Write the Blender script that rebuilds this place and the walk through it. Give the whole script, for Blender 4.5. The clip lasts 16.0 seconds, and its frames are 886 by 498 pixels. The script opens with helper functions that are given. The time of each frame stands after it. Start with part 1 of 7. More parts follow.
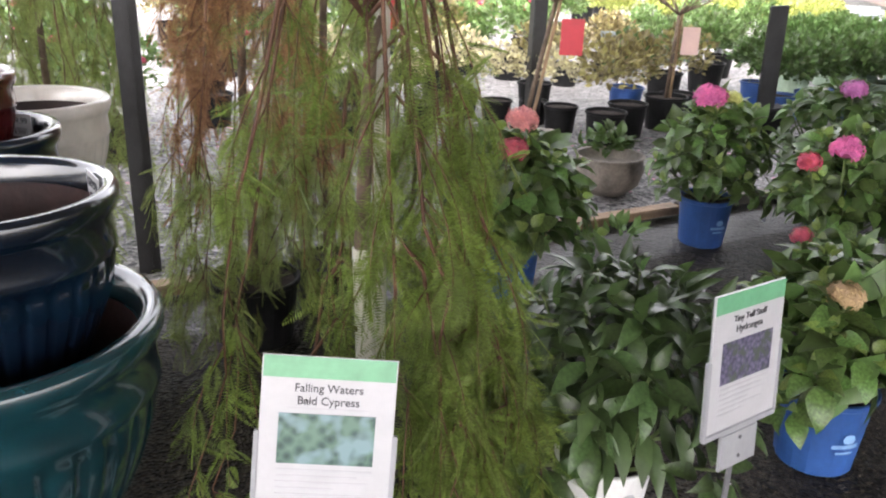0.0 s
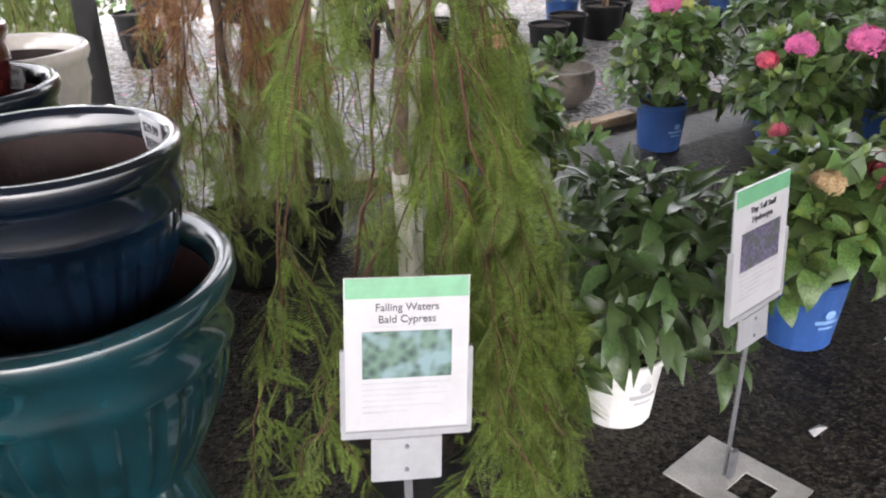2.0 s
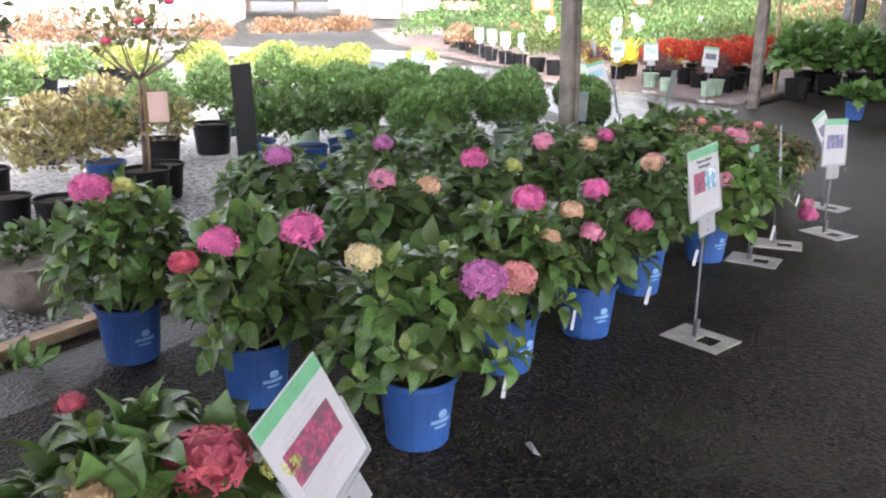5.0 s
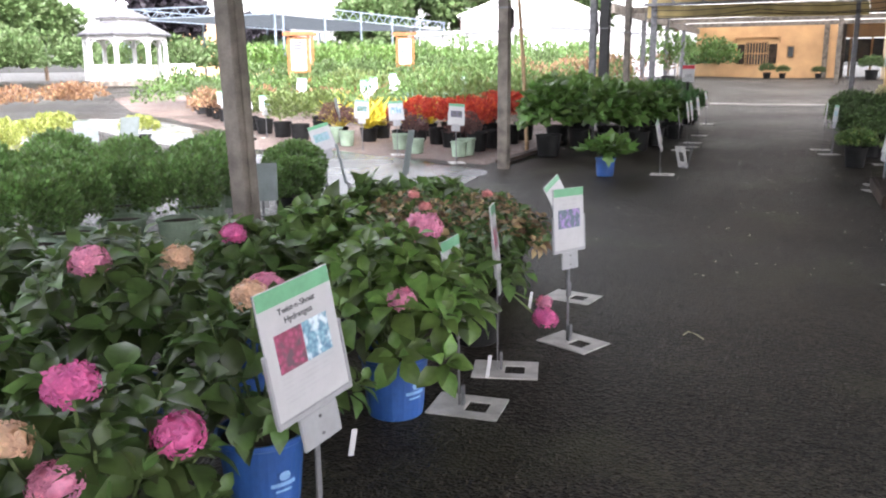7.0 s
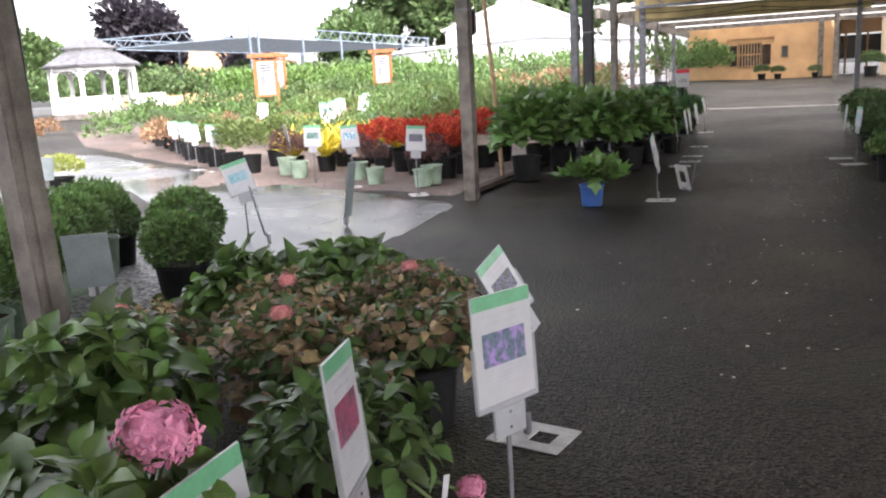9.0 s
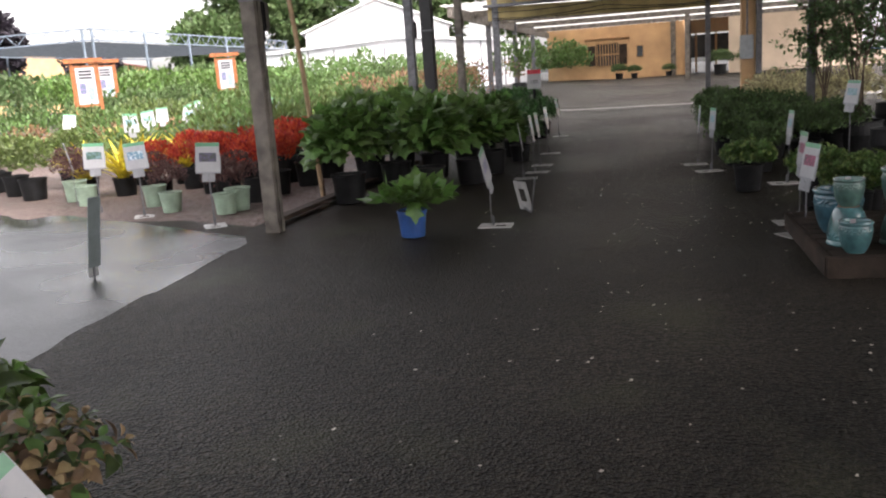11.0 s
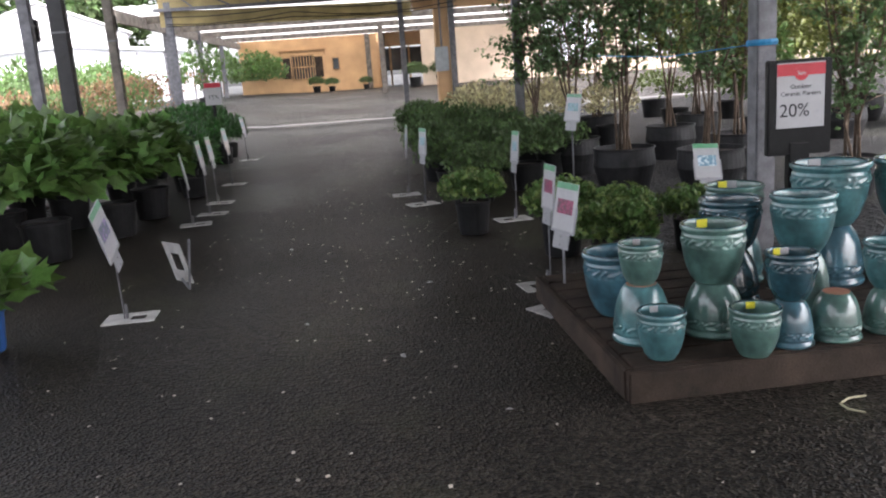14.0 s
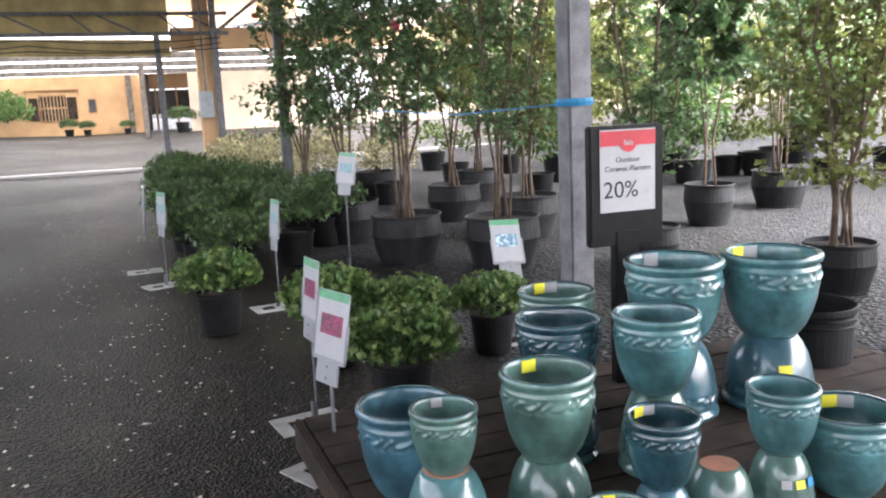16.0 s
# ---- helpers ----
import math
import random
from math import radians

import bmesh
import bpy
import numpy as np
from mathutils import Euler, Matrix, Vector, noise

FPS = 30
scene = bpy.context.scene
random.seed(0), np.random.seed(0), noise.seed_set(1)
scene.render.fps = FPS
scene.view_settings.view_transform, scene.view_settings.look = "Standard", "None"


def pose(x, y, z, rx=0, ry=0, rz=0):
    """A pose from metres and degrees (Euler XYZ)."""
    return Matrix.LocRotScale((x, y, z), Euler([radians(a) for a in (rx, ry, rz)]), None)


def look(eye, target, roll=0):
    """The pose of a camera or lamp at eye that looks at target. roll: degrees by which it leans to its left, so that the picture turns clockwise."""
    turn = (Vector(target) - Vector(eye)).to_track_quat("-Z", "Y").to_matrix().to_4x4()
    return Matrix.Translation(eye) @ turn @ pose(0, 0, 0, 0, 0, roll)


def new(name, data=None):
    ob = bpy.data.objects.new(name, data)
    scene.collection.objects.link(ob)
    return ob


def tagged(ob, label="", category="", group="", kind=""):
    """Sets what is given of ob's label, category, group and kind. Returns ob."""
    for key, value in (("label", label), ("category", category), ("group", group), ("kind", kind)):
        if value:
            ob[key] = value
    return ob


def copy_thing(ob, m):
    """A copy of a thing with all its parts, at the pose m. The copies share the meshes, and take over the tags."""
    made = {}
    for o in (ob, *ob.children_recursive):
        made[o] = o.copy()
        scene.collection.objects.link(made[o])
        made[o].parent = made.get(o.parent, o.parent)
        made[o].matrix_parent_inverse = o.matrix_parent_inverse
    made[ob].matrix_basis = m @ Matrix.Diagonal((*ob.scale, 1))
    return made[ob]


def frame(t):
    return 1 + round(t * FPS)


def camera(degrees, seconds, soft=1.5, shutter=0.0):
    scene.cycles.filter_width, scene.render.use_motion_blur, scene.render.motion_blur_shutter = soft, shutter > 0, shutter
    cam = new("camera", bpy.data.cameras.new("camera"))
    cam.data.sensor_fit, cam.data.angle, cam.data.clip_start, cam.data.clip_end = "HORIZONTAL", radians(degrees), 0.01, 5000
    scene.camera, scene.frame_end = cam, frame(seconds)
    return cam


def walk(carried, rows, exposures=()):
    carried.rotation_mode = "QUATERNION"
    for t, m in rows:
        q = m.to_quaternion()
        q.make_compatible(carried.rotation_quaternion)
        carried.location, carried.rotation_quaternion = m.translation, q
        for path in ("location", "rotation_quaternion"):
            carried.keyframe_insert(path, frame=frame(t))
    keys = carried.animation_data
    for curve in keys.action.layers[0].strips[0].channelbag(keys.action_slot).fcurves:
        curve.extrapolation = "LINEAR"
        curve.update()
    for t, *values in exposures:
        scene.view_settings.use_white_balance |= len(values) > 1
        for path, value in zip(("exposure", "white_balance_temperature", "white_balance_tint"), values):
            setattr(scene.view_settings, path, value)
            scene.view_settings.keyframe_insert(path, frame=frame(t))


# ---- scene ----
cam = camera(56.9, 16.0, soft=2.1)
PATH = [
    (0, (-0.522, 1.483, 1.322), (-0.291, 3.339, 0.616), 1.9),
    (0.5, (-0.514, 1.515, 1.323), (-0.353, 3.385, 0.633), 3.0),
    (1, (-0.594, 1.437, 1.316), (-0.431, 3.281, 0.559), 1.0),
    (1.5, (-0.674, 1.413, 1.335), (-0.424, 3.216, 0.505), -0.2),
    (2, (-0.739, 1.453, 1.335), (-0.347, 3.209, 0.462), -0.8),
    (2.5, (-0.728, 1.452, 1.338), (-0.23, 3.173, 0.449), -1.8),
    (3, (-0.573, 1.43, 1.336), (0.097, 3.099, 0.464), -1.3),
    (3.5, (-0.429, 1.44, 1.323), (0.382, 3.073, 0.501), -0.7),
    (3.9, (-0.257, 1.582, 1.312), (0.623, 3.216, 0.568), -0.9),
    (4, (-0.192, 1.588, 1.328), (0.683, 3.24, 0.616), -1.3),
    (4.5, (0.137, 1.734, 1.338), (1.14, 3.347, 0.714), -0.6),
    (5, (0.487, 1.844, 1.363), (1.568, 3.424, 0.785), 0.5),
    (5.2, (0.634, 1.9, 1.355), (1.748, 3.469, 0.808), -0.2),
    (7.3, (2.419, 2.775, 1.229), (3.924, 4.02, 0.802), -0.8),
    (7.5, (2.578, 2.86, 1.235), (4.099, 4.087, 0.808), -1.2),
    (8, (2.908, 3.086, 1.245), (4.416, 4.335, 0.838), -3.1),
    (8.2, (3.047, 3.162, 1.24), (4.517, 4.458, 0.843), -3.1),
    (10.3, (4.719, 3.716, 1.194), (6.29, 4.89, 0.802), -4.1),
    (10.5, (4.842, 3.749, 1.207), (6.444, 4.876, 0.807), -4.1),
    (11, (5.238, 3.813, 1.195), (6.889, 4.866, 0.789), -4.1),
    (11.5, (5.572, 3.911, 1.187), (7.242, 4.942, 0.803), -4.1),
    (12, (5.888, 3.97, 1.182), (7.604, 4.918, 0.785), -3.7),
    (12.5, (6.239, 4.081, 1.185), (7.99, 4.963, 0.794), -3.3),
    (13, (6.546, 4.216, 1.199), (8.364, 4.963, 0.832), -4.3),
    (13.5, (6.89, 4.32, 1.166), (8.743, 4.954, 0.76), -2.7),
    (14, (7.204, 4.403, 1.178), (9.114, 4.815, 0.752), -4.2),
    (14.5, (7.523, 4.413, 1.167), (9.472, 4.503, 0.727), -3.7),
    (15, (7.828, 4.432, 1.18), (9.781, 4.464, 0.748), -2.6),
    (15.5, (8.131, 4.423, 1.215), (10.093, 4.37, 0.831), -3.5),
    (16, (8.404, 4.405, 1.217), (10.37, 4.287, 0.868), -2.7),
]
EXPOSURES = [(0, 3.1, 6600, 16), (3, 3.25, 6550, 16), (5, 3.05, 6300, 16), (7.5, 2.8, 6350, 16), (8, 2.75, 6350, 16), (10.5, 2.05, 6650, 16), (11.5, 1.9, 6650, 16), (12.5, 2.3, 6500, 16), (13.5, 2.35, 6400, 16), (14.5, 2.85, 6200, 16), (16, 3.3, 6200, 16)]
walk(cam, [(t, look(eye, target, roll)) for t, eye, target, roll in PATH], EXPOSURES)

# ---- world and sun: an overcast day ----
world = bpy.data.worlds.new("overcast_sky")
world.use_nodes = True
scene.world = world
wn, wl = world.node_tree.nodes, world.node_tree.links
sky = wn.new("ShaderNodeTexSky")
sky.sky_type = "NISHITA"
sky.sun_disc = False
sky.sun_elevation, sky.sun_rotation = radians(48), radians(200)
sky.dust_density, sky.air_density = 4.0, 1.2
pale = wn.new("ShaderNodeHueSaturation")
pale.inputs["Saturation"].default_value = 0.18
wl.new(sky.outputs[0], pale.inputs["Color"])
wl.new(pale.outputs[0], wn["Background"].inputs["Color"])
wn["Background"].inputs["Strength"].default_value = 0.15
sun = new("sun", bpy.data.lights.new("sun", "SUN"))
sun.data.energy, sun.data.angle, sun.data.color = 1.3, radians(25), (1.0, 0.97, 0.92)
sun.matrix_world = look((0, 0, 30), (0 + 7, 0 + 19, 8))

# ---- materials ----
MATS = {}


def principled(name):
    m = bpy.data.materials.new(name)
    m.use_nodes = True
    n = m.node_tree.nodes
    return m, n, m.node_tree.links, n["Principled BSDF"]


def mat(name, base, rough=0.6, var=0.2, scale=9.0, fine=90.0, bump=0.15, metal=0.0, coat=0.0, island=0.0, each=0.0, through_light=0.0, spec=0.5, dark=None):
    """A surface with two scales of variation: stains and grain."""
    if name in MATS:
        return MATS[name]
    m, n, l, b = principled(name)
    co = n.new("ShaderNodeTexCoord")
    big, small = n.new("ShaderNodeTexNoise"), n.new("ShaderNodeTexNoise")
    big.inputs["Scale"].default_value, big.inputs["Detail"].default_value = scale, 4
    small.inputs["Scale"].default_value, small.inputs["Detail"].default_value = fine, 3
    l.new(co.outputs["Object"], big.inputs["Vector"])
    l.new(co.outputs["Object"], small.inputs["Vector"])
    mix = n.new("ShaderNodeMix")
    mix.data_type = "RGBA"
    low = dark or tuple(c * (1 - 2 * var) for c in base)
    high = tuple(min(1, c * (1 + var)) for c in base)
    mix.inputs["A"].default_value, mix.inputs["B"].default_value = (*low, 1), (*high, 1)
    ramp = n.new("ShaderNodeMapRange")
    ramp.inputs["From Min"].default_value, ramp.inputs["From Max"].default_value = 0.3, 0.7
    l.new(big.outputs["Fac"], ramp.inputs["Value"])
    l.new(ramp.outputs[0], mix.inputs["Factor"])
    out = mix.outputs["Result"]
    grain = n.new("ShaderNodeMix")
    grain.data_type, grain.blend_type = "RGBA", "MULTIPLY"
    gr = n.new("ShaderNodeMapRange")
    gr.inputs["From Min"].default_value, gr.inputs["From Max"].default_value = 0.3, 0.7
    gr.inputs["To Min"].default_value, gr.inputs["To Max"].default_value = 1 - var, 1.0
    l.new(small.outputs["Fac"], gr.inputs["Value"])
    grain.inputs["Factor"].default_value = 1
    l.new(out, grain.inputs["A"])
    l.new(gr.outputs[0], grain.inputs["B"])
    out = grain.outputs["Result"]
    if island or each:
        hsv = n.new("ShaderNodeHueSaturation")
        source = n.new("ShaderNodeNewGeometry").outputs["Random Per Island"] if island else n.new("ShaderNodeObjectInfo").outputs["Random"]
        k = island or each
        for sock, lo, hi in (("Value", 1 - k, 1 + k), ("Hue", 0.5 - 0.03 * k, 0.5 + 0.04 * k)):
            r = n.new("ShaderNodeMapRange")
            r.inputs["To Min"].default_value, r.inputs["To Max"].default_value = lo, hi
            l.new(source, r.inputs["Value"])
            l.new(r.outputs[0], hsv.inputs[sock])
        l.new(out, hsv.inputs["Color"])
        out = hsv.outputs["Color"]
    l.new(out, b.inputs["Base Color"])
    b.inputs["Roughness"].default_value, b.inputs["Metallic"].default_value = rough, metal
    b.inputs["Specular IOR Level"].default_value = spec
    b.inputs["Coat Weight"].default_value, b.inputs["Coat Roughness"].default_value = coat, 0.06
    if bump:
        bp = n.new("ShaderNodeBump")
        bp.inputs["Strength"].default_value, bp.inputs["Distance"].default_value = bump, 0.01
        l.new(small.outputs["Fac"], bp.inputs["Height"])
        l.new(bp.outputs[0], b.inputs["Normal"])
    if through_light:
        tr, mx = n.new("ShaderNodeBsdfTranslucent"), n.new("ShaderNodeMixShader")
        l.new(out, tr.inputs["Color"])
        mx.inputs[0].default_value = through_light
        l.new(b.outputs[0], mx.inputs[1])
        l.new(tr.outputs[0], mx.inputs[2])
        l.new(mx.outputs[0], n["Material Output"].inputs["Surface"])
    MATS[name] = m
    return m


def leaf_mat(name, base, rough=0.42, k=0.35):
    return mat(name, base, rough, 0.18, 14.0, 60.0, 0.1, island=k, through_light=0.34, spec=0.45)


def aggregate(name, colours, stone, rough, wet=0.0, depth=0.35, moss=0.0, spec=0.5):
    """Asphalt, gravel or bark: cells of the given size in several tones, with stains and damp patches."""
    m, n, l, b = principled(name)
    co = n.new("ShaderNodeTexCoord")
    cell = n.new("ShaderNodeTexVoronoi")
    cell.inputs["Scale"].default_value = 1 / stone
    l.new(co.outputs["Object"], cell.inputs["Vector"])
    sep = n.new("ShaderNodeSeparateColor")
    l.new(cell.outputs["Color"], sep.inputs[0])
    ramp = n.new("ShaderNodeValToRGB")
    for i, c in enumerate(colours):
        e = ramp.color_ramp.elements[i] if i < 2 else ramp.color_ramp.elements.new(i / len(colours))
        e.color = (*c, 1)
    for i, e in enumerate(ramp.color_ramp.elements):
        e.position = i / (len(colours) - 1)
    l.new(sep.outputs[0], ramp.inputs[0])
    stain = n.new("ShaderNodeTexNoise")
    stain.inputs["Scale"].default_value, stain.inputs["Detail"].default_value = 0.55, 6
    l.new(co.outputs["Object"], stain.inputs["Vector"])
    sr = n.new("ShaderNodeMapRange")
    sr.inputs["From Min"].default_value, sr.inputs["From Max"].default_value = 0.35, 0.65
    sr.inputs["To Min"].default_value, sr.inputs["To Max"].default_value = 0.62, 1.15
    l.new(stain.outputs["Fac"], sr.inputs["Value"])
    mul = n.new("ShaderNodeMix")
    mul.data_type, mul.blend_type = "RGBA", "MULTIPLY"
    mul.inputs["Factor"].default_value = 1
    l.new(ramp.outputs[0], mul.inputs["A"])
    l.new(sr.outputs[0], mul.inputs["B"])
    out = mul.outputs["Result"]
    if moss:
        mn = n.new("ShaderNodeTexNoise")
        mn.inputs["Scale"].default_value, mn.inputs["Detail"].default_value = 1.3, 8
        l.new(co.outputs["Object"], mn.inputs["Vector"])
        mr = n.new("ShaderNodeMapRange")
        mr.inputs["From Min"].default_value, mr.inputs["From Max"].default_value = 0.55, 0.72
        mr.inputs["To Max"].default_value = moss
        l.new(mn.outputs["Fac"], mr.inputs["Value"])
        mm = n.new("ShaderNodeMix")
        mm.data_type = "RGBA"
        l.new(mr.outputs[0], mm.inputs["Factor"])
        l.new(out, mm.inputs["A"])
        mm.inputs["B"].default_value = (0.06, 0.062, 0.035, 1)
        out = mm.outputs["Result"]
    l.new(out, b.inputs["Base Color"])
    puddle = n.new("ShaderNodeTexNoise")
    puddle.inputs["Scale"].default_value, puddle.inputs["Detail"].default_value = 0.32, 3
    l.new(co.outputs["Object"], puddle.inputs["Vector"])
    pr = n.new("ShaderNodeMapRange")
    pr.inputs["From Min"].default_value, pr.inputs["From Max"].default_value = 0.42, 0.58
    pr.inputs["To Min"].default_value, pr.inputs["To Max"].default_value = rough, rough * (1 - wet)
    l.new(puddle.outputs["Fac"], pr.inputs["Value"])
    l.new(pr.outputs[0], b.inputs["Roughness"])
    bp = n.new("ShaderNodeBump")
    bp.inputs["Distance"].default_value = stone * 1.1
    bs = n.new("ShaderNodeMapRange")
    bs.inputs["From Min"].default_value, bs.inputs["From Max"].default_value = 0.42, 0.58
    bs.inputs["To Min"].default_value, bs.inputs["To Max"].default_value = depth, depth * (1 - wet)
    l.new(puddle.outputs["Fac"], bs.inputs["Value"])
    l.new(bs.outputs[0], bp.inputs["Strength"])
    grit = n.new("ShaderNodeTexNoise")
    grit.inputs["Scale"].default_value, grit.inputs["Detail"].default_value = 0.45 / stone, 5
    l.new(co.outputs["Object"], grit.inputs["Vector"])
    mixed = n.new("ShaderNodeMath")
    mixed.operation = "MULTIPLY_ADD"
    l.new(grit.outputs["Fac"], mixed.inputs[0])
    mixed.inputs[1].default_value = 1.6
    l.new(cell.outputs["Distance"], mixed.inputs[2])
    l.new(mixed.outputs[0], bp.inputs["Height"])
    l.new(bp.outputs[0], b.inputs["Normal"])
    b.inputs["Specular IOR Level"].default_value = spec
    return m


def photo_mat(name, a, c, d, scale=60.0):
    """A printed photo of blossoms or foliage: blots of three colours."""
    if name in MATS:
        return MATS[name]
    m, n, l, b = principled(name)
    co = n.new("ShaderNodeTexCoord")
    v, z = n.new("ShaderNodeTexVoronoi"), n.new("ShaderNodeTexNoise")
    v.inputs["Scale"].default_value, z.inputs["Scale"].default_value = scale, scale * 0.35
    l.new(co.outputs["Object"], v.inputs["Vector"])
    l.new(co.outputs["Object"], z.inputs["Vector"])
    ramp = n.new("ShaderNodeValToRGB")
    ramp.color_ramp.elements[0].color, ramp.color_ramp.elements[1].color = (*a, 1), (*c, 1)
    ramp.color_ramp.elements[0].position, ramp.color_ramp.elements[1].position = 0.05, 0.75
    l.new(v.outputs["Distance"], ramp.inputs[0])
    mx = n.new("ShaderNodeMix")
    mx.data_type = "RGBA"
    mr = n.new("ShaderNodeMapRange")
    mr.inputs["From Min"].default_value, mr.inputs["From Max"].default_value = 0.5, 0.62
    l.new(z.outputs["Fac"], mr.inputs["Value"])
    l.new(mr.outputs[0], mx.inputs["Factor"])
    l.new(ramp.outputs[0], mx.inputs["A"])
    mx.inputs["B"].default_value = (*d, 1)
    l.new(mx.outputs["Result"], b.inputs["Base Color"])
    b.inputs["Roughness"].default_value = 0.3
    MATS[name] = m
    return m


# Asphalt tones far below real ones: part of the roof's shade is in them.
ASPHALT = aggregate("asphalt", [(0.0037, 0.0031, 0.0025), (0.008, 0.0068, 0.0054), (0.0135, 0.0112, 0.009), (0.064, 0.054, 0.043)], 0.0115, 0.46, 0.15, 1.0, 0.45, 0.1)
WET = aggregate("wet_asphalt", [(0.03, 0.03, 0.032), (0.05, 0.05, 0.052), (0.08, 0.08, 0.08)], 0.012, 0.36, 0.85, 0.3, spec=0.5)
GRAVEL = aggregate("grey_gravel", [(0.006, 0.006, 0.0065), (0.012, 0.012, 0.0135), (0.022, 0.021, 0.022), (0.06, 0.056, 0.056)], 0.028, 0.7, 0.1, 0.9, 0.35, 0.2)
GRAVEL_PALE = aggregate("pale_grey_gravel", [(0.025, 0.025, 0.028), (0.08, 0.08, 0.083), (0.17, 0.165, 0.165), (0.36, 0.34, 0.33)], 0.026, 0.6, 0.2, 1.0, 0.4)
BARK = aggregate("bark_mulch", [(0.05, 0.028, 0.02), (0.1, 0.06, 0.045), (0.15, 0.1, 0.085), (0.2, 0.16, 0.14)], 0.03, 0.75, 0.15, 0.9, 0.3)
SAND = aggregate("damp_grit", [(0.01, 0.01, 0.01), (0.022, 0.02, 0.018), (0.05, 0.045, 0.04)], 0.016, 0.6, 0.3, 0.6, 0.8)
TIMBER = mat("raw_timber", (0.34, 0.23, 0.14), 0.7, 0.25, 7, 120, 0.35)
OLDWOOD = mat("weathered_wood", (0.2, 0.175, 0.15), 0.75, 0.3, 6, 140, 0.4)
DECK = mat("brown_stained_wood", (0.05, 0.034, 0.025), 0.75, 0.35, 6, 120, 0.35, spec=0.25)
DARKPOST = mat("black_painted_post", (0.018, 0.018, 0.02), 0.5, 0.25, 10, 90, 0.2)
GALV = mat("galvanised_steel", (0.2, 0.2, 0.215), 0.6, 0.2, 12, 80, 0.08, metal=0.4)
ALU = mat("brushed_metal_plate", (0.6, 0.59, 0.57), 0.5, 0.18, 10, 160, 0.1, metal=0.35)
TRUSS = mat("pale_steel_truss", (0.24, 0.29, 0.35), 0.5, 0.12, 4, 60, 0.05, metal=0.3)
PAPER = mat("white_card", (0.43, 0.43, 0.445), 0.35, 0.03, 20, 100, 0.02, coat=0.3)
GREENBAND = mat("green_card_band", (0.13, 0.36, 0.2), 0.35, 0.08, 20, 100, 0.02, coat=0.3)
INK = mat("dark_ink", (0.03, 0.03, 0.035), 0.6, 0.05, 20, 90, 0)
GREYINK = mat("grey_ink", (0.42, 0.42, 0.44), 0.6, 0.05, 20, 90, 0)
CLEARPL = mat("grey_plastic_holder", (0.3, 0.305, 0.32), 0.3, 0.06, 12, 90, 0.03, coat=0.2)
SLATE = mat("grey_green_sign_back", (0.2, 0.235, 0.24), 0.5, 0.1, 10, 80, 0.05)
BLACKPOT = mat("black_nursery_plastic", (0.012, 0.012, 0.013), 0.5, 0.25, 9, 70, 0.12, spec=0.18)
GREYPOT = mat("dusty_dark_plastic", (0.0275, 0.0275, 0.0292), 0.5, 0.25, 8, 60, 0.15, spec=0.18)
BLUEPOT = mat("blue_nursery_plastic", (0.024, 0.082, 0.27), 0.45, 0.12, 7, 60, 0.08)
PALEBLUE = mat("faded_pale_blue_print", (0.2, 0.36, 0.6), 0.5, 0.1, 20, 80, 0)
WHITEPOT = mat("white_nursery_plastic", (0.74, 0.74, 0.73), 0.42, 0.08, 7, 60, 0.06)
GREENPOT = mat("pale_green_plastic", (0.3, 0.4, 0.3), 0.45, 0.15, 7, 60, 0.08)
LIMEPOT = mat("lime_green_plastic", (0.42, 0.62, 0.06), 0.45, 0.12, 7, 60, 0.08)
SOIL = mat("potting_soil", (0.035, 0.022, 0.015), 0.95, 0.35, 30, 160, 0.8)
STONE = mat("weathered_stoneware", (0.27, 0.235, 0.2), 0.85, 0.25, 9, 70, 0.4)
TERRA = mat("bare_terracotta", (0.5, 0.24, 0.16), 0.8, 0.12, 10, 90, 0.2)
TEAL = mat("dark_teal_glaze", (0.003, 0.034, 0.044), 0.22, 0.3, 7, 40, 0.05, coat=0.9)
NAVY = mat("navy_glaze", (0.003, 0.009, 0.02), 0.2, 0.35, 7, 40, 0.05, coat=0.9)
MAROON = mat("maroon_glaze", (0.075, 0.01, 0.011), 0.25, 0.25, 7, 40, 0.05, coat=0.9)
CREAM = mat("cream_glaze", (0.66, 0.62, 0.56), 0.3, 0.1, 7, 40, 0.05, coat=0.7)
# Clay far darker than TERRA: the shade inside the pots is in this colour.
SHADED_INSIDE = mat("shaded_red_clay_inside", (0.035, 0.011, 0.009), 0.55, 0.3, 9, 60, 0.2)
GLAZES = [mat("turquoise_glaze", (0.085, 0.215, 0.23), 0.28, 0.3, 8, 45, 0.08, coat=0.7), mat("sea_green_glaze", (0.11, 0.215, 0.185), 0.28, 0.3, 8, 45, 0.08, coat=0.7),
          mat("blue_glaze", (0.065, 0.165, 0.215), 0.28, 0.3, 8, 45, 0.08, coat=0.7), mat("slate_blue_glaze", (0.028, 0.085, 0.11), 0.26, 0.3, 8, 45, 0.08, coat=0.7)]
RIMDARK = mat("dark_rim_glaze", (0.03, 0.09, 0.11), 0.25, 0.3, 9, 50, 0.05, coat=0.7)
YELLOWTAG = mat("yellow_sticker", (0.85, 0.78, 0.05), 0.45, 0.03, 20, 80, 0)
BLUETAG = mat("blue_sticker", (0.03, 0.25, 0.6), 0.45, 0.03, 20, 80, 0)
STUCCO = mat("orange_stucco", (0.6, 0.38, 0.2), 0.85, 0.1, 1.2, 40, 0.3)
FRAMEWOOD = mat("tan_woodwork", (0.42, 0.25, 0.12), 0.7, 0.15, 5, 50, 0.1)
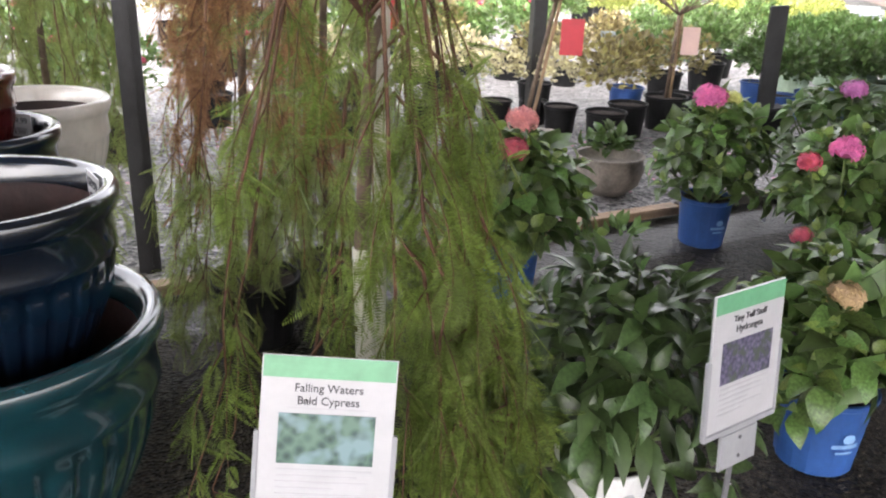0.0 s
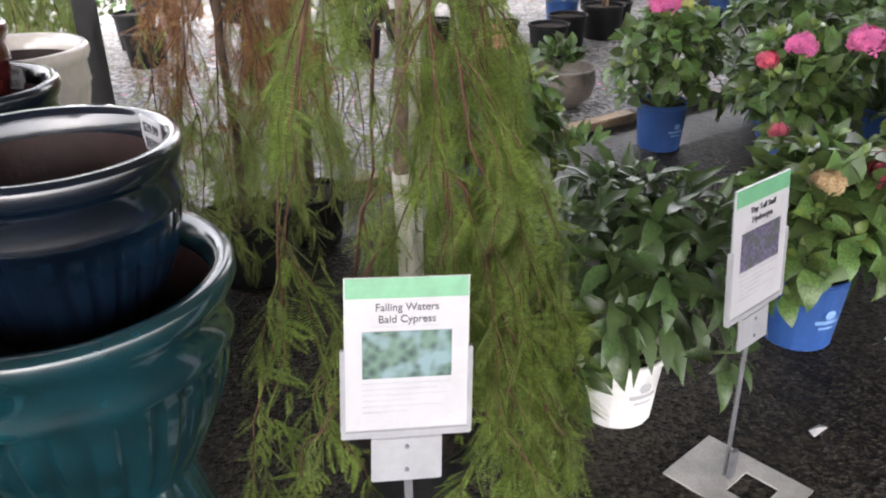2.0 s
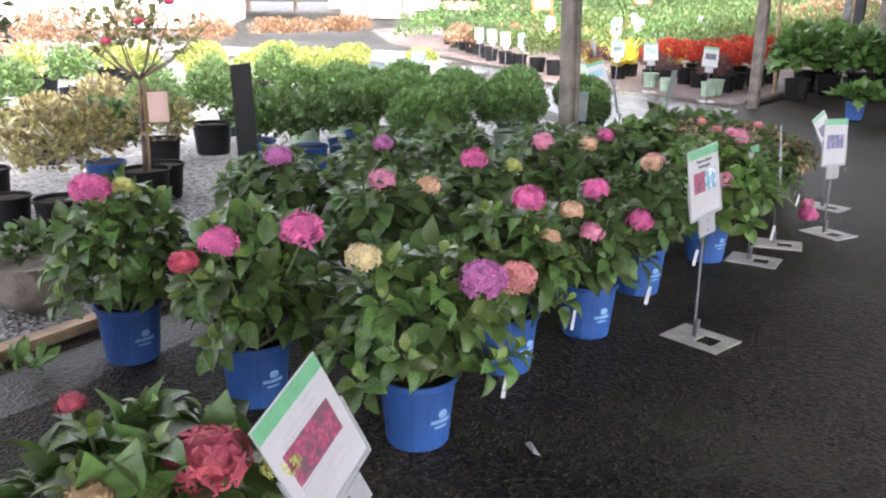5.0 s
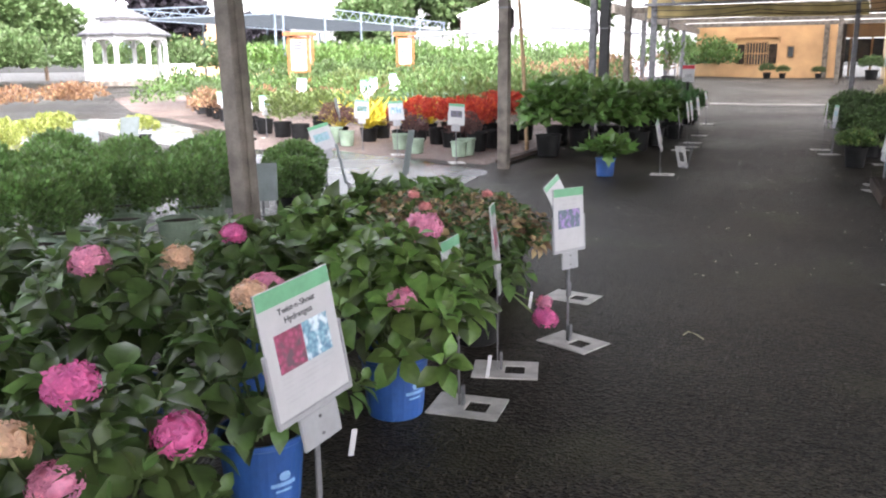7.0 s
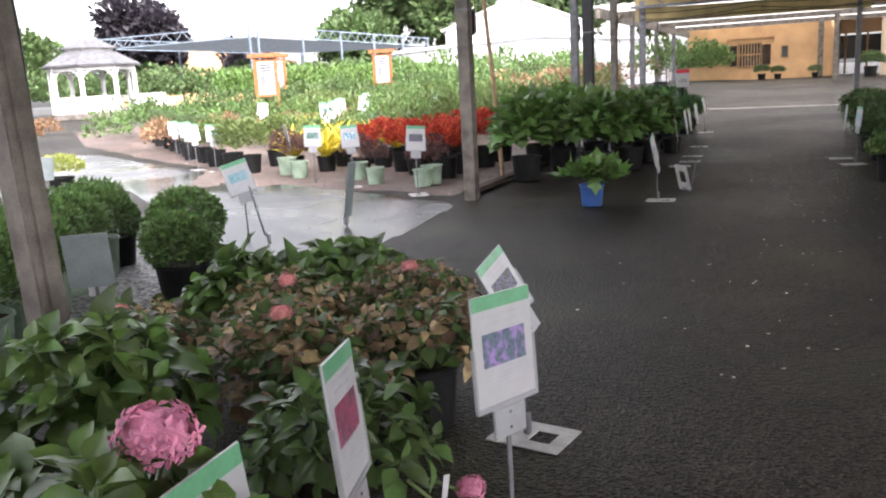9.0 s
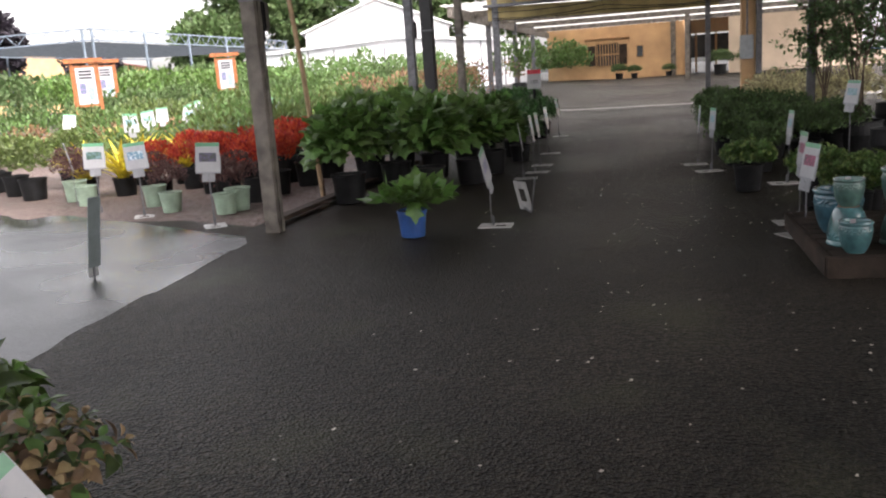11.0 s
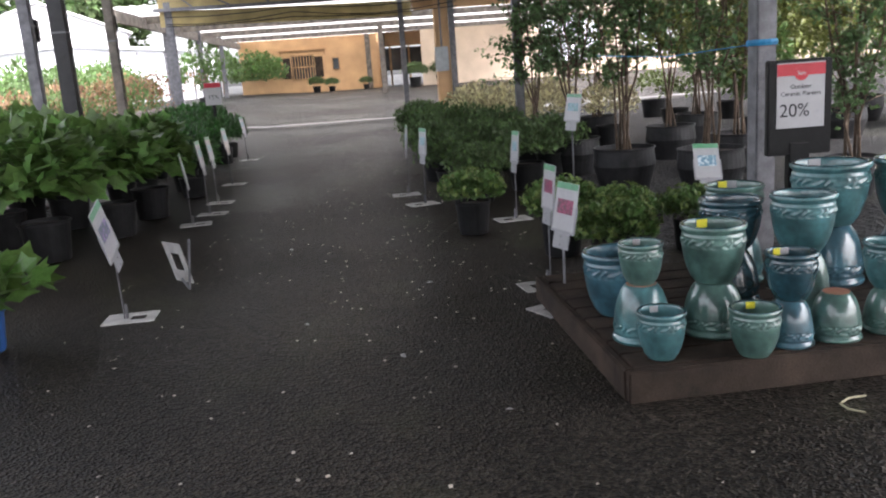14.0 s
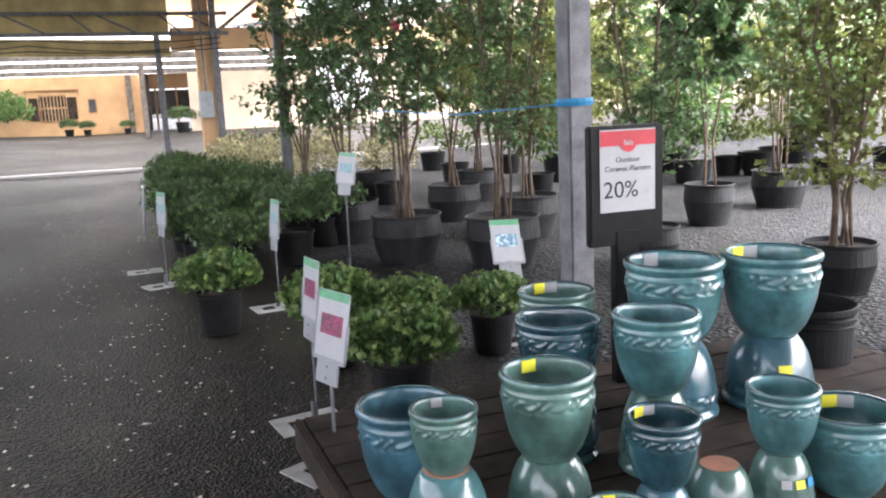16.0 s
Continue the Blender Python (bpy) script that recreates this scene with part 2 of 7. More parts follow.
WHITEPAINT = mat("white_painted_wood", (0.8, 0.8, 0.8), 0.5, 0.06, 3, 40, 0.08)
WHITEFILM = mat("white_greenhouse_film", (0.84, 0.85, 0.87), 0.45, 0.05, 1, 10, 0.04, through_light=0.3)
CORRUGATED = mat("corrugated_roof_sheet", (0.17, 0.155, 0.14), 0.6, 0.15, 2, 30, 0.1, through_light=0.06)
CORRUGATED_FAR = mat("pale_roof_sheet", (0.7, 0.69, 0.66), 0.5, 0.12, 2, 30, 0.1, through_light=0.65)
YELLOWBOARD = mat("yellowed_gable_board", (0.5, 0.39, 0.17), 0.65, 0.2, 2, 30, 0.1)
SHINGLE = mat("grey_roof_shingle", (0.12, 0.12, 0.13), 0.85, 0.2, 5, 60, 0.4)
REDROOF = mat("dull_red_roof", (0.24, 0.08, 0.07), 0.8, 0.15, 2, 40, 0.2)
ORANGEWOOD = mat("orange_stained_wood", (0.36, 0.12, 0.035), 0.6, 0.2, 6, 80, 0.2)
GLASSDARK = mat("dark_window_glass", (0.03, 0.035, 0.04), 0.08, 0.1, 3, 30, 0.0, spec=0.8)
GREYBOX = mat("grey_enamel_box", (0.42, 0.45, 0.47), 0.45, 0.08, 8, 60, 0.04)
CONCRETE = mat("pale_concrete", (0.42, 0.41, 0.4), 0.8, 0.15, 2, 60, 0.25)
BARKWOOD = mat("grey_brown_bark", (0.17, 0.12, 0.085), 0.85, 0.3, 12, 90, 0.6)
STEMGREEN = mat("green_stem", (0.12, 0.17, 0.06), 0.6, 0.2, 12, 90, 0.2)
REDTWIG = mat("reddish_twig", (0.13, 0.06, 0.032), 0.75, 0.25, 14, 90, 0.3)
PVC = mat("pale_trunk_guard", (0.6, 0.58, 0.5), 0.55, 0.1, 6, 60, 0.1)
ROPE = mat("blue_rope", (0.03, 0.25, 0.5), 0.6, 0.1, 30, 120, 0.2)
REDCARD = mat("red_card", (0.55, 0.03, 0.05), 0.4, 0.06, 12, 80, 0)
BLACKFRAME = mat("black_sign_frame", (0.012, 0.012, 0.013), 0.35, 0.15, 9, 60, 0.05, spec=0.18)
STICK = mat("bare_wooden_stake", (0.36, 0.24, 0.14), 0.7, 0.2, 9, 120, 0.2)

HYD = leaf_mat("hydrangea_leaf", (0.092, 0.182, 0.055), 0.4, 0.0)
HYD_EACH = mat("hydrangea_leaf_near", (0.112, 0.19, 0.05), 0.32, 0.25, 14, 60, 0.12, each=0.45, through_light=0.25)
HYD_YOUNG = mat("young_hydrangea_leaf", (0.19, 0.27, 0.065), 0.34, 0.2, 14, 60, 0.12, each=0.3, through_light=0.3)
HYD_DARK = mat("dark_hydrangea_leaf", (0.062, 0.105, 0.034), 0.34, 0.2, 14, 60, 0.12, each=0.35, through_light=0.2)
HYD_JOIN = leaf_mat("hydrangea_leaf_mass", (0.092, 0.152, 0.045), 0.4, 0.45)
HYD_LIGHT = leaf_mat("light_hydrangea_leaf", (0.14, 0.235, 0.058), 0.4, 0.4)
HYD_BROWN = leaf_mat("reddish_hydrangea_leaf", (0.34, 0.23, 0.13), 0.5, 0.55)
CYP = leaf_mat("cypress_needle", (0.185, 0.25, 0.05), 0.55, 0.4)
CYP_BROWN = leaf_mat("browned_cypress_needle", (0.327, 0.168, 0.079), 0.65, 0.4)
CYP_LIGHT = leaf_mat("young_cypress_needle", (0.302, 0.370, 0.108), 0.55, 0.35)
BOX = leaf_mat("boxwood_leaf", (0.13, 0.22, 0.065), 0.4, 0.4)
BOX_YELLOW = leaf_mat("yellow_green_leaf", (0.145, 0.194, 0.058), 0.45, 0.4)
DARKGREEN = leaf_mat("dark_shrub_leaf", (0.1, 0.155, 0.06), 0.45, 0.4)
FRESH = leaf_mat("fresh_green_leaf", (0.133, 0.219, 0.065), 0.45, 0.4)
LIME = leaf_mat("lime_leaf", (0.334, 0.371, 0.095), 0.45, 0.35)
GOLD = leaf_mat("golden_blade", (0.810, 0.675, 0.081), 0.45, 0.3)
BLUEGREEN = leaf_mat("blue_green_blade", (0.140, 0.239, 0.165), 0.45, 0.3)
RED = leaf_mat("red_barberry_leaf", (0.486, 0.047, 0.027), 0.5, 0.45)
PURPLE = leaf_mat("purple_brown_leaf", (0.123, 0.059, 0.054), 0.5, 0.4)
RUST = leaf_mat("rusty_foliage", (0.313, 0.178, 0.103), 0.55, 0.45)
OAKLEAF = leaf_mat("lobed_green_leaf", (0.11, 0.2, 0.05), 0.42, 0.4)
VARIEG = leaf_mat("variegated_leaf", (0.672, 0.609, 0.368), 0.5, 0.5)
MYRTLE = leaf_mat("myrtle_leaf", (0.142, 0.232, 0.094), 0.45, 0.45)
TREEFAR = leaf_mat("distant_tree_leaf", (0.11, 0.17, 0.06), 0.6, 0.4)
TREEDARK = leaf_mat("dark_purple_tree_leaf", (0.041, 0.035, 0.046), 0.6, 0.4)
PETAL = {n: mat(n + "_petal", tuple(0.9 * k + 0.06 for k in c), 0.6, 0.14, 30, 120, 0.05, island=0.22, through_light=0.2) for n, c in {
    "crimson": (0.42, 0.014, 0.06), "salmon": (0.74, 0.25, 0.25), "magenta": (0.68, 0.085, 0.33), "pink": (0.76, 0.25, 0.42), "violet": (0.5, 0.11, 0.38),
    "peach": (0.76, 0.47, 0.3), "cream": (0.72, 0.58, 0.3), "tan": (0.5, 0.33, 0.15), "lime": (0.5, 0.52, 0.12), "rose": (0.6, 0.03, 0.1), "yellow": (0.75, 0.6, 0.05)}.items()}

# ---- builders ----
RNG = np.random.RandomState(7)
# the first stretch of the sales row is set out on its own line, turned about a pivot at the far end
TURNED = Matrix.Translation((10.9, 7.4, 0)) @ Matrix.Rotation(-0.12, 4, "Z") @ Matrix.Translation((-10.9, -7.4, 0))
PLACE = [Matrix.Identity(4)]


def turned(*points):
    return [tuple((TURNED @ Vector((x, y, 0))).xy) for x, y in points]



def rise(x, y):
    """The yard climbs gently away from the roofed aisle."""
    d = math.hypot(x - 6, y - 3)
    side = (4.35 - y) * 0.951 - (9.96 - x) * 0.309
    aisle = min(1, max(0, (side + 5.2) / 2.5))
    k = min(1, max(0, (d - 15 - 6 * aisle) / 24))
    return (0.62 - 0.12 * aisle) * k * k * (3 - 2 * k)


def thing(name, m, label, category, group="", kind=""):
    ob = new(name)
    ob.empty_display_size = 0.1
    ob.matrix_basis = PLACE[0] @ m
    return tagged(ob, label, category, group, kind)


def mesh_of(name, verts, faces, material, smooth=False):
    me = bpy.data.meshes.new(name)
    me.from_pydata([tuple(v) for v in verts], [], [tuple(int(i) for i in f) for f in faces])
    if material:
        me.materials.append(material)
    if smooth:
        me.polygons.foreach_set("use_smooth", [True] * len(me.polygons))
    me.update()
    return me


def part(name, geo, material, parent, label="", smooth=False, at=None):
    """Links geometry (bmesh, mesh or (verts, faces)) as one mesh object under a thing or part."""
    if isinstance(geo, bmesh.types.BMesh):
        me = bpy.data.meshes.new(name)
        geo.to_mesh(me)
        geo.free()
        me.materials.append(material)
        if smooth:
            me.polygons.foreach_set("use_smooth", [True] * len(me.polygons))
    elif isinstance(geo, bpy.types.Mesh):
        me = geo
    else:
        me = mesh_of(name, geo[0], geo[1], material, smooth)
    ob = new(name, me)
    ob.parent = parent
    if at is not None:
        ob.matrix_basis = at
    return tagged(ob, label, kind="stuff" if name in ("stem_cluster", "twigs", "branches", "limbs") else "")


def structure(name, geo, material, label, smooth=False):
    ob = part(name, geo, material, None, label, smooth)
    return tagged(ob, category=name.split("_")[0], kind="structure")


def box(x0, y0, z0, x1, y1, z1, bevel=0.0, m=None, bm=None):
    bm = bm or bmesh.new()
    got = bmesh.ops.create_cube(bm, size=1, matrix=Matrix.Translation(((x0 + x1) / 2, (y0 + y1) / 2, (z0 + z1) / 2)) @ Matrix.Diagonal((abs(x1 - x0), abs(y1 - y0), abs(z1 - z0), 1)))
    if bevel:
        edges = list({e for v in got["verts"] for e in v.link_edges})
        bmesh.ops.bevel(bm, geom=edges, offset=bevel, segments=2, affect="EDGES")
    if m is not None:
        bmesh.ops.transform(bm, matrix=m, verts=bm.verts)
    return bm


def beam(a, b, w, d=None, bm=None, bevel=0.0):
    """A straight bar of rectangular section from a to b."""
    a, b, d = Vector(a), Vector(b), d or w
    q = (b - a).to_track_quat("Z", "Y").to_matrix().to_4x4()
    bm2 = box(-w / 2, -d / 2, 0, w / 2, d / 2, (b - a).length, bevel, Matrix.Translation(a) @ q)
    if bm is None:
        return bm2
    tmp = bpy.data.meshes.new("tmp")
    bm2.to_mesh(tmp)
    bm2.free()
    bm.from_mesh(tmp)
    bpy.data.meshes.remove(tmp)
    return bm


def tube(points, radii, seg=8):
    """A tapering round bar along points."""
    pts = [Vector(p) for p in points]
    verts, faces = [], []
    for i, p in enumerate(pts):
        d = (pts[min(i + 1, len(pts) - 1)] - pts[max(i - 1, 0)]).normalized()
        side = d.cross(Vector((0.31, 0.9, 0.2))).normalized()
        up = side.cross(d)
        for k in range(seg):
            a = 2 * math.pi * k / seg
            verts.append(p + (side * math.cos(a) + up * math.sin(a)) * radii[i])
    for i in range(len(pts) - 1):
        for k in range(seg):
            faces.append((i * seg + k, i * seg + (k + 1) % seg, (i + 1) * seg + (k + 1) % seg, (i + 1) * seg + k))
    faces.append(tuple(range(seg))[::-1])
    faces.append(tuple((len(pts) - 1) * seg + k for k in range(seg)))
    return verts, faces


def joined(pieces):
    verts, faces = [], []
    for v, f in pieces:
        o = len(verts)
        verts += [tuple(p) for p in v]
        faces += [tuple(i + o for i in g) for g in f]
    return verts, faces


def lathe(profile, seg=40, shape=None, closed=True):
    """A turned form; profile is (radius, z) from bottom to the inside; shape(a, r, z, i) may move the radius."""
    verts, faces = [], []
    for i, (r, z) in enumerate(profile):
        for k in range(seg):
            a = 2 * math.pi * k / seg
            rr, zz = shape(a, r, z, i) if shape else (r, z)
            verts.append((rr * math.cos(a), rr * math.sin(a), zz))
    for i in range(len(profile) - 1):
        for k in range(seg):
            faces.append((i * seg + k, i * seg + (k + 1) % seg, (i + 1) * seg + (k + 1) % seg, (i + 1) * seg + k))
    if closed:
        faces.append(tuple(range(seg))[::-1])
        faces.append(tuple((len(profile) - 1) * seg + k for k in range(seg)))
    return verts, faces


# leaf outlines: rows of (along, half width, lift)
def leaf_shape(rows, fold=0.25):
    verts, faces = [], []
    for x, w, z in rows:
        verts += [(x, -w, z + w * fold), (x, 0, z), (x, w, z + w * fold)]
    for i in range(len(rows) - 1):
        a, b = 3 * i, 3 * i + 3
        faces += [(a, b, b + 1, a + 1), (a + 1, b + 1, b + 2, a + 2)]
    return np.array(verts), faces


OVATE = leaf_shape([(0, 0.012, 0), (0.12, 0.15, 0.02), (0.35, 0.31, 0.05), (0.6, 0.27, 0.04), (0.82, 0.13, -0.03), (1, 0.008, -0.1)], 0.35)
NARROW = leaf_shape([(0, 0.01, 0), (0.25, 0.14, 0.03), (0.6, 0.15, 0.02), (1, 0.006, -0.08)], 0.35)
SMALL = leaf_shape([(0, 0.04, 0), (0.5, 0.3, 0.05), (1, 0.02, -0.05)], 0.3)
BLADE = leaf_shape([(0, 0.022, 0), (0.4, 0.03, 0.05), (0.75, 0.022, -0.02), (1, 0.003, -0.16)], 0.5)
PETALS = (np.array([(0.06, 0, 0)] + [p for a in (0, 1, 2, 3) for p in (
    (0.55 * math.cos(a * 1.57 - 0.5), 0.55 * math.sin(a * 1.57 - 0.5), 0.1), (1.0 * math.cos(a * 1.57), 1.0 * math.sin(a * 1.57), 0.02), (0.55 * math.cos(a * 1.57 + 0.5), 0.55 * math.sin(a * 1.57 + 0.5), 0.1))]),
    [(0, 1 + 3 * a, 2 + 3 * a, 3 + 3 * a) for a in range(4)])


def lobed_leaf():
    """A broad leaf with five pointed lobes, like a maple's."""
    pts = [(0, 0, 0)]
    for i, (a, r) in enumerate([(-150, 0.36), (-120, 0.62), (-95, 0.52), (-62, 0.84), (-32, 0.62), (0, 1.0), (32, 0.62), (62, 0.84), (95, 0.52), (120, 0.62), (150, 0.36)]):
        pts.append((r * math.cos(radians(a)) * 0.75 + 0.22, r * math.sin(radians(a)) * 0.7, -0.12 * r * r + 0.04 * (i % 2)))
    pts[0] = (0.2, 0, 0.05)
    return np.array(pts), [(0, i, i + 1) for i in range(1, 11)]


LOBED = lobed_leaf()


def unit(v):
    return v / np.maximum(1e-9, np.linalg.norm(v, axis=-1, keepdims=True))


def spread(template, pos, along, normal, size, wide=1.0):
    """Sets many copies of a leaf into one mesh: place, way, upper side and length of each."""
    tv, tf = template
    pos, along = np.asarray(pos, float), unit(np.asarray(along, float))
    y = unit(np.cross(np.asarray(normal, float), along))
    z = np.cross(along, y)
    s = np.asarray(size, float).reshape(-1, 1, 1)
    v = pos[:, None, :] + s * (tv[None, :, 0:1] * along[:, None, :] + wide * tv[None, :, 1:2] * y[:, None, :] + tv[None, :, 2:3] * z[:, None, :])
    n = len(tv)
    faces = [tuple(i + k * n for i in f) for k in range(len(pos)) for f in tf]
    return v.reshape(-1, 3), faces


def sphere_dirs(n, low=-0.3):
    z = RNG.uniform(low, 1, n)
    a = RNG.uniform(0, 2 * math.pi, n)
    r = np.sqrt(1 - z * z)
    return np.stack([r * np.cos(a), r * np.sin(a), z], 1)


def bushy(n, rx, rz, zc, template, size, lumps=9, low=-0.5, depth=0.45, upward=0.5, wide=1.0, rough=0.25):
    """Foliage of a rounded shrub: leaves in an uneven, lumpy shell with gaps."""
    d = sphere_dirs(n, low)
    centres = sphere_dirs(lumps, low)
    near = (d @ centres.T).max(1)
    lump = 1 - rough * 1.6 * (1 - near) - rough * RNG.rand(n) * 0.3
    r = (1 - depth * RNG.rand(n) ** 2) * lump
    pos = d * r[:, None] * np.array([rx, rx, rz]) + np.array([0, 0, zc])
    along = d + np.array([0, 0, upward]) + RNG.normal(0, 0.55, (n, 3))
    normal = d * 0.5 + np.array([0, 0, 1.0]) + RNG.normal(0, 0.4, (n, 3))
    return spread(template, pos, along, normal, size * RNG.uniform(0.6, 1.25, n), wide)


def word(text, size, depth=0.0008, align="CENTER"):
    cu = bpy.data.curves.new("word", "FONT")
    cu.body, cu.size, cu.extrude, cu.align_x, cu.align_y = text, size, depth, align, "CENTER"
    ob = bpy.data.objects.new("word", cu)
    scene.collection.objects.link(ob)
    me = bpy.data.meshes.new_from_object(ob.evaluated_get(bpy.context.evaluated_depsgraph_get()))
    bpy.data.objects.remove(ob)
    bpy.data.curves.remove(cu)
    return me


def lettering(name, text, size, material, parent, x, y, z):
    """Raised letters on a card that faces -y."""
    bpy.context.view_layer.update()
    me = word(text, size)
    me.materials.clear()
    me.materials.append(material)
    return part(name, me, material, parent, at=Matrix.Translation((x, y, z)) @ Euler((radians(90), 0, 0)).to_matrix().to_4x4())


# ---- pots ----
def pot_profile(r, h, taper=0.82, lip=0.02, wall=0.006, fill=0.88):
    rb = r * taper
    return [(rb * 0.96, 0.0), (rb, 0.006), (rb + (r - rb) * 0.86, h - lip), (r + 0.002, h - lip), (r + 0.007, h - lip * 0.8), (r + 0.007, h - 0.003), (r + 0.003, h), (r - wall + 0.002, h - 0.002), (r - wall, h - lip), (r - wall - 0.004, h * fill), (0.0, h * fill)]


def nursery_pot(parent, r, h, material, seg=28, scallop=False, ribs=False):
    def shape(a, rr, z, i):
        if scallop and i == 0:
            return rr, 0.0
        if scallop and i == 1:
            return rr, 0.004 + (0.016 if math.sin(a * 14) > 0.55 else 0)
        if ribs and i == 2:
            return rr, z
        return rr, z
    prof = pot_profile(r, h)
    if ribs:
        prof[2:2] = [(r * (0.82 + 0.15 * k) + (0.006 if j else 0), h * (k * 0.8) + 0.01 * j) for k in (0.25, 0.5, 0.75) for j in (0, 1, 0)][:0] + [(r * (0.83 + 0.1 * k), h * 0.25 * (k + 0.35)) for k in (0, 1, 2)]
    body = part("pot", lathe(prof, seg, shape), material, parent, smooth=False)
    fill = prof[-1][1]
    part("soil", lathe([(r * 0.9, fill - 0.012), (r * 0.92, fill + 0.006), (0.0, fill + 0.014)], 20), SOIL, parent, "dark crumbly potting soil")
    return body


def flower_head(parent, p, r, colour, n=None, flat=0.8):
    n = n or int(34 + r * 700)
    d = sphere_dirs(n, -0.55)
    pos = d * np.array([r, r, r * flat]) * RNG.uniform(0.86, 1.02, (n, 1)) + np.array(p)
    side = unit(np.cross(d, RNG.normal(0, 1, (n, 3))))
    g = spread(PETALS, pos, side, d + RNG.normal(0, 0.22, (n, 3)), r * 0.3 * RNG.uniform(0.8, 1.3, n))
    fl = part("flower_head", g, PETAL[colour], parent, "rounded " + colour + " hydrangea bloom")
    core = lathe([(r * 0.3, -r * 0.45), (r * 0.72, -r * 0.2), (r * 0.78, r * 0.2), (r * 0.5, r * 0.55), (0.0, r * 0.62)], 12)
    part("flower_core", ([(x + p[0], y + p[1], z + p[2]) for x, y, z in core[0]], core[1]), PETAL[colour], fl, smooth=True)
    return fl


def shoots(spread_r, top, pot_h, tips, leaf, low=0.0):
    """Leaf places of a hydrangea: whorls at the shoot tips, and hanging leaves round the skirt."""
    P, A, N, S, T = [], [], [], [], []
    golden = 2.39996
    for i in range(tips):
        f = (i + 0.5) / tips
        rr = spread_r * 1.12 * math.sqrt(f) * RNG.uniform(0.88, 1.08)
        a = i * golden + RNG.uniform(-0.3, 0.3)
        z = top - (top - pot_h - 0.06) * 0.97 * f ** 1.5 + RNG.uniform(-0.04, 0.03)
        tip = np.array([rr * math.cos(a), rr * math.sin(a), z])
        axis = unit(np.array([math.cos(a) * f * 1.1, math.sin(a) * f * 1.1, 1.0]) + RNG.normal(0, 0.12, 3))
        T.append((tip, axis))
        side = unit(np.cross(axis, [0.3, 0.8, 0.1]))
        other = np.cross(axis, side)
        for ring, (count, size, tilt, drop) in enumerate(((3, 0.5, 0.8, 0.0), (4, 0.78, 0.25, 0.015), (4, 0.95, -0.1, 0.05))):
            for k in range(count):
                b = 2 * math.pi * k / count + ring * 0.8 + RNG.uniform(-0.3, 0.3)
                out = side * math.cos(b) + other * math.sin(b)
                P.append(tip - axis * drop + out * 0.012)
                A.append(out + axis * (tilt + RNG.uniform(-0.2, 0.2)) + np.array([0, 0, -0.12 * ring]))
                N.append(axis + RNG.normal(0, 0.22, 3))
                S.append(leaf * size * RNG.uniform(0.82, 1.18))
    return np.array(P), np.array(A), np.array(N), np.array(S), T


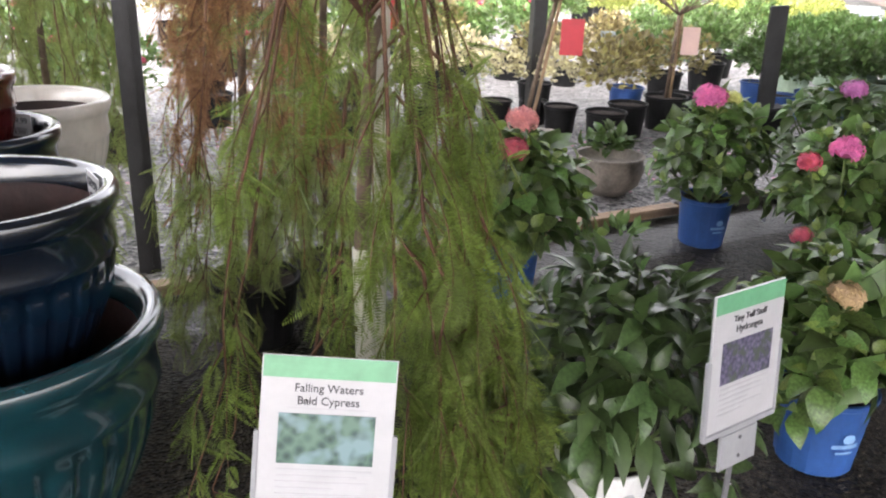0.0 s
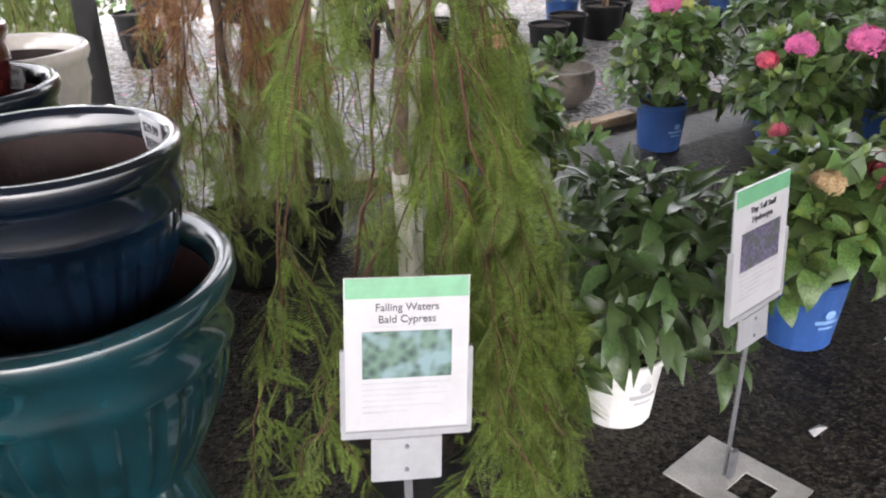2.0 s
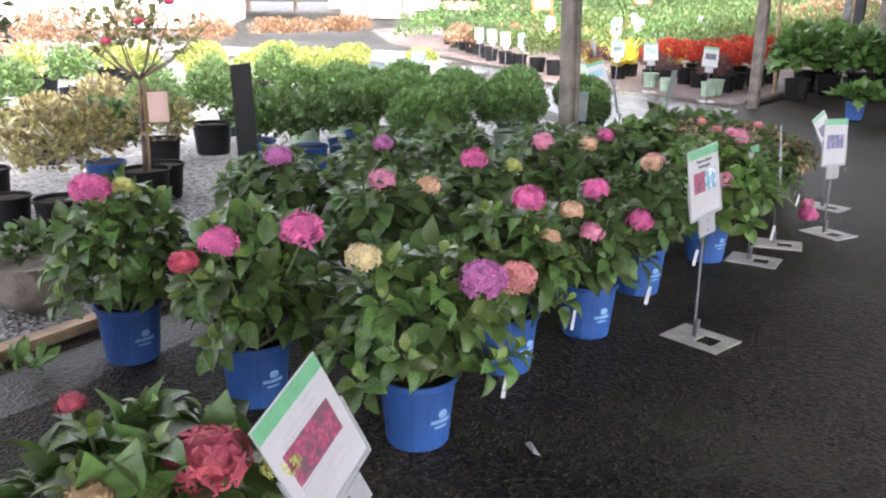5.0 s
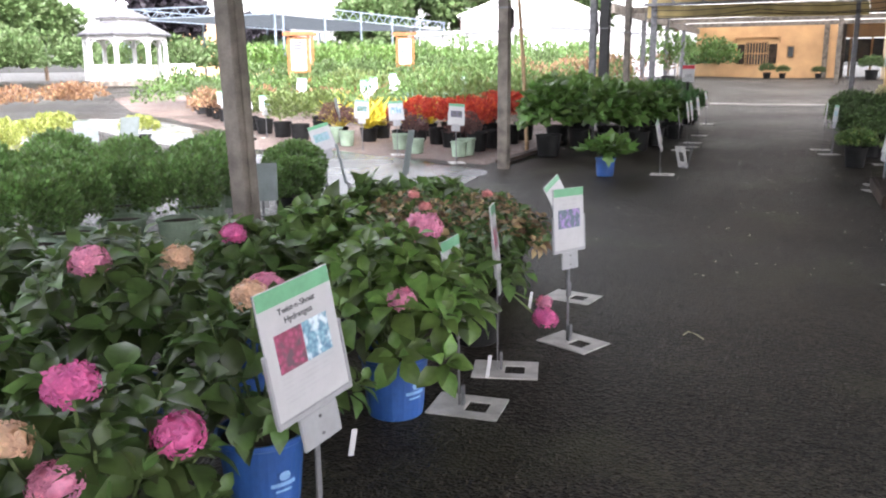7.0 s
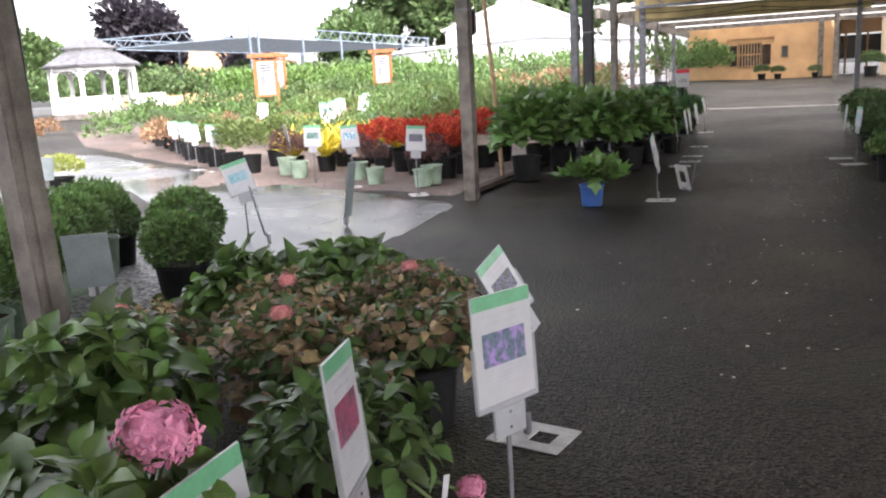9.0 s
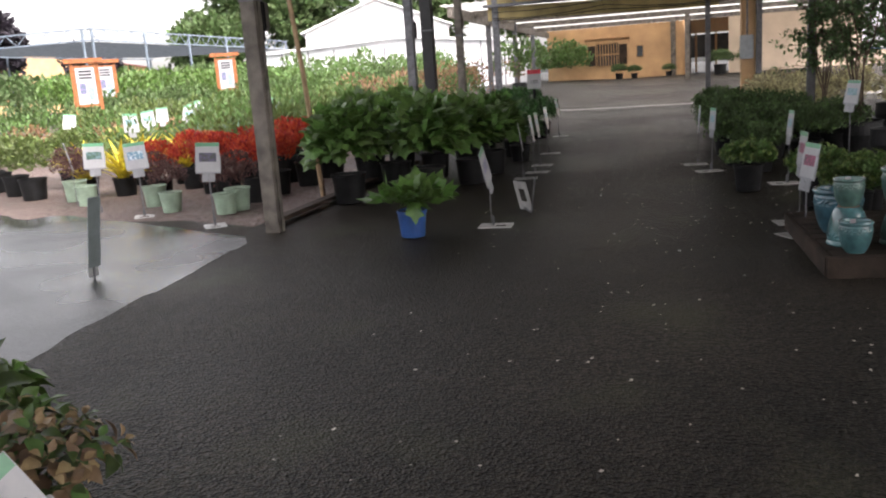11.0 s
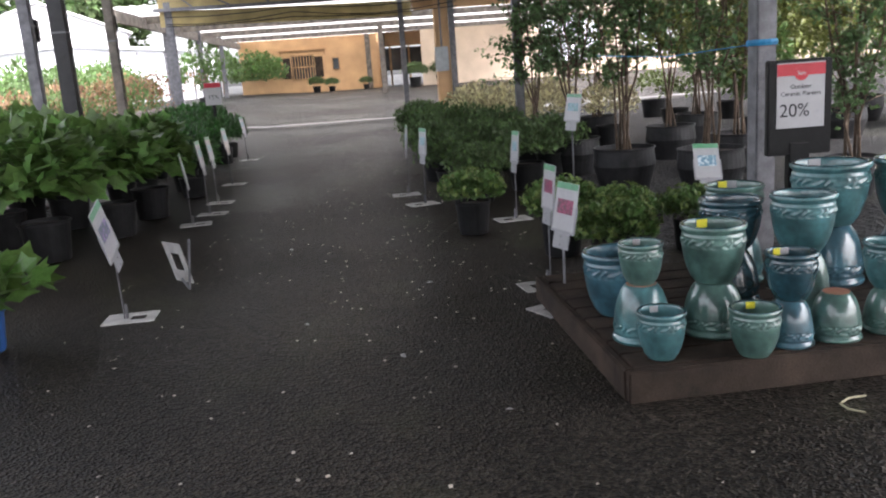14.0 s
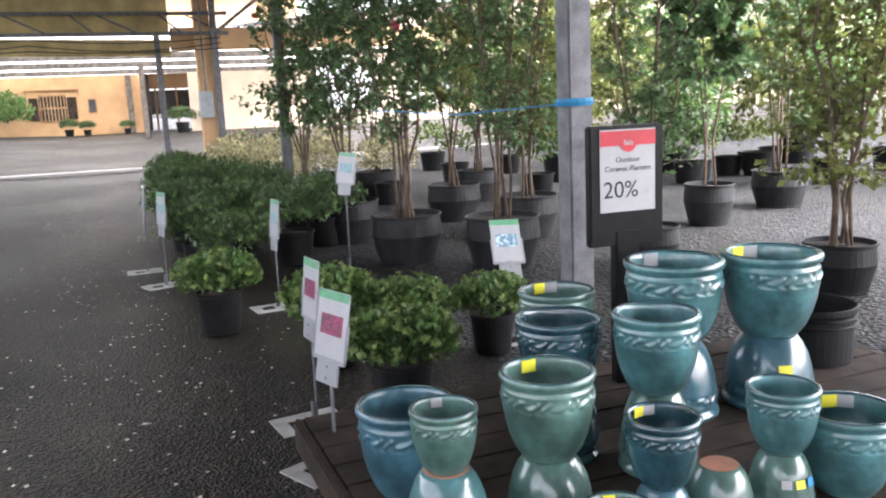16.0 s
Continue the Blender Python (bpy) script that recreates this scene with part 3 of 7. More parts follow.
def hydrangea(x, y, blooms=(), spread_r=0.23, top=0.62, tips=22, leaf=0.115, material=None, single=False, pot=BLUEPOT, pot_r=0.125, pot_h=0.235, label="", template=OVATE, tag=True, turn=0.0, group="potted hydrangeas"):
    pots = {BLUEPOT: "a blue", WHITEPOT: "a white", BLACKPOT: "a black"}
    ob = thing("potted_hydrangea", pose(x, y, rise(x, y), 0, 0, turn), label or "leafy green hydrangea in " + pots[pot] + " plastic nursery pot", "plant", group)
    nursery_pot(ob, pot_r, pot_h, pot, 32, pot in (BLUEPOT, WHITEPOT))
    if pot in (BLUEPOT, WHITEPOT):
        ink = PALEBLUE if pot is BLUEPOT else GREYINK
        for k, (w, hh, zz) in enumerate(((0.085, 0.012, 0.105), (0.055, 0.007, 0.085))):
            n = 8
            vs, fs = [], []
            for i in range(n + 1):
                a = radians(-90) + (i / n - 0.5) * w / pot_r
                rr = pot_r * (0.82 + 0.155 * zz / pot_h) + 0.004
                vs += [(rr * math.cos(a), rr * math.sin(a), zz - hh / 2), ((rr + 0.0005) * math.cos(a), (rr + 0.0005) * math.sin(a), zz + hh / 2)]
            fs = [(2 * i, 2 * i + 2, 2 * i + 3, 2 * i + 1) for i in range(n)]
            part("printed_line", (vs, fs), ink, ob, "pale printed lettering band")
        rr = pot_r * 0.905 + 0.006
        leafy = [(0.018 * math.cos(t * 0.785), -rr - 0.002, 0.132 + 0.015 * math.sin(t * 0.785) * (1.1 if t % 2 else 0.9)) for t in range(8)]
        part("printed_emblem", (leafy, [tuple(range(8))]), ink, ob, "pale printed tree emblem")
    P, A, N, S, T = shoots(spread_r, top, pot_h, tips, leaf)
    stems = joined([tube([(RNG.uniform(-0.05, 0.05), RNG.uniform(-0.05, 0.05), pot_h - 0.04), (t[0] * 0.55, t[1] * 0.55, pot_h + (t[2] - pot_h) * 0.45), tuple(t)], [0.006, 0.005, 0.0035], 5) for t, _ in T])
    part("stem_cluster", stems, STEMGREEN, ob, "thin green-brown stems")
    mid = (top + pot_h) / 2
    # Filler leaves; near green bushes get a darker tone here as inner shade.
    part("inner_foliage", bushy(260 if single else 90, spread_r * 0.88, (top - pot_h) * 0.52, mid + 0.01, template, leaf * 0.95, 11, -0.85, 0.6, -0.15, 1.0, 0.2), HYD_DARK if material is HYD_DARK else HYD_JOIN, ob, "inner leaves in a darker green that carries the shade", True)
    if single:
        mm = material or HYD_EACH
        shapes = []
        for j in range(3):
            rows = [(0, 0.012, 0), (0.1, 0.13 + 0.02 * j, 0.02), (0.3, 0.29 + 0.02 * j, 0.05 + 0.02 * j), (0.55, 0.29, 0.06), (0.78, 0.17, 0.0), (0.92, 0.07, -0.07), (1, 0.006, -0.13 - 0.03 * j)]
            if template is NARROW:
                rows = [(a, w * 0.62, z) for a, w, z in rows]
            v, f = leaf_shape(rows, 0.3 + 0.08 * j)
            shapes.append(mesh_of("leaf", v, f, mm, True))
        young = [mesh_of("young_leaf", [tuple(p.co) for p in q.vertices], [tuple(g.vertices) for g in q.polygons], HYD_YOUNG, True) for q in shapes]
        y_ = unit(np.cross(N, unit(A)))
        a_ = unit(A)
        z_ = np.cross(a_, y_)
        for i in range(min(len(P), 298)):
            m = Matrix(((a_[i][0], y_[i][0], z_[i][0], 0), (a_[i][1], y_[i][1], z_[i][1], 0), (a_[i][2], y_[i][2], z_[i][2], 0), (0, 0, 0, 1)))
            tip = material is not HYD_DARK and i % 11 < 3
            part("leaf", (young if tip else shapes)[i % 3], mm, ob, at=Matrix.Translation(P[i]) @ m @ Matrix.Scale(S[i], 4))
    else:
        pick = RNG.rand(len(P)) < (0.3 if material is HYD_BROWN else 0.0)
        part("foliage", spread(template, P[~pick], A[~pick], N[~pick], S[~pick]), material or HYD_JOIN, ob, "broad pointed serrated leaves", True)
        if pick.any():
            part("green_foliage", spread(template, P[pick], A[pick], N[pick], S[pick]), HYD_JOIN, ob, "older green leaves", True)
    for bx, by, bz, br, colour in blooms:
        b = (Matrix.Rotation(-radians(turn), 3, "Z") @ Vector((bx - x, by - y, bz)))
        part("flower_stalk", tube([(b.x * 0.5, b.y * 0.5, max(pot_h, bz - 0.25)), (b.x, b.y, bz - br * 0.4)], [0.005, 0.004], 5), STEMGREEN, ob)
        flower_head(ob, tuple(b), br, colour)
    if tag:
        part("plant_tag", box(spread_r * 0.55, -spread_r * 0.72, pot_h - 0.05, spread_r * 0.55 + 0.02, -spread_r * 0.72 + 0.0015, pot_h + 0.03, 0, Matrix.Rotation(radians(12), 4, "Y")), PAPER, ob, "narrow white plastic tag")
    return ob


# ---- signs ----
PHOTOS = {"cypress": ((0.012, 0.04, 0.035), (0.09, 0.17, 0.13), (0.16, 0.25, 0.27), 60), "violet": ((0.19, 0.17, 0.26), (0.05, 0.045, 0.08), (0.06, 0.08, 0.055), 110),
          "pink": ((0.42, 0.09, 0.18), (0.2, 0.05, 0.09), (0.12, 0.07, 0.09), 90), "blue": ((0.25, 0.45, 0.55), (0.1, 0.2, 0.3), (0.6, 0.7, 0.75), 90),
          "dark": ((0.06, 0.08, 0.12), (0.12, 0.16, 0.2), (0.3, 0.2, 0.45), 90), "teal": ((0.35, 0.33, 0.5), (0.2, 0.4, 0.42), (0.15, 0.3, 0.3), 80)}


def plant_sign(x, y, yaw, bottom, photo="violet", title=(), lean=12.0, roll=0.0, w=0.216, h=0.279, plate=True, label="", foot=None, photos=None, side=0.0):
    """A card in a holder on a thin steel stake; the card faces -y before it is turned by yaw."""
    ob = thing("plant_sign", pose(x, y, rise(x, y), 0, 0, yaw), label or "white plant card with a green band on a steel stake", "sign", "plant information signs")
    if plate:
        bm = bmesh.new()
        pw, pd, cut, th = 0.2, 0.27, 0.055, 0.006
        for q in ((-pw / 2, -pd * 0.62, pw / 2, -pd * 0.62 + cut), (-pw / 2, -0.03, pw / 2, pd * 0.38), (-pw / 2, -pd * 0.62 + cut, -pw / 2 + cut, -0.03), (pw / 2 - cut, -pd * 0.62 + cut, pw / 2, -0.03)):
            box(q[0], q[1], 0.001, q[2], q[3], th, 0, bm=bm)
        part("base_plate", bm, ALU, ob, "flat metal plate with a square cut-out")
        part("foot_bracket", box(-0.012, -0.02, th, 0.012, -0.008, 0.085, 0.002), GALV, ob)
    fx = foot or (0, 0)
    part("stake", beam((fx[0], fx[1], 0.0), (0, 0.004, bottom + 0.01), 0.014, 0.005), GALV, ob, "thin galvanised steel stake")
    tilt = Matrix.Translation((0, 0, bottom)) @ Euler((radians(-lean), radians(roll), 0)).to_matrix().to_4x4()
    clip = part("bracket", box(-0.058, -0.004, -0.085, 0.058, 0.004, -0.009, 0.002), CLEARPL, ob, "grey clip plate with two screws", at=tilt)
    for zz in (-0.025, -0.065):
        part("screw", lathe([(0.004, 0), (0.004, 0.002), (0, 0.003)], 8), GALV, clip, at=Matrix.Translation((0, -0.0045, zz)) @ Matrix.Rotation(radians(90), 4, "X"))
    card = part("card", box(-w / 2, -0.002, 0, w / 2, 0.002, h, 0.0005), PAPER, ob, "laminated white card", at=tilt)
    part("card_back", box(-w / 2 + 0.001, 0.003, 0.001, w / 2 - 0.001, 0.0045, h - 0.001), SLATE, card, "grey-green card back")
    part("holder_rail", box(-w / 2 - 0.006, -0.005, -0.008, w / 2 + 0.006, 0.006, 0.006, 0.002), CLEARPL, card)
    for sx in (-1, 1):
        part("holder_edge", box(sx * (w / 2 + 0.003) - 0.004, -0.005, 0.002, sx * (w / 2 + 0.003) + 0.004, 0.006, h * 0.55, 0.0015), CLEARPL, card)
    part("green_band", box(-w / 2 + 0.002, -0.0032, h * 0.87, w / 2 - 0.002, -0.0022, h - 0.001), GREENBAND, card)
    zt = h * 0.81
    if title:
        for i, t in enumerate(title):
            lettering("title", t, 0.019 * w / 0.216 * min(1, 14 / max(len(t), 8)), INK, card, 0, -0.0026, zt - i * 0.021 * h / 0.279)
    else:
        for i, ww in enumerate((0.62, 0.5)):
            for x0, x1 in ((-0.5, -0.08), (-0.02, 0.5)):
                part("title_bar", box(w * ww * x0, -0.0032, zt - i * h * 0.07 - 0.004, w * ww * x1, -0.0024, zt - i * h * 0.07 + 0.004), GREYINK, card)
    part("subtitle_bar", box(-w * 0.3, -0.003, h * 0.682, w * 0.3, -0.0024, h * 0.694), GREYINK, card)
    names = photos or (photo,)
    for i, nm in enumerate(names):
        a, c, d, sc = PHOTOS[nm]
        x0, x1 = -w * 0.36 + i * w * 0.37, (-w * 0.36 + (i + 1) * w * 0.36 if len(names) > 1 else w * 0.36)
        part("photo", box(x0, -0.0034, h * 0.36, x1, -0.0024, h * 0.66), photo_mat(nm + "_photo", a, c, d, sc), card, "printed colour photo of the plant")
    for i in range(6):
        ww = 0.72 * (1, 0.85, 0.95, 0.6, 0.9, 0.5)[i]
        part("text_line", box(-w * 0.36, -0.003, h * (0.315 - 0.037 * i), -w * 0.36 + w * ww, -0.0024, h * (0.327 - 0.037 * i)), GREYINK, card)
    return ob

# ---- the large structure ----
AISLE = pose(9.96, 4.35, 0, 0, 0, 18)


def a_pt(s, v, z=0.0):
    return AISLE @ Vector((s, v, z))


def ground_sheet():
    xs = [-900, -200, -60, -30] + list(range(-20, 62, 2)) + [75, 120, 300, 900]
    verts = [(x, y, rise(x, y) - (0.0 if max(abs(x), abs(y)) < 70 else 0.3)) for x in xs for y in xs]
    n = len(xs)
    return verts, [(i * n + j, (i + 1) * n + j, (i + 1) * n + j + 1, i * n + j + 1) for i in range(n - 1) for j in range(n - 1)]


def ruled(left, right, lift, n=24, m=10):
    """A sheet between two lines on the ground, a little proud of it, with turned-down edges."""
    def along(line, f):
        k = min(int(f * (len(line) - 1)), len(line) - 2)
        g = f * (len(line) - 1) - k
        return Vector(line[k]).lerp(Vector(line[k + 1]), g)
    verts = []
    for i in range(n + 1):
        a, b = along(left, i / n), along(right, i / n)
        for j in range(m + 1):
            p = a.lerp(b, j / m)
            w = 0.05 * noise.noise((p.x * 1.7, p.y * 1.7, 0)) if j in (0, m) else 0
            edge = j in (0, m) or i in (0, n)
            verts.append((p.x + w, p.y + w, rise(p.x, p.y) + (-0.004 if edge else lift + 0.006 * noise.noise((p.x * 3, p.y * 3, 2)))))
    return verts, [(i * (m + 1) + j, (i + 1) * (m + 1) + j, (i + 1) * (m + 1) + j + 1, i * (m + 1) + j + 1) for i in range(n) for j in range(m)]


structure("ground", ground_sheet(), ASPHALT, "damp asphalt yard with mossy stains, dark tone includes roof shade", True)
structure("gravel_bed", ruled(turned((-9, -1.4), (-1.6, 2.6), (1.0, 4.0), (5.02, 6.2), (6.85, 7.6)), turned((-9, 20), (-3, 20), (1, 20), (5, 20), (8.0, 20)), 0.02, 30, 26), GRAVEL_PALE, "grey gravel bed strewn with fallen petals", True)
structure("grit_strip", ruled(turned((-1.6, 2.2), (1.2, 3.55), (5.2, 5.8), (6.9, 7.2)), turned((-1.65, 2.52), (0.95, 3.9), (5.0, 6.08), (6.75, 7.45)), 0.006, 30, 4), SAND, "damp grit and moss along the timber edging", True)
structure("road", ruled([(6.55, 7.1), (9.3, 14), (10.6, 21), (-26, 33)], [(10.2, 8.72), (10.75, 12), (13.0, 22), (-22, 46)], 0.006, 40, 12), WET, "wet asphalt lane with puddles reflecting the sky", True)
structure("mulch_bed", ruled([(10.45, 9.1), (10.8, 12), (12.0, 17), (13.5, 24), (16, 30)], [(15.5, 10.75), (18, 14), (21, 19), (26, 25), (30, 30)], 0.018, 24, 14), BARK, "brown bark mulch bed", True)
structure("planting_bed", ruled([tuple(a_pt(2.2, 4.8).xy), tuple(a_pt(16, 5.4).xy), tuple(a_pt(30, 6).xy)], [tuple(a_pt(2.4, 9).xy), tuple(a_pt(16, 16).xy), tuple(a_pt(30, 22).xy)], 0.012, 24, 8), BARK, "brown mulch under the field shrubs", True)
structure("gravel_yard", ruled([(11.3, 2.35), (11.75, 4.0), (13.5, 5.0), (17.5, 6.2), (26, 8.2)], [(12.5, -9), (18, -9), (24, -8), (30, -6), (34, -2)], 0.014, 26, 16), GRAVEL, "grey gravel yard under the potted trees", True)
structure("pavement_lip", ([tuple(a_pt(18.5, v, 0.075 + rise(*a_pt(18.5, v).xy))) for v in (-9, -6, -3, 0, 3, 6)] + [tuple(a_pt(18.9, v, 0.08 + rise(*a_pt(18.85, v).xy))) for v in (6, 3, 0, -3, -6, -9)], [(i, i + 1, 10 - i, 11 - i) for i in range(5)]), CONCRETE, "pale concrete strip across the yard")


def kerb_board(a, b, name="kerb_board", material=TIMBER, h=0.085, w=0.045):
    ob = tagged(part(name, beam((*a, h / 2), (*b, h / 2), h, w, bevel=0.006), material, None), "weathered timber edging board along the bed", "edging", kind="structure")
    return ob


kerb_board(*turned((0.0, 3.44), (1.5, 4.27)))
kerb_board(*turned((-1.7, 2.55), (-0.02, 3.43)))
kerb_board(*turned((1.52, 4.28), (4.95, 6.13)), material=OLDWOOD)
kerb_board(*turned((5.22, 6.32), (6.8, 7.55)), material=OLDWOOD)
kerb_board((10.5, 8.95), (12.6, 9.62), material=DECK, h=0.12)
kerb_board((12.62, 9.63), (17.5, 11.2), material=DECK, h=0.12)


def post(x, y, top, size=0.1, material=OLDWOOD, label="weathered timber post holding up the roof", lean=0.0, box_at=None, cable=False):
    ob = thing("roof_post", pose(x, y, rise(x, y), 0, lean, 18), label, "post", "roof posts")
    part("shaft", box(-size / 2, -size / 2, -0.02, size / 2, size / 2, top, 0.006), material, ob)
    part("shaft_cover", box(-size * 0.2, -size / 2 - 0.012, 0.0, size * 0.2, -size / 2 - 0.001, top - 0.1, 0.004), material, ob)
    part("strap", box(-size / 2 - 0.004, -size / 2 - 0.014, top * 0.47, size / 2 + 0.004, size / 2 + 0.004, top * 0.47 + 0.02, 0.001), GALV, ob, "metal strap")
    if cable:
        part("cable", tube([(size / 2 + 0.01, -0.02, 1.05), (size / 2 + 0.02, -0.03, 1.5), (size / 2 + 0.012, -0.02, 2.2), (size / 2 + 0.03, 0, top)], [0.009] * 4, 6), BLACKFRAME, ob, "loose black cable")
    if box_at:
        part("bracket", tube([(size / 2, 0, box_at), (size / 2 + 0.13, 0, box_at), (size / 2 + 0.13, 0, box_at + 0.08)], [0.014] * 3, 6), BLACKFRAME, ob)
        part("floodlight", box(size / 2 + 0.08, -0.05, box_at + 0.08, size / 2 + 0.18, 0.05, box_at + 0.32, 0.015), BLACKFRAME, ob, "black outdoor fixture")
    return ob


ROOF_Z = 4.1
PLACE[0] = TURNED
post(5.19, 6.05, ROOF_Z, 0.12, cable=True, box_at=1.75, lean=-2.2)
post(-0.93, 3.3, ROOF_Z, 0.085, DARKPOST, "black painted steel post with a price sheet")
PLACE[0] = Matrix.Identity(4)
post(10.38, 8.8, ROOF_Z, 0.13, cable=True, box_at=1.62)
for s, v, size, material, box_at, word_ in ((6.7, 4.15, 0.11, GALV, 1.7, "grey steel"), (7.9, 4.2, 0.17, DARKPOST, None, "dark boxed"), (10.14, 4.2, 0.12, OLDWOOD, 2.0, "weathered timber"), (18.6, 5.0, 0.17, GALV, None, "grey steel"),
                                    (6.84, -1.08, 0.09, GALV, None, "thin grey steel"), (18.6, -0.62, 0.12, GALV, None, "grey steel"), (24.5, 6.3, 0.16, GALV, None, "grey steel"), (30.5, 6.3, 0.16, GALV, None, "grey steel"), (37, 6.4, 0.16, GALV, None, "grey steel"),
                                    (34, -0.8, 0.2, OLDWOOD, None, "weathered timber")):
    p = a_pt(s, v)
    post(p.x, p.y, 3.1 if s > 18 else ROOF_Z, size, material, word_ + " post holding up the roof", box_at=box_at)
post(11.75, 3.64, ROOF_Z, 0.105, GALV, "square galvanised steel post with a blue rope tied round it")
p = a_pt(18.6, -1.62)
column = thing("roof_column", pose(p.x, p.y, rise(*p.xy), 0, 0, 18), "boxed tan column with a steel post and grey electric box", "column")
part("boxed_shaft", box(-0.17, -0.17, 0, 0.17, 0.17, 4.0, 0.01), STUCCO, column)
part("steel_post", box(-0.26, -0.32, 0, -0.12, -0.18, 4.0, 0.01), GALV, column)
part("electric_box", box(-0.38, -0.1, 1.15, -0.175, 0.22, 1.75, 0.015), GREYBOX, column, "grey metal electric box")
part("conduit", tube([(-0.28, 0.05, 1.75), (-0.28, 0.05, 4.0)], [0.025, 0.025], 8), GALV, column)
part("knee_brace", beam((-0.1, -0.2, 3.1), (-1.2, -0.2, 4.0), 0.08), GALV, column)
part("knee_brace", beam((0, -0.2, 3.0), (0, -1.4, 3.9), 0.08), GALV, column)


def corrugated(s0, s1, v0, v1, z0, z1, pitch=0.3, amp=0.03):
    n = int((v1 - v0) / pitch * 2)
    verts = []
    for i in range(n + 1):
        v = v0 + (v1 - v0) * i / n
        o = amp if i % 2 else 0
        verts += [tuple(a_pt(s0, v, z0 + o)), tuple(a_pt(s1, v, z1 + o))]
    return verts, [(2 * i, 2 * i + 1, 2 * i + 3, 2 * i + 2) for i in range(n)]


structure("ceiling", corrugated(-19, 18.4, -6.2, 4.4, 4.25, 4.25), CORRUGATED, "corrugated sheet roof over the sales aisle")
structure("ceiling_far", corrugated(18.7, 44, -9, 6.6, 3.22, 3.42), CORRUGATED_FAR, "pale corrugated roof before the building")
bm = bmesh.new()
for s in range(-18, 19, 6):
    beam(a_pt(s, -6.2, 4.15), a_pt(s, 4.4, 4.15), 0.1, 0.18, bm)
for v in (-6.1, 4.3):
    beam(a_pt(-19, v, 4.0), a_pt(18.4, v, 4.0), 0.12, 0.2, bm)
structure("roof_beams", bm, OLDWOOD, "weathered timber roof beams")

# front gable truss and the rafters of the far roof
gable = tagged(new("gable_truss"), "pale steel gable truss over a yellowed fascia board", "roof truss")
part("fascia_board", beam(a_pt(18.6, -0.9, 2.76), a_pt(18.6, 5.2, 2.86), 0.06, 0.36), YELLOWBOARD, gable, "yellowed fascia board")
part("gable_panel", box(18.52, -0.9, 3.05, 18.56, 5.2, 4.0, 0, AISLE), YELLOWBOARD, gable, "yellowed gable panel")
part("lower_chord", beam(a_pt(18.4, -2.2, 3.06), a_pt(18.4, 5.3, 3.06), 0.08), GALV, gable)
part("upper_chord", beam(a_pt(18.4, -2.2, 3.50), a_pt(18.4, 5.3, 3.50), 0.08), GALV, gable)
for i in range(8):
    v = -2.1 + i * 0.92
    part("web_bar", beam(a_pt(18.4, v, 3.06), a_pt(18.4, v + (0.5 if i % 2 else 0.9), 3.5), 0.04), GALV, gable)
for i, (s, v0, v1, z) in enumerate(((22, -9, 6.4, 3.14), (27, -9, 6.4, 3.18), (32, -9, 6.4, 3.22), (38, -9, 6.4, 3.27))):
    rafter = tagged(part("rafter", beam(a_pt(s, v0, z), a_pt(s, v1, z), 0.09, 0.2), OLDWOOD, None), "long dark rafter under the far roof", "rafter", "rafters of the far roof", "structure")
fascia = tagged(part("side_fascia", beam(a_pt(18.6, -0.92, 2.95), a_pt(18.6, -9.5, 2.95), 0.08, 0.5), STUCCO, None), "tan painted fascia over the yard", "fascia", kind="structure")
tagged(part("eave_beam", beam(a_pt(18.6, 6.3, 3.02), a_pt(43.9, 6.4, 3.2), 0.12, 0.3), OLDWOOD, None), "long eave beam of the far roof", "beam", kind="structure")
for i, sag in enumerate((0.1, 0.16, 0.07)):
    pts = [a_pt(18.3 - 0.02 * i, -2 + 1.0 * k, 2.95 - 0.12 * i - sag * math.sin(math.pi * (k % 4) / 4)) for k in range(8)]
    tagged(part("power_cable", tube(pts, [0.012] * 8, 5), BLACKFRAME, None), "dark electric cable slung along the fascia", "cable", "slung cables")

# orange building at the end of the aisle
G = 0.5
hall = tagged(new("market_hall"), "orange stucco market hall with barred window and doors", "building")


def wall_panel(name, s, v0, v1, z0, z1, parent, material=STUCCO, thick=0.25):
    bm = bmesh.new()
    box(s, v0, z0, s + thick, v1, z1, 0, AISLE, bm)
    return part(name, bm, material, parent)


wall_panel("wall", 44, 3.75, 6.5, G - 0.3, 4.9, hall)
wall_panel("wall", 44, -1.0, 2.49, G - 0.3, 4.9, hall)
wall_panel("wall", 44, 2.49, 3.75, G - 0.3, G + 0.75, hall)
wall_panel("wall", 44, 2.49, 3.75, G + 2.0, 4.9, hall)
wall_panel("wall", 51, -9.5, -4.6, G - 0.3, 7.5, hall)
wall_panel("wall", 51, -4.6, -1.0, G + 2.4, 7.5, hall)
wall_panel("wall", 44.26, -1.2, -1.0, G - 0.3, 7.5, hall)
part("side_wall", box(44.26, 6.3, G - 0.3, 54, 6.5, 4.9, 0, AISLE), STUCCO, hall)
part("upper_wall", box(44.2, -9.5, 4.9, 44.5, 6.9, 7.6, 0, AISLE), STUCCO, hall)
part("roof", box(43.6, -9.9, 7.6, 56, 7.2, 7.85, 0, AISLE), SHINGLE, hall)
part("door_leaf", box(50.9, -6.9, G, 50.98, -6.0, G + 2.1, 0.01, AISLE), STUCCO, hall)
for q in ((-7.0, -6.9), (-6.0, -5.9)):
    part("door_frame", box(50.86, q[0], G, 50.99, q[1], G + 2.2, 0, AISLE), FRAMEWOOD, hall)
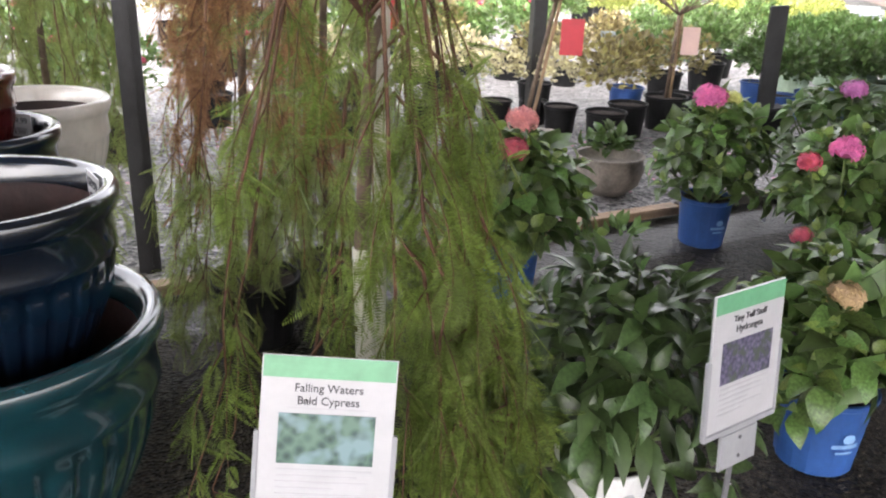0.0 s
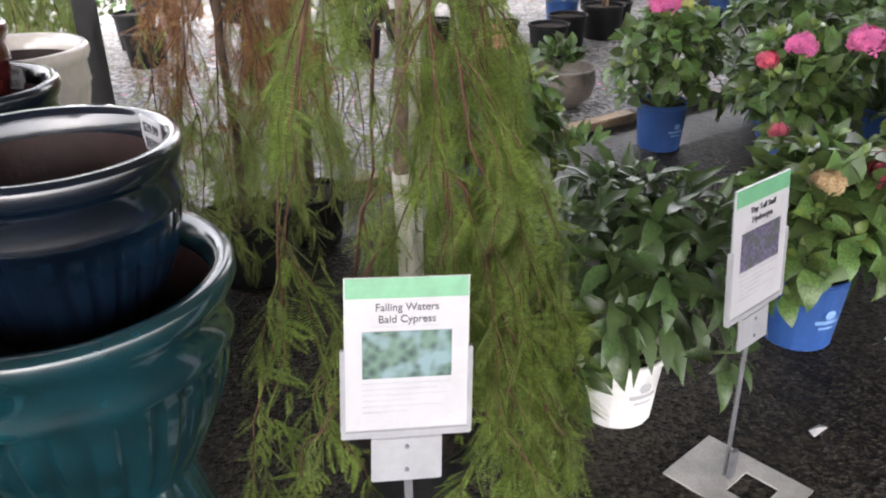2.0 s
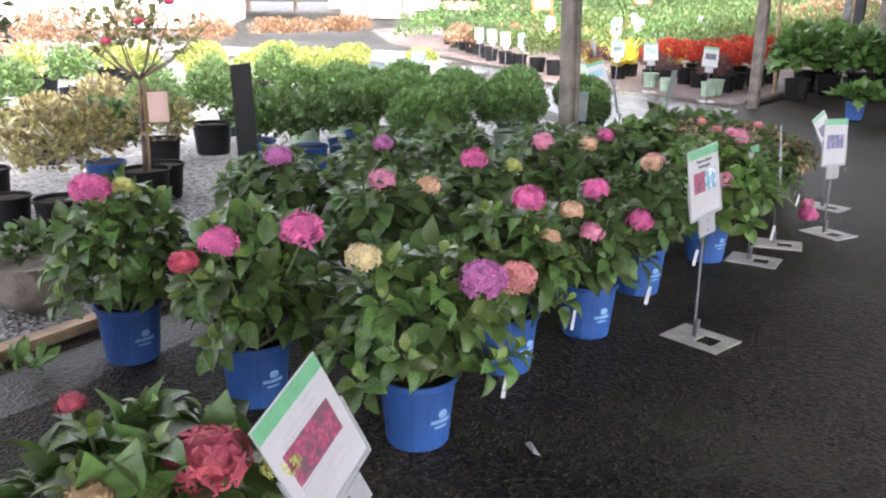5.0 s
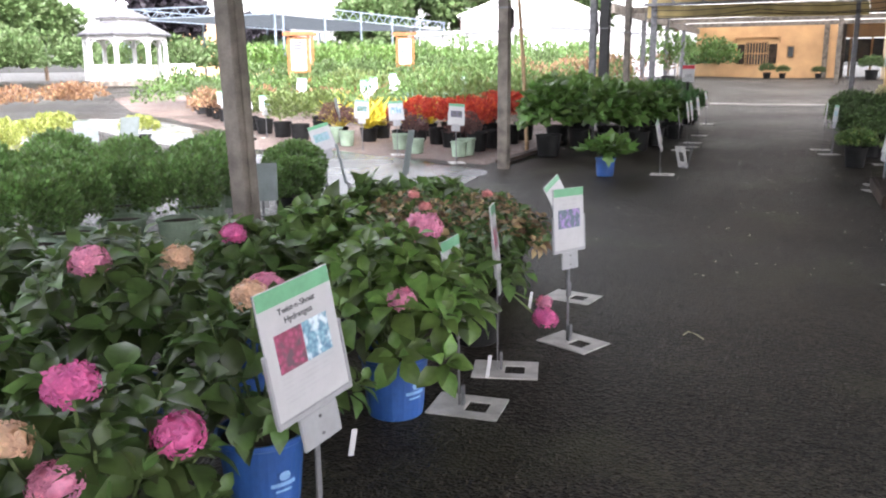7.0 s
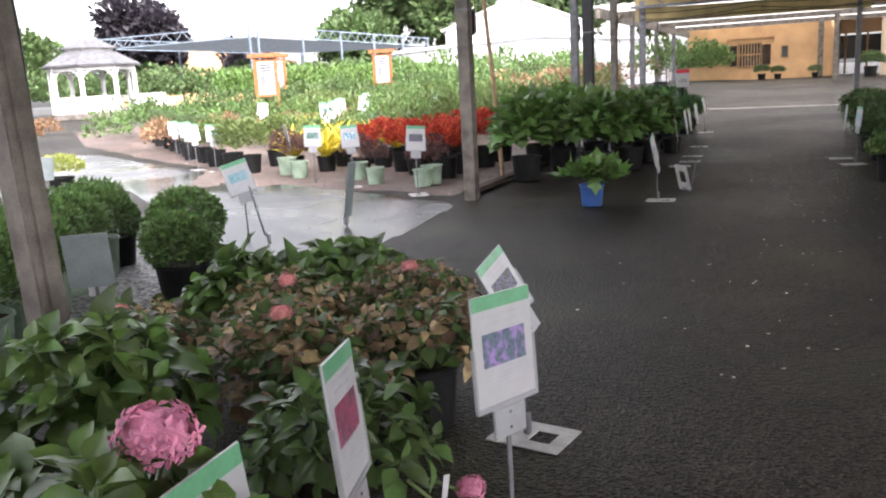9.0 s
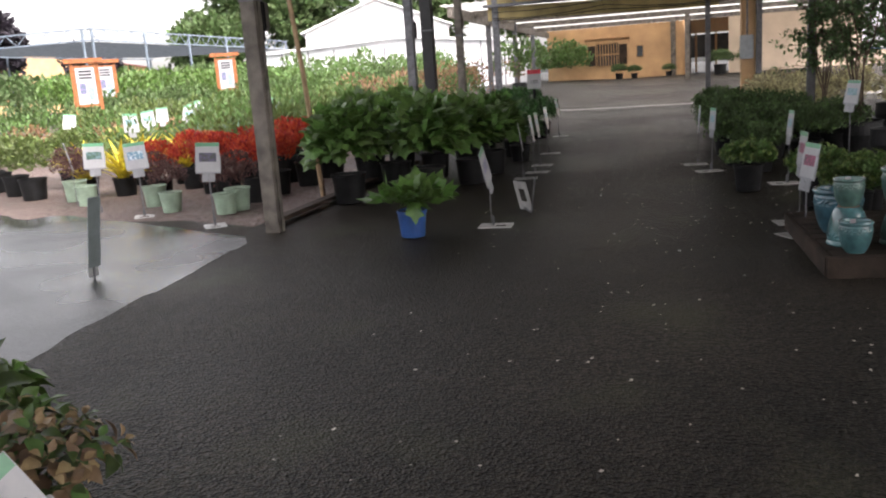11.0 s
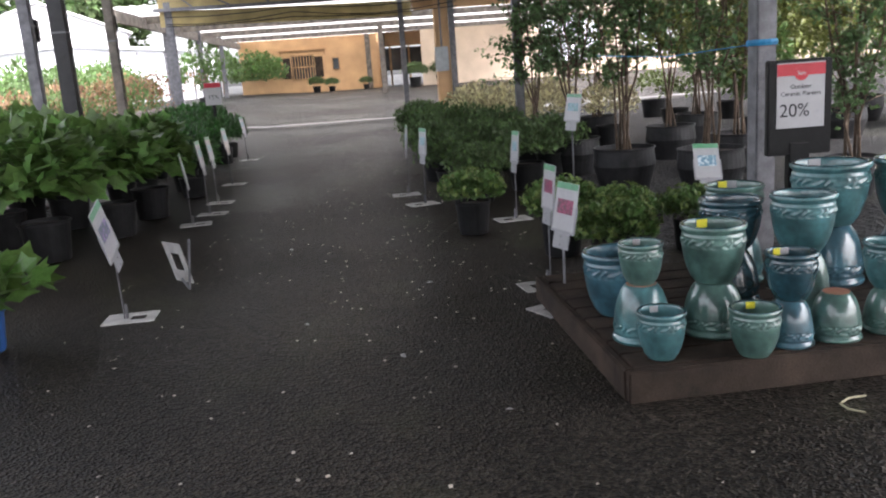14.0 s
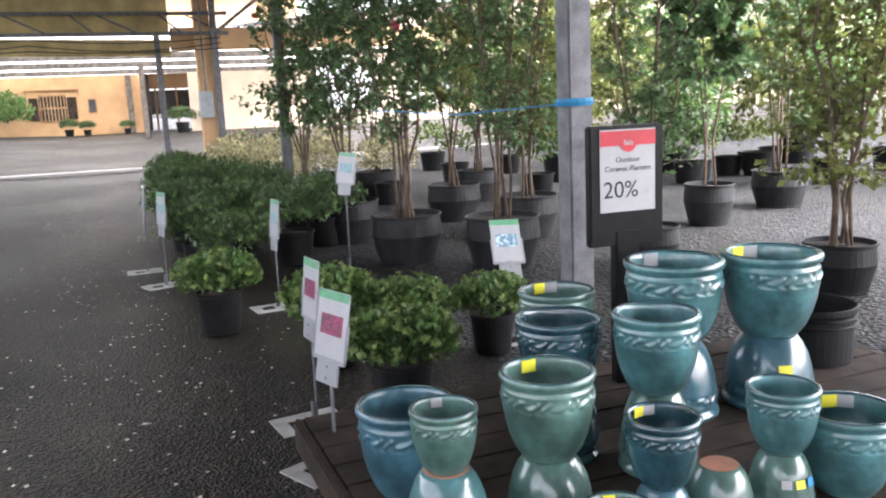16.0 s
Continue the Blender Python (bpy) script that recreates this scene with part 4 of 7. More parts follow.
part("door_frame", box(50.86, -7.0, G + 2.2, 50.99, -5.9, G + 2.32, 0, AISLE), FRAMEWOOD, hall)
win = part("barred_window", box(44.1, 2.5, G + 0.76, 44.14, 3.74, G + 1.99, 0, AISLE), GLASSDARK, hall, "dark window pane")
for i in range(8):
    v = 2.58 + i * 0.155
    part("window_bar", box(43.93, v - 0.026, G + 0.72, 43.98, v + 0.026, G + 2.05, 0, AISLE), FRAMEWOOD, win)
for z in (G + 0.74, G + 1.4, G + 2.03):
    part("window_rail", box(43.95, 2.5, z - 0.04, 43.99, 3.74, z + 0.04, 0, AISLE), FRAMEWOOD, win)
part("window_shutter", box(43.93, 2.02, G + 0.8, 43.99, 2.46, G + 1.92, 0.01, AISLE), DECK, hall, "dark brown shutter")
part("window_shutter", box(43.93, 3.78, G + 0.8, 43.99, 4.18, G + 1.92, 0.01, AISLE), DECK, hall, "dark brown shutter")
part("window_canopy", box(43.86, 1.85, G + 2.24, 43.99, 4.35, G + 2.32, 0.02, AISLE), FRAMEWOOD, hall)
for v in (1.9, 4.28):
    part("canopy_batten", box(43.94, v - 0.03, G + 1.95, 43.99, v + 0.03, G + 2.24, 0, AISLE), FRAMEWOOD, hall)
for v in (4.62, 1.3):
    fr = part("small_window_frame", box(43.94, v - 0.2, G + 1.12, 43.99, v + 0.2, G + 1.8, 0.01, AISLE), FRAMEWOOD, hall)
    part("small_window_pane", box(43.92, v - 0.15, G + 1.17, 43.936, v + 0.15, G + 1.75, 0, AISLE), GLASSDARK, fr)
for v in (-4.5, -3.3, -2.1, -1.1):
    part("shop_frame", box(50.9, v - 0.06, G, 51.0, v + 0.06, G + 2.4, 0, AISLE), FRAMEWOOD, hall)
part("shop_window", box(51.1, -4.5, G + 0.9, 51.14, -1.1, G + 2.3, 0, AISLE), GLASSDARK, hall)
part("upper_window", box(50.93, -5.6, G + 1.2, 50.97, -4.85, G + 2.9, 0, AISLE), GLASSDARK, hall)
part("upper_window_frame", box(50.96, -5.7, G + 1.1, 50.99, -4.75, G + 3.0, 0, AISLE), FRAMEWOOD, hall)
for v in (-0.5, -1.7):
    part("pilaster", box(43.9, v - 0.14, G, 43.99, v + 0.14, 4.0, 0, AISLE) if v > -0.9 else box(50.9, v - 0.1, G, 50.96, v + 0.1, 4, 0, AISLE), OLDWOOD, hall)


def gable_house(name, cx, cy, yaw, w, d, eave, ridge, wall, roof, label, base=0.5):
    """A plain gabled building with its gable end to the front (-y before turning)."""
    ob = thing(name, pose(cx, cy, base, 0, 0, yaw), label, "building")
    v = [(-w / 2, 0, 0), (w / 2, 0, 0), (w / 2, 0, eave), (0, 0, ridge), (-w / 2, 0, eave)]
    v += [(x, d, z) for x, _, z in v]
    part("wall_shell", (v, [(0, 1, 2, 3, 4), (9, 8, 7, 6, 5), (1, 6, 7, 2), (0, 4, 9, 5)]), wall, ob)
    o = 0.3
    for sx in (-1, 1):
        rv = []
        for yy in (-o, d + o):
            for zz in (0.0, 0.12):
                rv += [(sx * (w / 2 + o), yy, eave - 0.15 + zz), (0, yy, ridge + 0.02 + zz)]
        part("roof", (rv, [(0, 1, 5, 4), (2, 6, 7, 3), (0, 2, 3, 1), (4, 5, 7, 6), (0, 4, 6, 2), (1, 3, 7, 5)]), roof, ob)
    return ob


barn = gable_house("white_barn", 55.5, 40.2, -53 + 90 - 90, 10.5, 14, 4.9, 6.9, WHITEPAINT, WHITEPAINT, "large white gabled barn behind the plant fields", 0.3)
for zz in range(1, 9):
    part("siding_seam", box(-5.24, -0.03, zz * 0.55, 5.24, -0.004, zz * 0.55 + 0.03), CONCRETE, barn)
house = gable_house("greenhouse", 44.5, 31, -43, 16, 6, 2.9, 3.3, WHITEFILM, WHITEFILM, "long white film greenhouse", 0.3)
for i in range(12):
    part("greenhouse_hoop", box(-7.9 + i * 1.43, -0.06, 0, -7.84 + i * 1.43, -0.005, 2.9), GALV, house)
gable_house("red_roof_house", 60, 92, -35, 26, 10, 4.5, 7.0, STUCCO, REDROOF, "far house with a dull red roof", 0.5)
PLACE[0] = TURNED
shed = gable_house("long_shed", 9.3, 34.2, 70, 9, 12, 2.3, 3.4, WHITEPAINT, SHINGLE, "white shed with a grey shingled roof", 0.45)


def gazebo():
    ob = thing("gazebo", pose(20.5, 36.7, 0.62, 0, 0, 4) @ Matrix.Diagonal((1, 1, 0.9, 1)), "white octagonal gazebo with a two-tier grey shingle roof", "gazebo")
    n, R = 8, 1.65
    ring = [(R * math.cos(2 * math.pi * k / n), R * math.sin(2 * math.pi * k / n)) for k in range(n)]
    part("floor_deck", lathe([(R + 0.15, 0), (R + 0.15, 0.25), (0, 0.25)], 8), OLDWOOD, ob)
    for k, (x, y) in enumerate(ring):
        x2, y2 = ring[(k + 1) % n]
        part("post", box(x - 0.07, y - 0.07, 0.2, x + 0.07, y + 0.07, 2.3, 0.01), WHITEPAINT, ob)
        part("top_rail", beam((x, y, 2.2), (x2, y2, 2.2), 0.09, 0.16), WHITEPAINT, ob)
        for a, b in (((x, y), (x2, y2)), ((x2, y2), (x, y))):
            q = [(a[0] + (b[0] - a[0]) * f, a[1] + (b[1] - a[1]) * f, z) for f, z in ((0.0, 1.65), (0.1, 1.95), (0.28, 2.12), (0.5, 2.15))]
            part("arch_brace", tube(q, [0.05, 0.05, 0.05, 0.05], 6), WHITEPAINT, ob)
        if k != 6:
            rail = part("rail", beam((x, y, 0.95), (x2, y2, 0.95), 0.07, 0.05), WHITEPAINT, ob)
            for j in range(1, 9):
                bx, by = x + (x2 - x) * j / 9, y + (y2 - y) * j / 9
                part("baluster", box(bx - 0.022, by - 0.022, 0.25, bx + 0.022, by + 0.022, 0.93), WHITEPAINT, rail)
    part("lower_roof", lathe([(R + 0.3, 2.28), (R + 0.32, 2.36), (1.05, 2.95), (1.0, 2.95), (R + 0.2, 2.3)], 8, closed=False), SHINGLE, ob)
    part("collar", lathe([(0.95, 2.9), (0.95, 3.08), (0, 3.08)], 8), WHITEPAINT, ob)
    part("upper_roof", lathe([(1.15, 3.05), (1.16, 3.12), (0.28, 3.55), (0.0, 3.55)], 8), SHINGLE, ob)
    part("cupola", lathe([(0.22, 3.5), (0.22, 3.75), (0.3, 3.77), (0.05, 3.98), (0, 4.0)], 8), WHITEPAINT, ob)


PLACE[0] = Matrix.Identity(4)
gazebo()
bench = thing("garden_bench", pose(21.3, 33.8, 0.62, 0, 0, -20), "white garden bench beside the gazebo", "bench")
part("seat", box(-0.7, -0.25, 0.4, 0.7, 0.25, 0.45, 0.01), WHITEPAINT, bench)
for k in range(12):
    part("back_slat", box(-0.66 + k * 0.115, 0.24, 0.45, -0.6 + k * 0.115, 0.27, 0.9), WHITEPAINT, bench)
for sx in (-0.66, 0.66):
    for sy in (-0.22, 0.22):
        part("leg", box(sx - 0.03, sy - 0.03, 0, sx + 0.03, sy + 0.03, 0.4), WHITEPAINT, bench)


PLACE[0] = Matrix.Identity(4)


def truss_frame(a, b, z, depth=0.34, posts=4):
    """A long steel lattice girder on posts."""
    ob = tagged(new("lattice_girder"), "pale steel lattice girder of an open shade frame", "girder", "shade frame girders")
    a, b = Vector((*a, z)), Vector((*b, z - 0.1))
    part("top_chord", beam(a, b, 0.06), TRUSS, ob)
    part("bottom_chord", beam(a - Vector((0, 0, depth)), b - Vector((0, 0, depth)), 0.06), TRUSS, ob)
    n = int((b - a).length / 0.5)
    for i in range(n):
        p, q = a.lerp(b, i / n), a.lerp(b, (i + 1) / n)
        if i % 2:
            p, q = p - Vector((0, 0, depth)), q
        else:
            p, q = p, q - Vector((0, 0, depth))
        part("web_bar", beam(p, q, 0.03), TRUSS, ob)
    for i in range(posts):
        p = a.lerp(b, (i + 0.04) / (posts - 0.9))
        part("post", beam((p.x, p.y, 0.2), (p.x, p.y, p.z), 0.09), TRUSS, ob)
    return ob


truss_frame((29.1, 36.9), (48.0, 42.3), 4.5, 0.5, posts=6)
truss_frame((29.1, 36.9), (25.0, 45.5), 4.5, 0.5, posts=2)
truss_frame((25.0, 45.5), (44, 51), 4.5, 0.5, posts=4)
tagged(part("shade_cloth", ([(29.2, 37.1, 3.95), (47.9, 42.4, 3.85), (43.8, 50.8, 4.0), (25.2, 45.4, 4.0)], [(0, 1, 2, 3)]), mat("black_shade_cloth", (0.07, 0.08, 0.09), 0.8, 0.2, 4, 60, 0.1, through_light=0.7), None), "dark shade cloth stretched on a steel frame", "shade cloth", kind="structure")

PLACE[0] = TURNED

# ---- the start: glazed planters, weeping cypress, signs ----
def fluted_pot(parent, r, h, z, glaze, flip=False):
    """A large glazed planter: rolled rim, plain collar, fluted belly."""
    prof = [(r * 0.62, 0), (r * 0.66, 0.012)] + [(r * (0.66 + 0.3 * math.sin(f * 1.45)), 0.012 + f * h * 0.6) for f in (0.15, 0.3, 0.45, 0.6, 0.75, 0.88, 1.0)]
    prof += [(r * 0.985, h * 0.66), (r * 0.975, h * 0.7), (r * 0.965, h * 0.84), (r * 1.0, h * 0.87), (r * 1.03, h * 0.92), (r * 1.03, h * 0.97), (r * 1.0, h), (r * 0.93, h * 0.995), (r * 0.9, h * 0.96), (r * 0.88, h * 0.85)]
    wet = len(prof)
    def shape(a, rr, zz, i):
        if 2 <= i <= 7:
            s = abs(math.sin(a * 15))
            rr -= 0.014 * (1 - min(1, s * 3.6)) * (r / 0.22)
        return rr, (h - zz if flip else zz) + z
    part("glazed_body", lathe(prof, 180, shape, False), glaze, parent, smooth=True)
    if not flip:
        part("clay_inside", lathe([(r * 0.875, h * 0.86 + z), (r * 0.84, h * 0.5 + z), (r * 0.6, h * 0.12 + z), (0, h * 0.1 + z)], 48, closed=False), SHADED_INSIDE, parent, "unglazed red clay inside, coloured dark for the shade within", True)


def price_sticker(parent, p, yaw, text="$29.99", w=0.075, h=0.055, tilt=0.0):
    st = part("price_sticker", box(-w / 2, -0.001, -h / 2, w / 2, 0.001, h / 2), PAPER, parent, "white price sticker with barcode", at=Matrix.Translation(p) @ Euler((radians(tilt), 0, radians(yaw))).to_matrix().to_4x4())
    if text:
        lettering("price", text, h * 0.38, INK, st, 0, -0.0014, h * 0.2)
    for i in range(12):
        part("barcode_bar", box(-w * 0.34 + i * w * 0.058, -0.0016, -h * 0.42, -w * 0.34 + i * w * 0.058 + w * (0.016 if i % 3 else 0.03), -0.0011, -h * 0.1), INK, st)


def planter(x, y, r, h, z, glaze, label, flip=False, sticker=None, group="stacked glazed planters"):
    ob = thing("glazed_planter", pose(x, y, 0), label, "planter", group)
    fluted_pot(ob, r, h, z, glaze, flip)
    if sticker is not None:
        a = radians(sticker)
        price_sticker(ob, Vector((r * 0.86 * math.cos(a), r * 0.86 * math.sin(a), z + h * 0.9)), sticker - 90)
    return ob


planter(-0.415, 1.25, 0.2, 0.42, 0.0, TEAL, "dark teal glazed planter turned upside down on the ground", True)
planter(-0.415, 1.25, 0.255, 0.36, 0.42, TEAL, "large dark teal fluted planter with rolled rim")
planter(-0.405, 1.28, 0.19, 0.29, 0.68, NAVY, "navy blue fluted planter nested in a teal one", sticker=35)
planter(-0.81, 1.95, 0.22, 0.6, 0.0, NAVY, "navy glazed planter turned upside down on the ground", True)
planter(-0.81, 1.95, 0.2, 0.3, 0.6, NAVY, "navy blue fluted planter with a price sticker", sticker=75)
planter(-0.85, 1.97, 0.15, 0.24, 0.78, MAROON, "maroon glazed planter nested in a navy one")
planter(-0.9, 2.4, 0.2, 0.58, 0.0, CREAM, "cream glazed planter upside down on the ground", True)
planter(-0.88, 2.42, 0.2, 0.3, 0.58, CREAM, "cream glazed planter with a smooth rim")
planter(-0.72, 0.85, 0.22, 0.42, 0.0, TEAL, "dark teal fluted planter standing on the ground")


# weeping cypress: needles along hanging twigs
def frond():
    """A feathery spray: a thin twig with flat needles on both sides."""
    verts, faces = [], []
    n = 20
    for i in range(n):
        x = (i + 0.5) / n
        ln = 0.17 * math.sin(math.pi * (0.12 + 0.85 * x)) + 0.03
        for s in (-1, 1):
            o = len(verts)
            verts += [(x, 0, 0), (x + 0.03, s * ln * 0.5, 0.012), (x + 0.05, s * ln, -0.02), (x + 0.008, s * ln * 0.45, -0.008)]
            faces.append((o, o + 1, o + 2, o + 3))
    return np.array(verts), faces


FROND = frond()


def weeping_cypress(x, y, top, reach, limbs, needle, label, pot_r=0.14, pot_h=0.2, guard=True, strands=9, ground=0.1, mix=None, turn=0.0, seed=1, low=0.12, hang=None):
    rs = np.random.RandomState(seed)
    ob = thing("weeping_cypress", pose(x, y, 0, 0, 0, turn), label, "tree", "weeping cypresses")
    nursery_pot(ob, pot_r, pot_h, BLACKPOT)
    part("trunk", tube([(0, 0, pot_h * 0.8), (0.004, 0.002, 0.5), (-0.006, 0, 0.8), (0.01, 0.01, top - 0.05), (0.03, 0.015, top)], [0.017, 0.016, 0.014, 0.012, 0.007], 9), BARKWOOD, ob, "brown peeling trunk", True)
    if guard:
        part("trunk_guard", tube([(0.004, 0.0, pot_h * 0.8), (0.004, 0.002, 0.5), (-0.004, 0.0, 0.79)], [0.021, 0.02, 0.019], 14), PVC, ob, "pale plastic stake tied to the trunk", True)
        part("stake", tube([(0.02, 0.04, pot_h), (0.03, 0.045, top + 0.35)], [0.014, 0.014], 10), PVC, ob, "pale bamboo stake", True)
        part("tie", tube([(0.03, -0.03, 0.45), (0.05, 0.03, 0.46), (0.0, 0.04, 0.45), (-0.02, 0, 0.45)], [0.003] * 4, 5), BLACKFRAME, ob)
    twigs, P, A, N, S = [], [], [], [], []
    for k in range(len(hang) if hang else limbs):
        a = 2 * math.pi * k / limbs + rs.uniform(-0.35, 0.35)
        R, count = reach * rs.uniform(0.5, 1.05), strands
        if hang:
            a, R, count = radians(hang[k][0]) + rs.uniform(-0.1, 0.1), hang[k][1], hang[k][2]
        h0 = top - rs.uniform(0, 0.3) * (k % 3)
        crest = h0 + rs.uniform(0.02, 0.12)
        end = max(low, ground + rs.uniform(0, 0.3))
        c = np.array([math.cos(a), math.sin(a), 0])
        path = [np.array([0, 0, h0]), c * R * 0.22 + [0, 0, crest], c * R * 0.42 + [0, 0, crest - 0.06], c * R * 0.55 + [0, 0, crest - 0.25]]
        steps = 7
        for j in range(1, steps + 1):
            f = j / steps
            path.append(c * R * (0.57 + 0.5 * f) + np.array([rs.normal(0, 0.012), rs.normal(0, 0.012), crest - 0.25 - (crest - 0.25 - end) * f]))
        twigs.append(tube(path, list(np.linspace(0.0048, 0.0013, len(path))), 5))
        for s in range(count):
            f = rs.uniform(0.08, 1.0)
            i = min(int(f * (len(path) - 1)), len(path) - 2)
            base = path[i] + (path[i + 1] - path[i]) * rs.rand()
            out = unit(c * rs.uniform(-0.4, 1.0) + np.array([rs.normal(0, 0.7), rs.normal(0, 0.7), 0]))
            length = rs.uniform(0.12, 0.42)
            q = base
            pts = [q]
            for j in range(4):
                q = q + (out * 0.05 * (3 - j) / 3 + np.array([rs.normal(0, 0.008), rs.normal(0, 0.008), -1]) * length / 4)
                if q[2] < 0.05:
                    break
                pts.append(q)
            if len(pts) < 3:
                continue
            twigs.append(tube(pts, list(np.linspace(0.002, 0.0008, len(pts))), 4))
            for p0, p1 in zip(pts[:-1], pts[1:]):
                for r in range(5):
                    b = p0 + (p1 - p0) * rs.rand()
                    P.append(b)
                    A.append(unit(p1 - p0) * rs.uniform(0.5, 1.2) + rs.normal(0, 0.5, 3) + [0, 0, -0.35])
                    N.append(rs.normal(0, 1, 3))
                    S.append(rs.uniform(0.05, 0.11))
    part("twigs", joined(twigs), REDTWIG, ob, "thin hanging reddish twigs", True)
    P, A, N, S = np.array(P), np.array(A), np.array(N), np.array(S)
    if mix:
        hi = P[:, 2] > low + (top - low) * 0.42 + rs.normal(0, 0.12, len(P))
        part("upper_needles", spread(FROND, P[hi], A[hi], N[hi], S[hi]), mix, ob, "browned feathery needles")
        part("needles", spread(FROND, P[~hi], A[~hi], N[~hi], S[~hi]), needle, ob, "soft feathery green needles")
    else:
        part("needles", spread(FROND, P, A, N, S), needle, ob, "soft feathery green needles")
    return ob


weeping_cypress(0.13, 1.56, 1.2, 0.3, 18, CYP, "weeping bald cypress with feathery green strands in a black pot", turn=0, seed=3,
                hang=((-62, 0.2, 7), (-40, 0.25, 16), (-25, 0.3, 18), (-12, 0.24, 18), (0, 0.33, 18), (12, 0.27, 18), (26, 0.33, 16), (42, 0.28, 14), (60, 0.24, 9), (88, 0.2, 6), (120, 0.22, 4), (150, 0.24, 5), (176, 0.3, 6), (204, 0.33, 8), (214, 0.27, 4)))
weeping_cypress(-0.36, 2.72, 1.55, 0.3, 13, CYP_LIGHT, "weeping cypress with browned upper strands in a black pot", guard=False, strands=14, mix=CYP_BROWN, seed=5, pot_r=0.15, pot_h=0.24)
weeping_cypress(-1.35, 3.5, 1.5, 0.35, 11, CYP_LIGHT, "weeping cypress with light green strands", guard=False, strands=18, seed=8)
weeping_cypress(-0.15, 3.0, 1.5, 0.3, 8, CYP_LIGHT, "slim weeping cypress with pale green strands", guard=False, strands=14, seed=9, pot_r=0.13)

plant_sign(0.1, 1.17, 4, 0.49, "cypress", ("Falling Waters", "Bald Cypress"), lean=14, roll=4, w=0.2, h=0.258, foot=(0.0, 0.02), label="plant card for a weeping cypress on a steel stake")
plant_sign(0.86, 1.53, 36, 0.46, "violet", ("Tiny Tuff Stuff", "Hydrangea"), lean=6, roll=2, label="hydrangea information card on a steel stake with plate foot")
plant_sign(1.72, 2.02, 36, 0.41, "pink", (), lean=12, roll=-22, label="pink hydrangea information card tilted on its steel stake")
plant_sign(3.68, 3.02, 14, 0.54, "pink", ("Twist-n-Shout", "Hydrangea"), lean=6, roll=-6, photos=("pink", "blue"), label="hydrangea card with two photos on a tall steel stake")
plant_sign(5.12, 3.88, 40, 0.42, "pink", (), lean=6, roll=4)
plant_sign(4.75, 3.72, 30, 0.36, "pink", (), lean=8, roll=2)
plant_sign(5.62, 3.92, 2, 0.43, "dark", (), lean=5, roll=2)
plant_sign(6.2, 4.4, 14, 0.44, "violet", (), lean=20, roll=-20, w=0.17, h=0.23)

# hydrangeas, front row first
hydrangea(0.68, 1.82, (), 0.27, 0.66, 27, 0.125, HYD_DARK, True, WHITEPOT, 0.115, 0.2, "dark-leaved hydrangea in a white plastic nursery pot", NARROW, turn=20)
hydrangea(1.33, 2.11, ((1.46, 2.0, 0.56, 0.075, "crimson"), (1.25, 1.97, 0.55, 0.045, "tan"), (1.59, 2.0, 0.52, 0.04, "lime"), (1.25, 2.26, 0.6, 0.03, "crimson")), 0.27, 0.58, 27, 0.106, HYD_EACH, True, label="green hydrangea with one crimson bloom in a blue pot", turn=12)
hydrangea(0.54, 3.19, ((0.52, 3.05, 0.62, 0.058, "crimson"), (0.55, 3.1, 0.72, 0.06, "salmon")), 0.31, 0.64, 27, 0.12, HYD_EACH, True, label="green hydrangea with crimson and salmon blooms in a blue pot", turn=10)
hydrangea(1.52, 3.87, ((1.42, 3.72, 0.72, 0.07, "magenta"), (1.54, 3.78, 0.71, 0.04, "lime")), 0.26, 0.68, 27, 0.1, HYD_EACH, True, label="green hydrangea with a magenta bloom in a blue pot", turn=20)
hydrangea(2.26, 2.79, ((2.36, 2.56, 0.6, 0.07, "violet"), (2.5, 2.6, 0.57, 0.062, "salmon"), (2.08, 2.78, 0.64, 0.055, "cream")), 0.27, 0.63, 27, 0.1, HYD_EACH, True, label="green hydrangea with violet and salmon blooms in a blue pot", turn=15)
hydrangea(1.87, 3.3, ((1.72, 3.05, 0.66, 0.06, "magenta"), (1.98, 3.05, 0.67, 0.07, "magenta"), (1.62, 3.1, 0.6, 0.045, "rose")), 0.26, 0.66, 27, 0.1, HYD_EACH, True, label="green hydrangea with magenta blooms in a blue pot", turn=15)
hydrangea(2.8, 3.13, ((2.86, 2.95, 0.56, 0.04, "peach"), (2.8, 3.0, 0.7, 0.06, "magenta")), 0.25, 0.63, 26, 0.098, HYD_EACH, True, label="green hydrangea with peach and magenta blooms in a blue pot", turn=18)
hydrangea(3.3, 3.28, ((3.25, 3.2, 0.65, 0.055, "magenta"), (3.12, 3.18, 0.58, 0.05, "peach"), (3.18, 3.12, 0.5, 0.05, "pink"), (3.42, 3.12, 0.52, 0.055, "magenta")), 0.24, 0.62, 20, 0.105, label="green hydrangea with a magenta bloom in a blue pot")
hydrangea(3.86, 3.6, ((3.8, 3.5, 0.66, 0.05, "peach"), (3.9, 3.6, 0.64, 0.055, "pink")), 0.25, 0.62, 20, 0.105, label="green hydrangea with faded pink blooms in a blue pot")
hydrangea(4.55, 3.85, ((4.72, 3.88, 0.66, 0.07, "pink"), (4.4, 3.62, 0.5, 0.05, "pink")), 0.34, 0.64, 38, 0.125, HYD_LIGHT, label="bright green hydrangea with pink blooms in a blue pot")
hydrangea(5.32, 4.22, ((5.52, 3.97, 0.12, 0.06, "magenta"), (5.58, 4.03, 0.17, 0.04, "pink")), 0.24, 0.52, 20, 0.09, HYD_JOIN, pot=BLACKPOT, label="small hydrangea with a drooping magenta bloom")
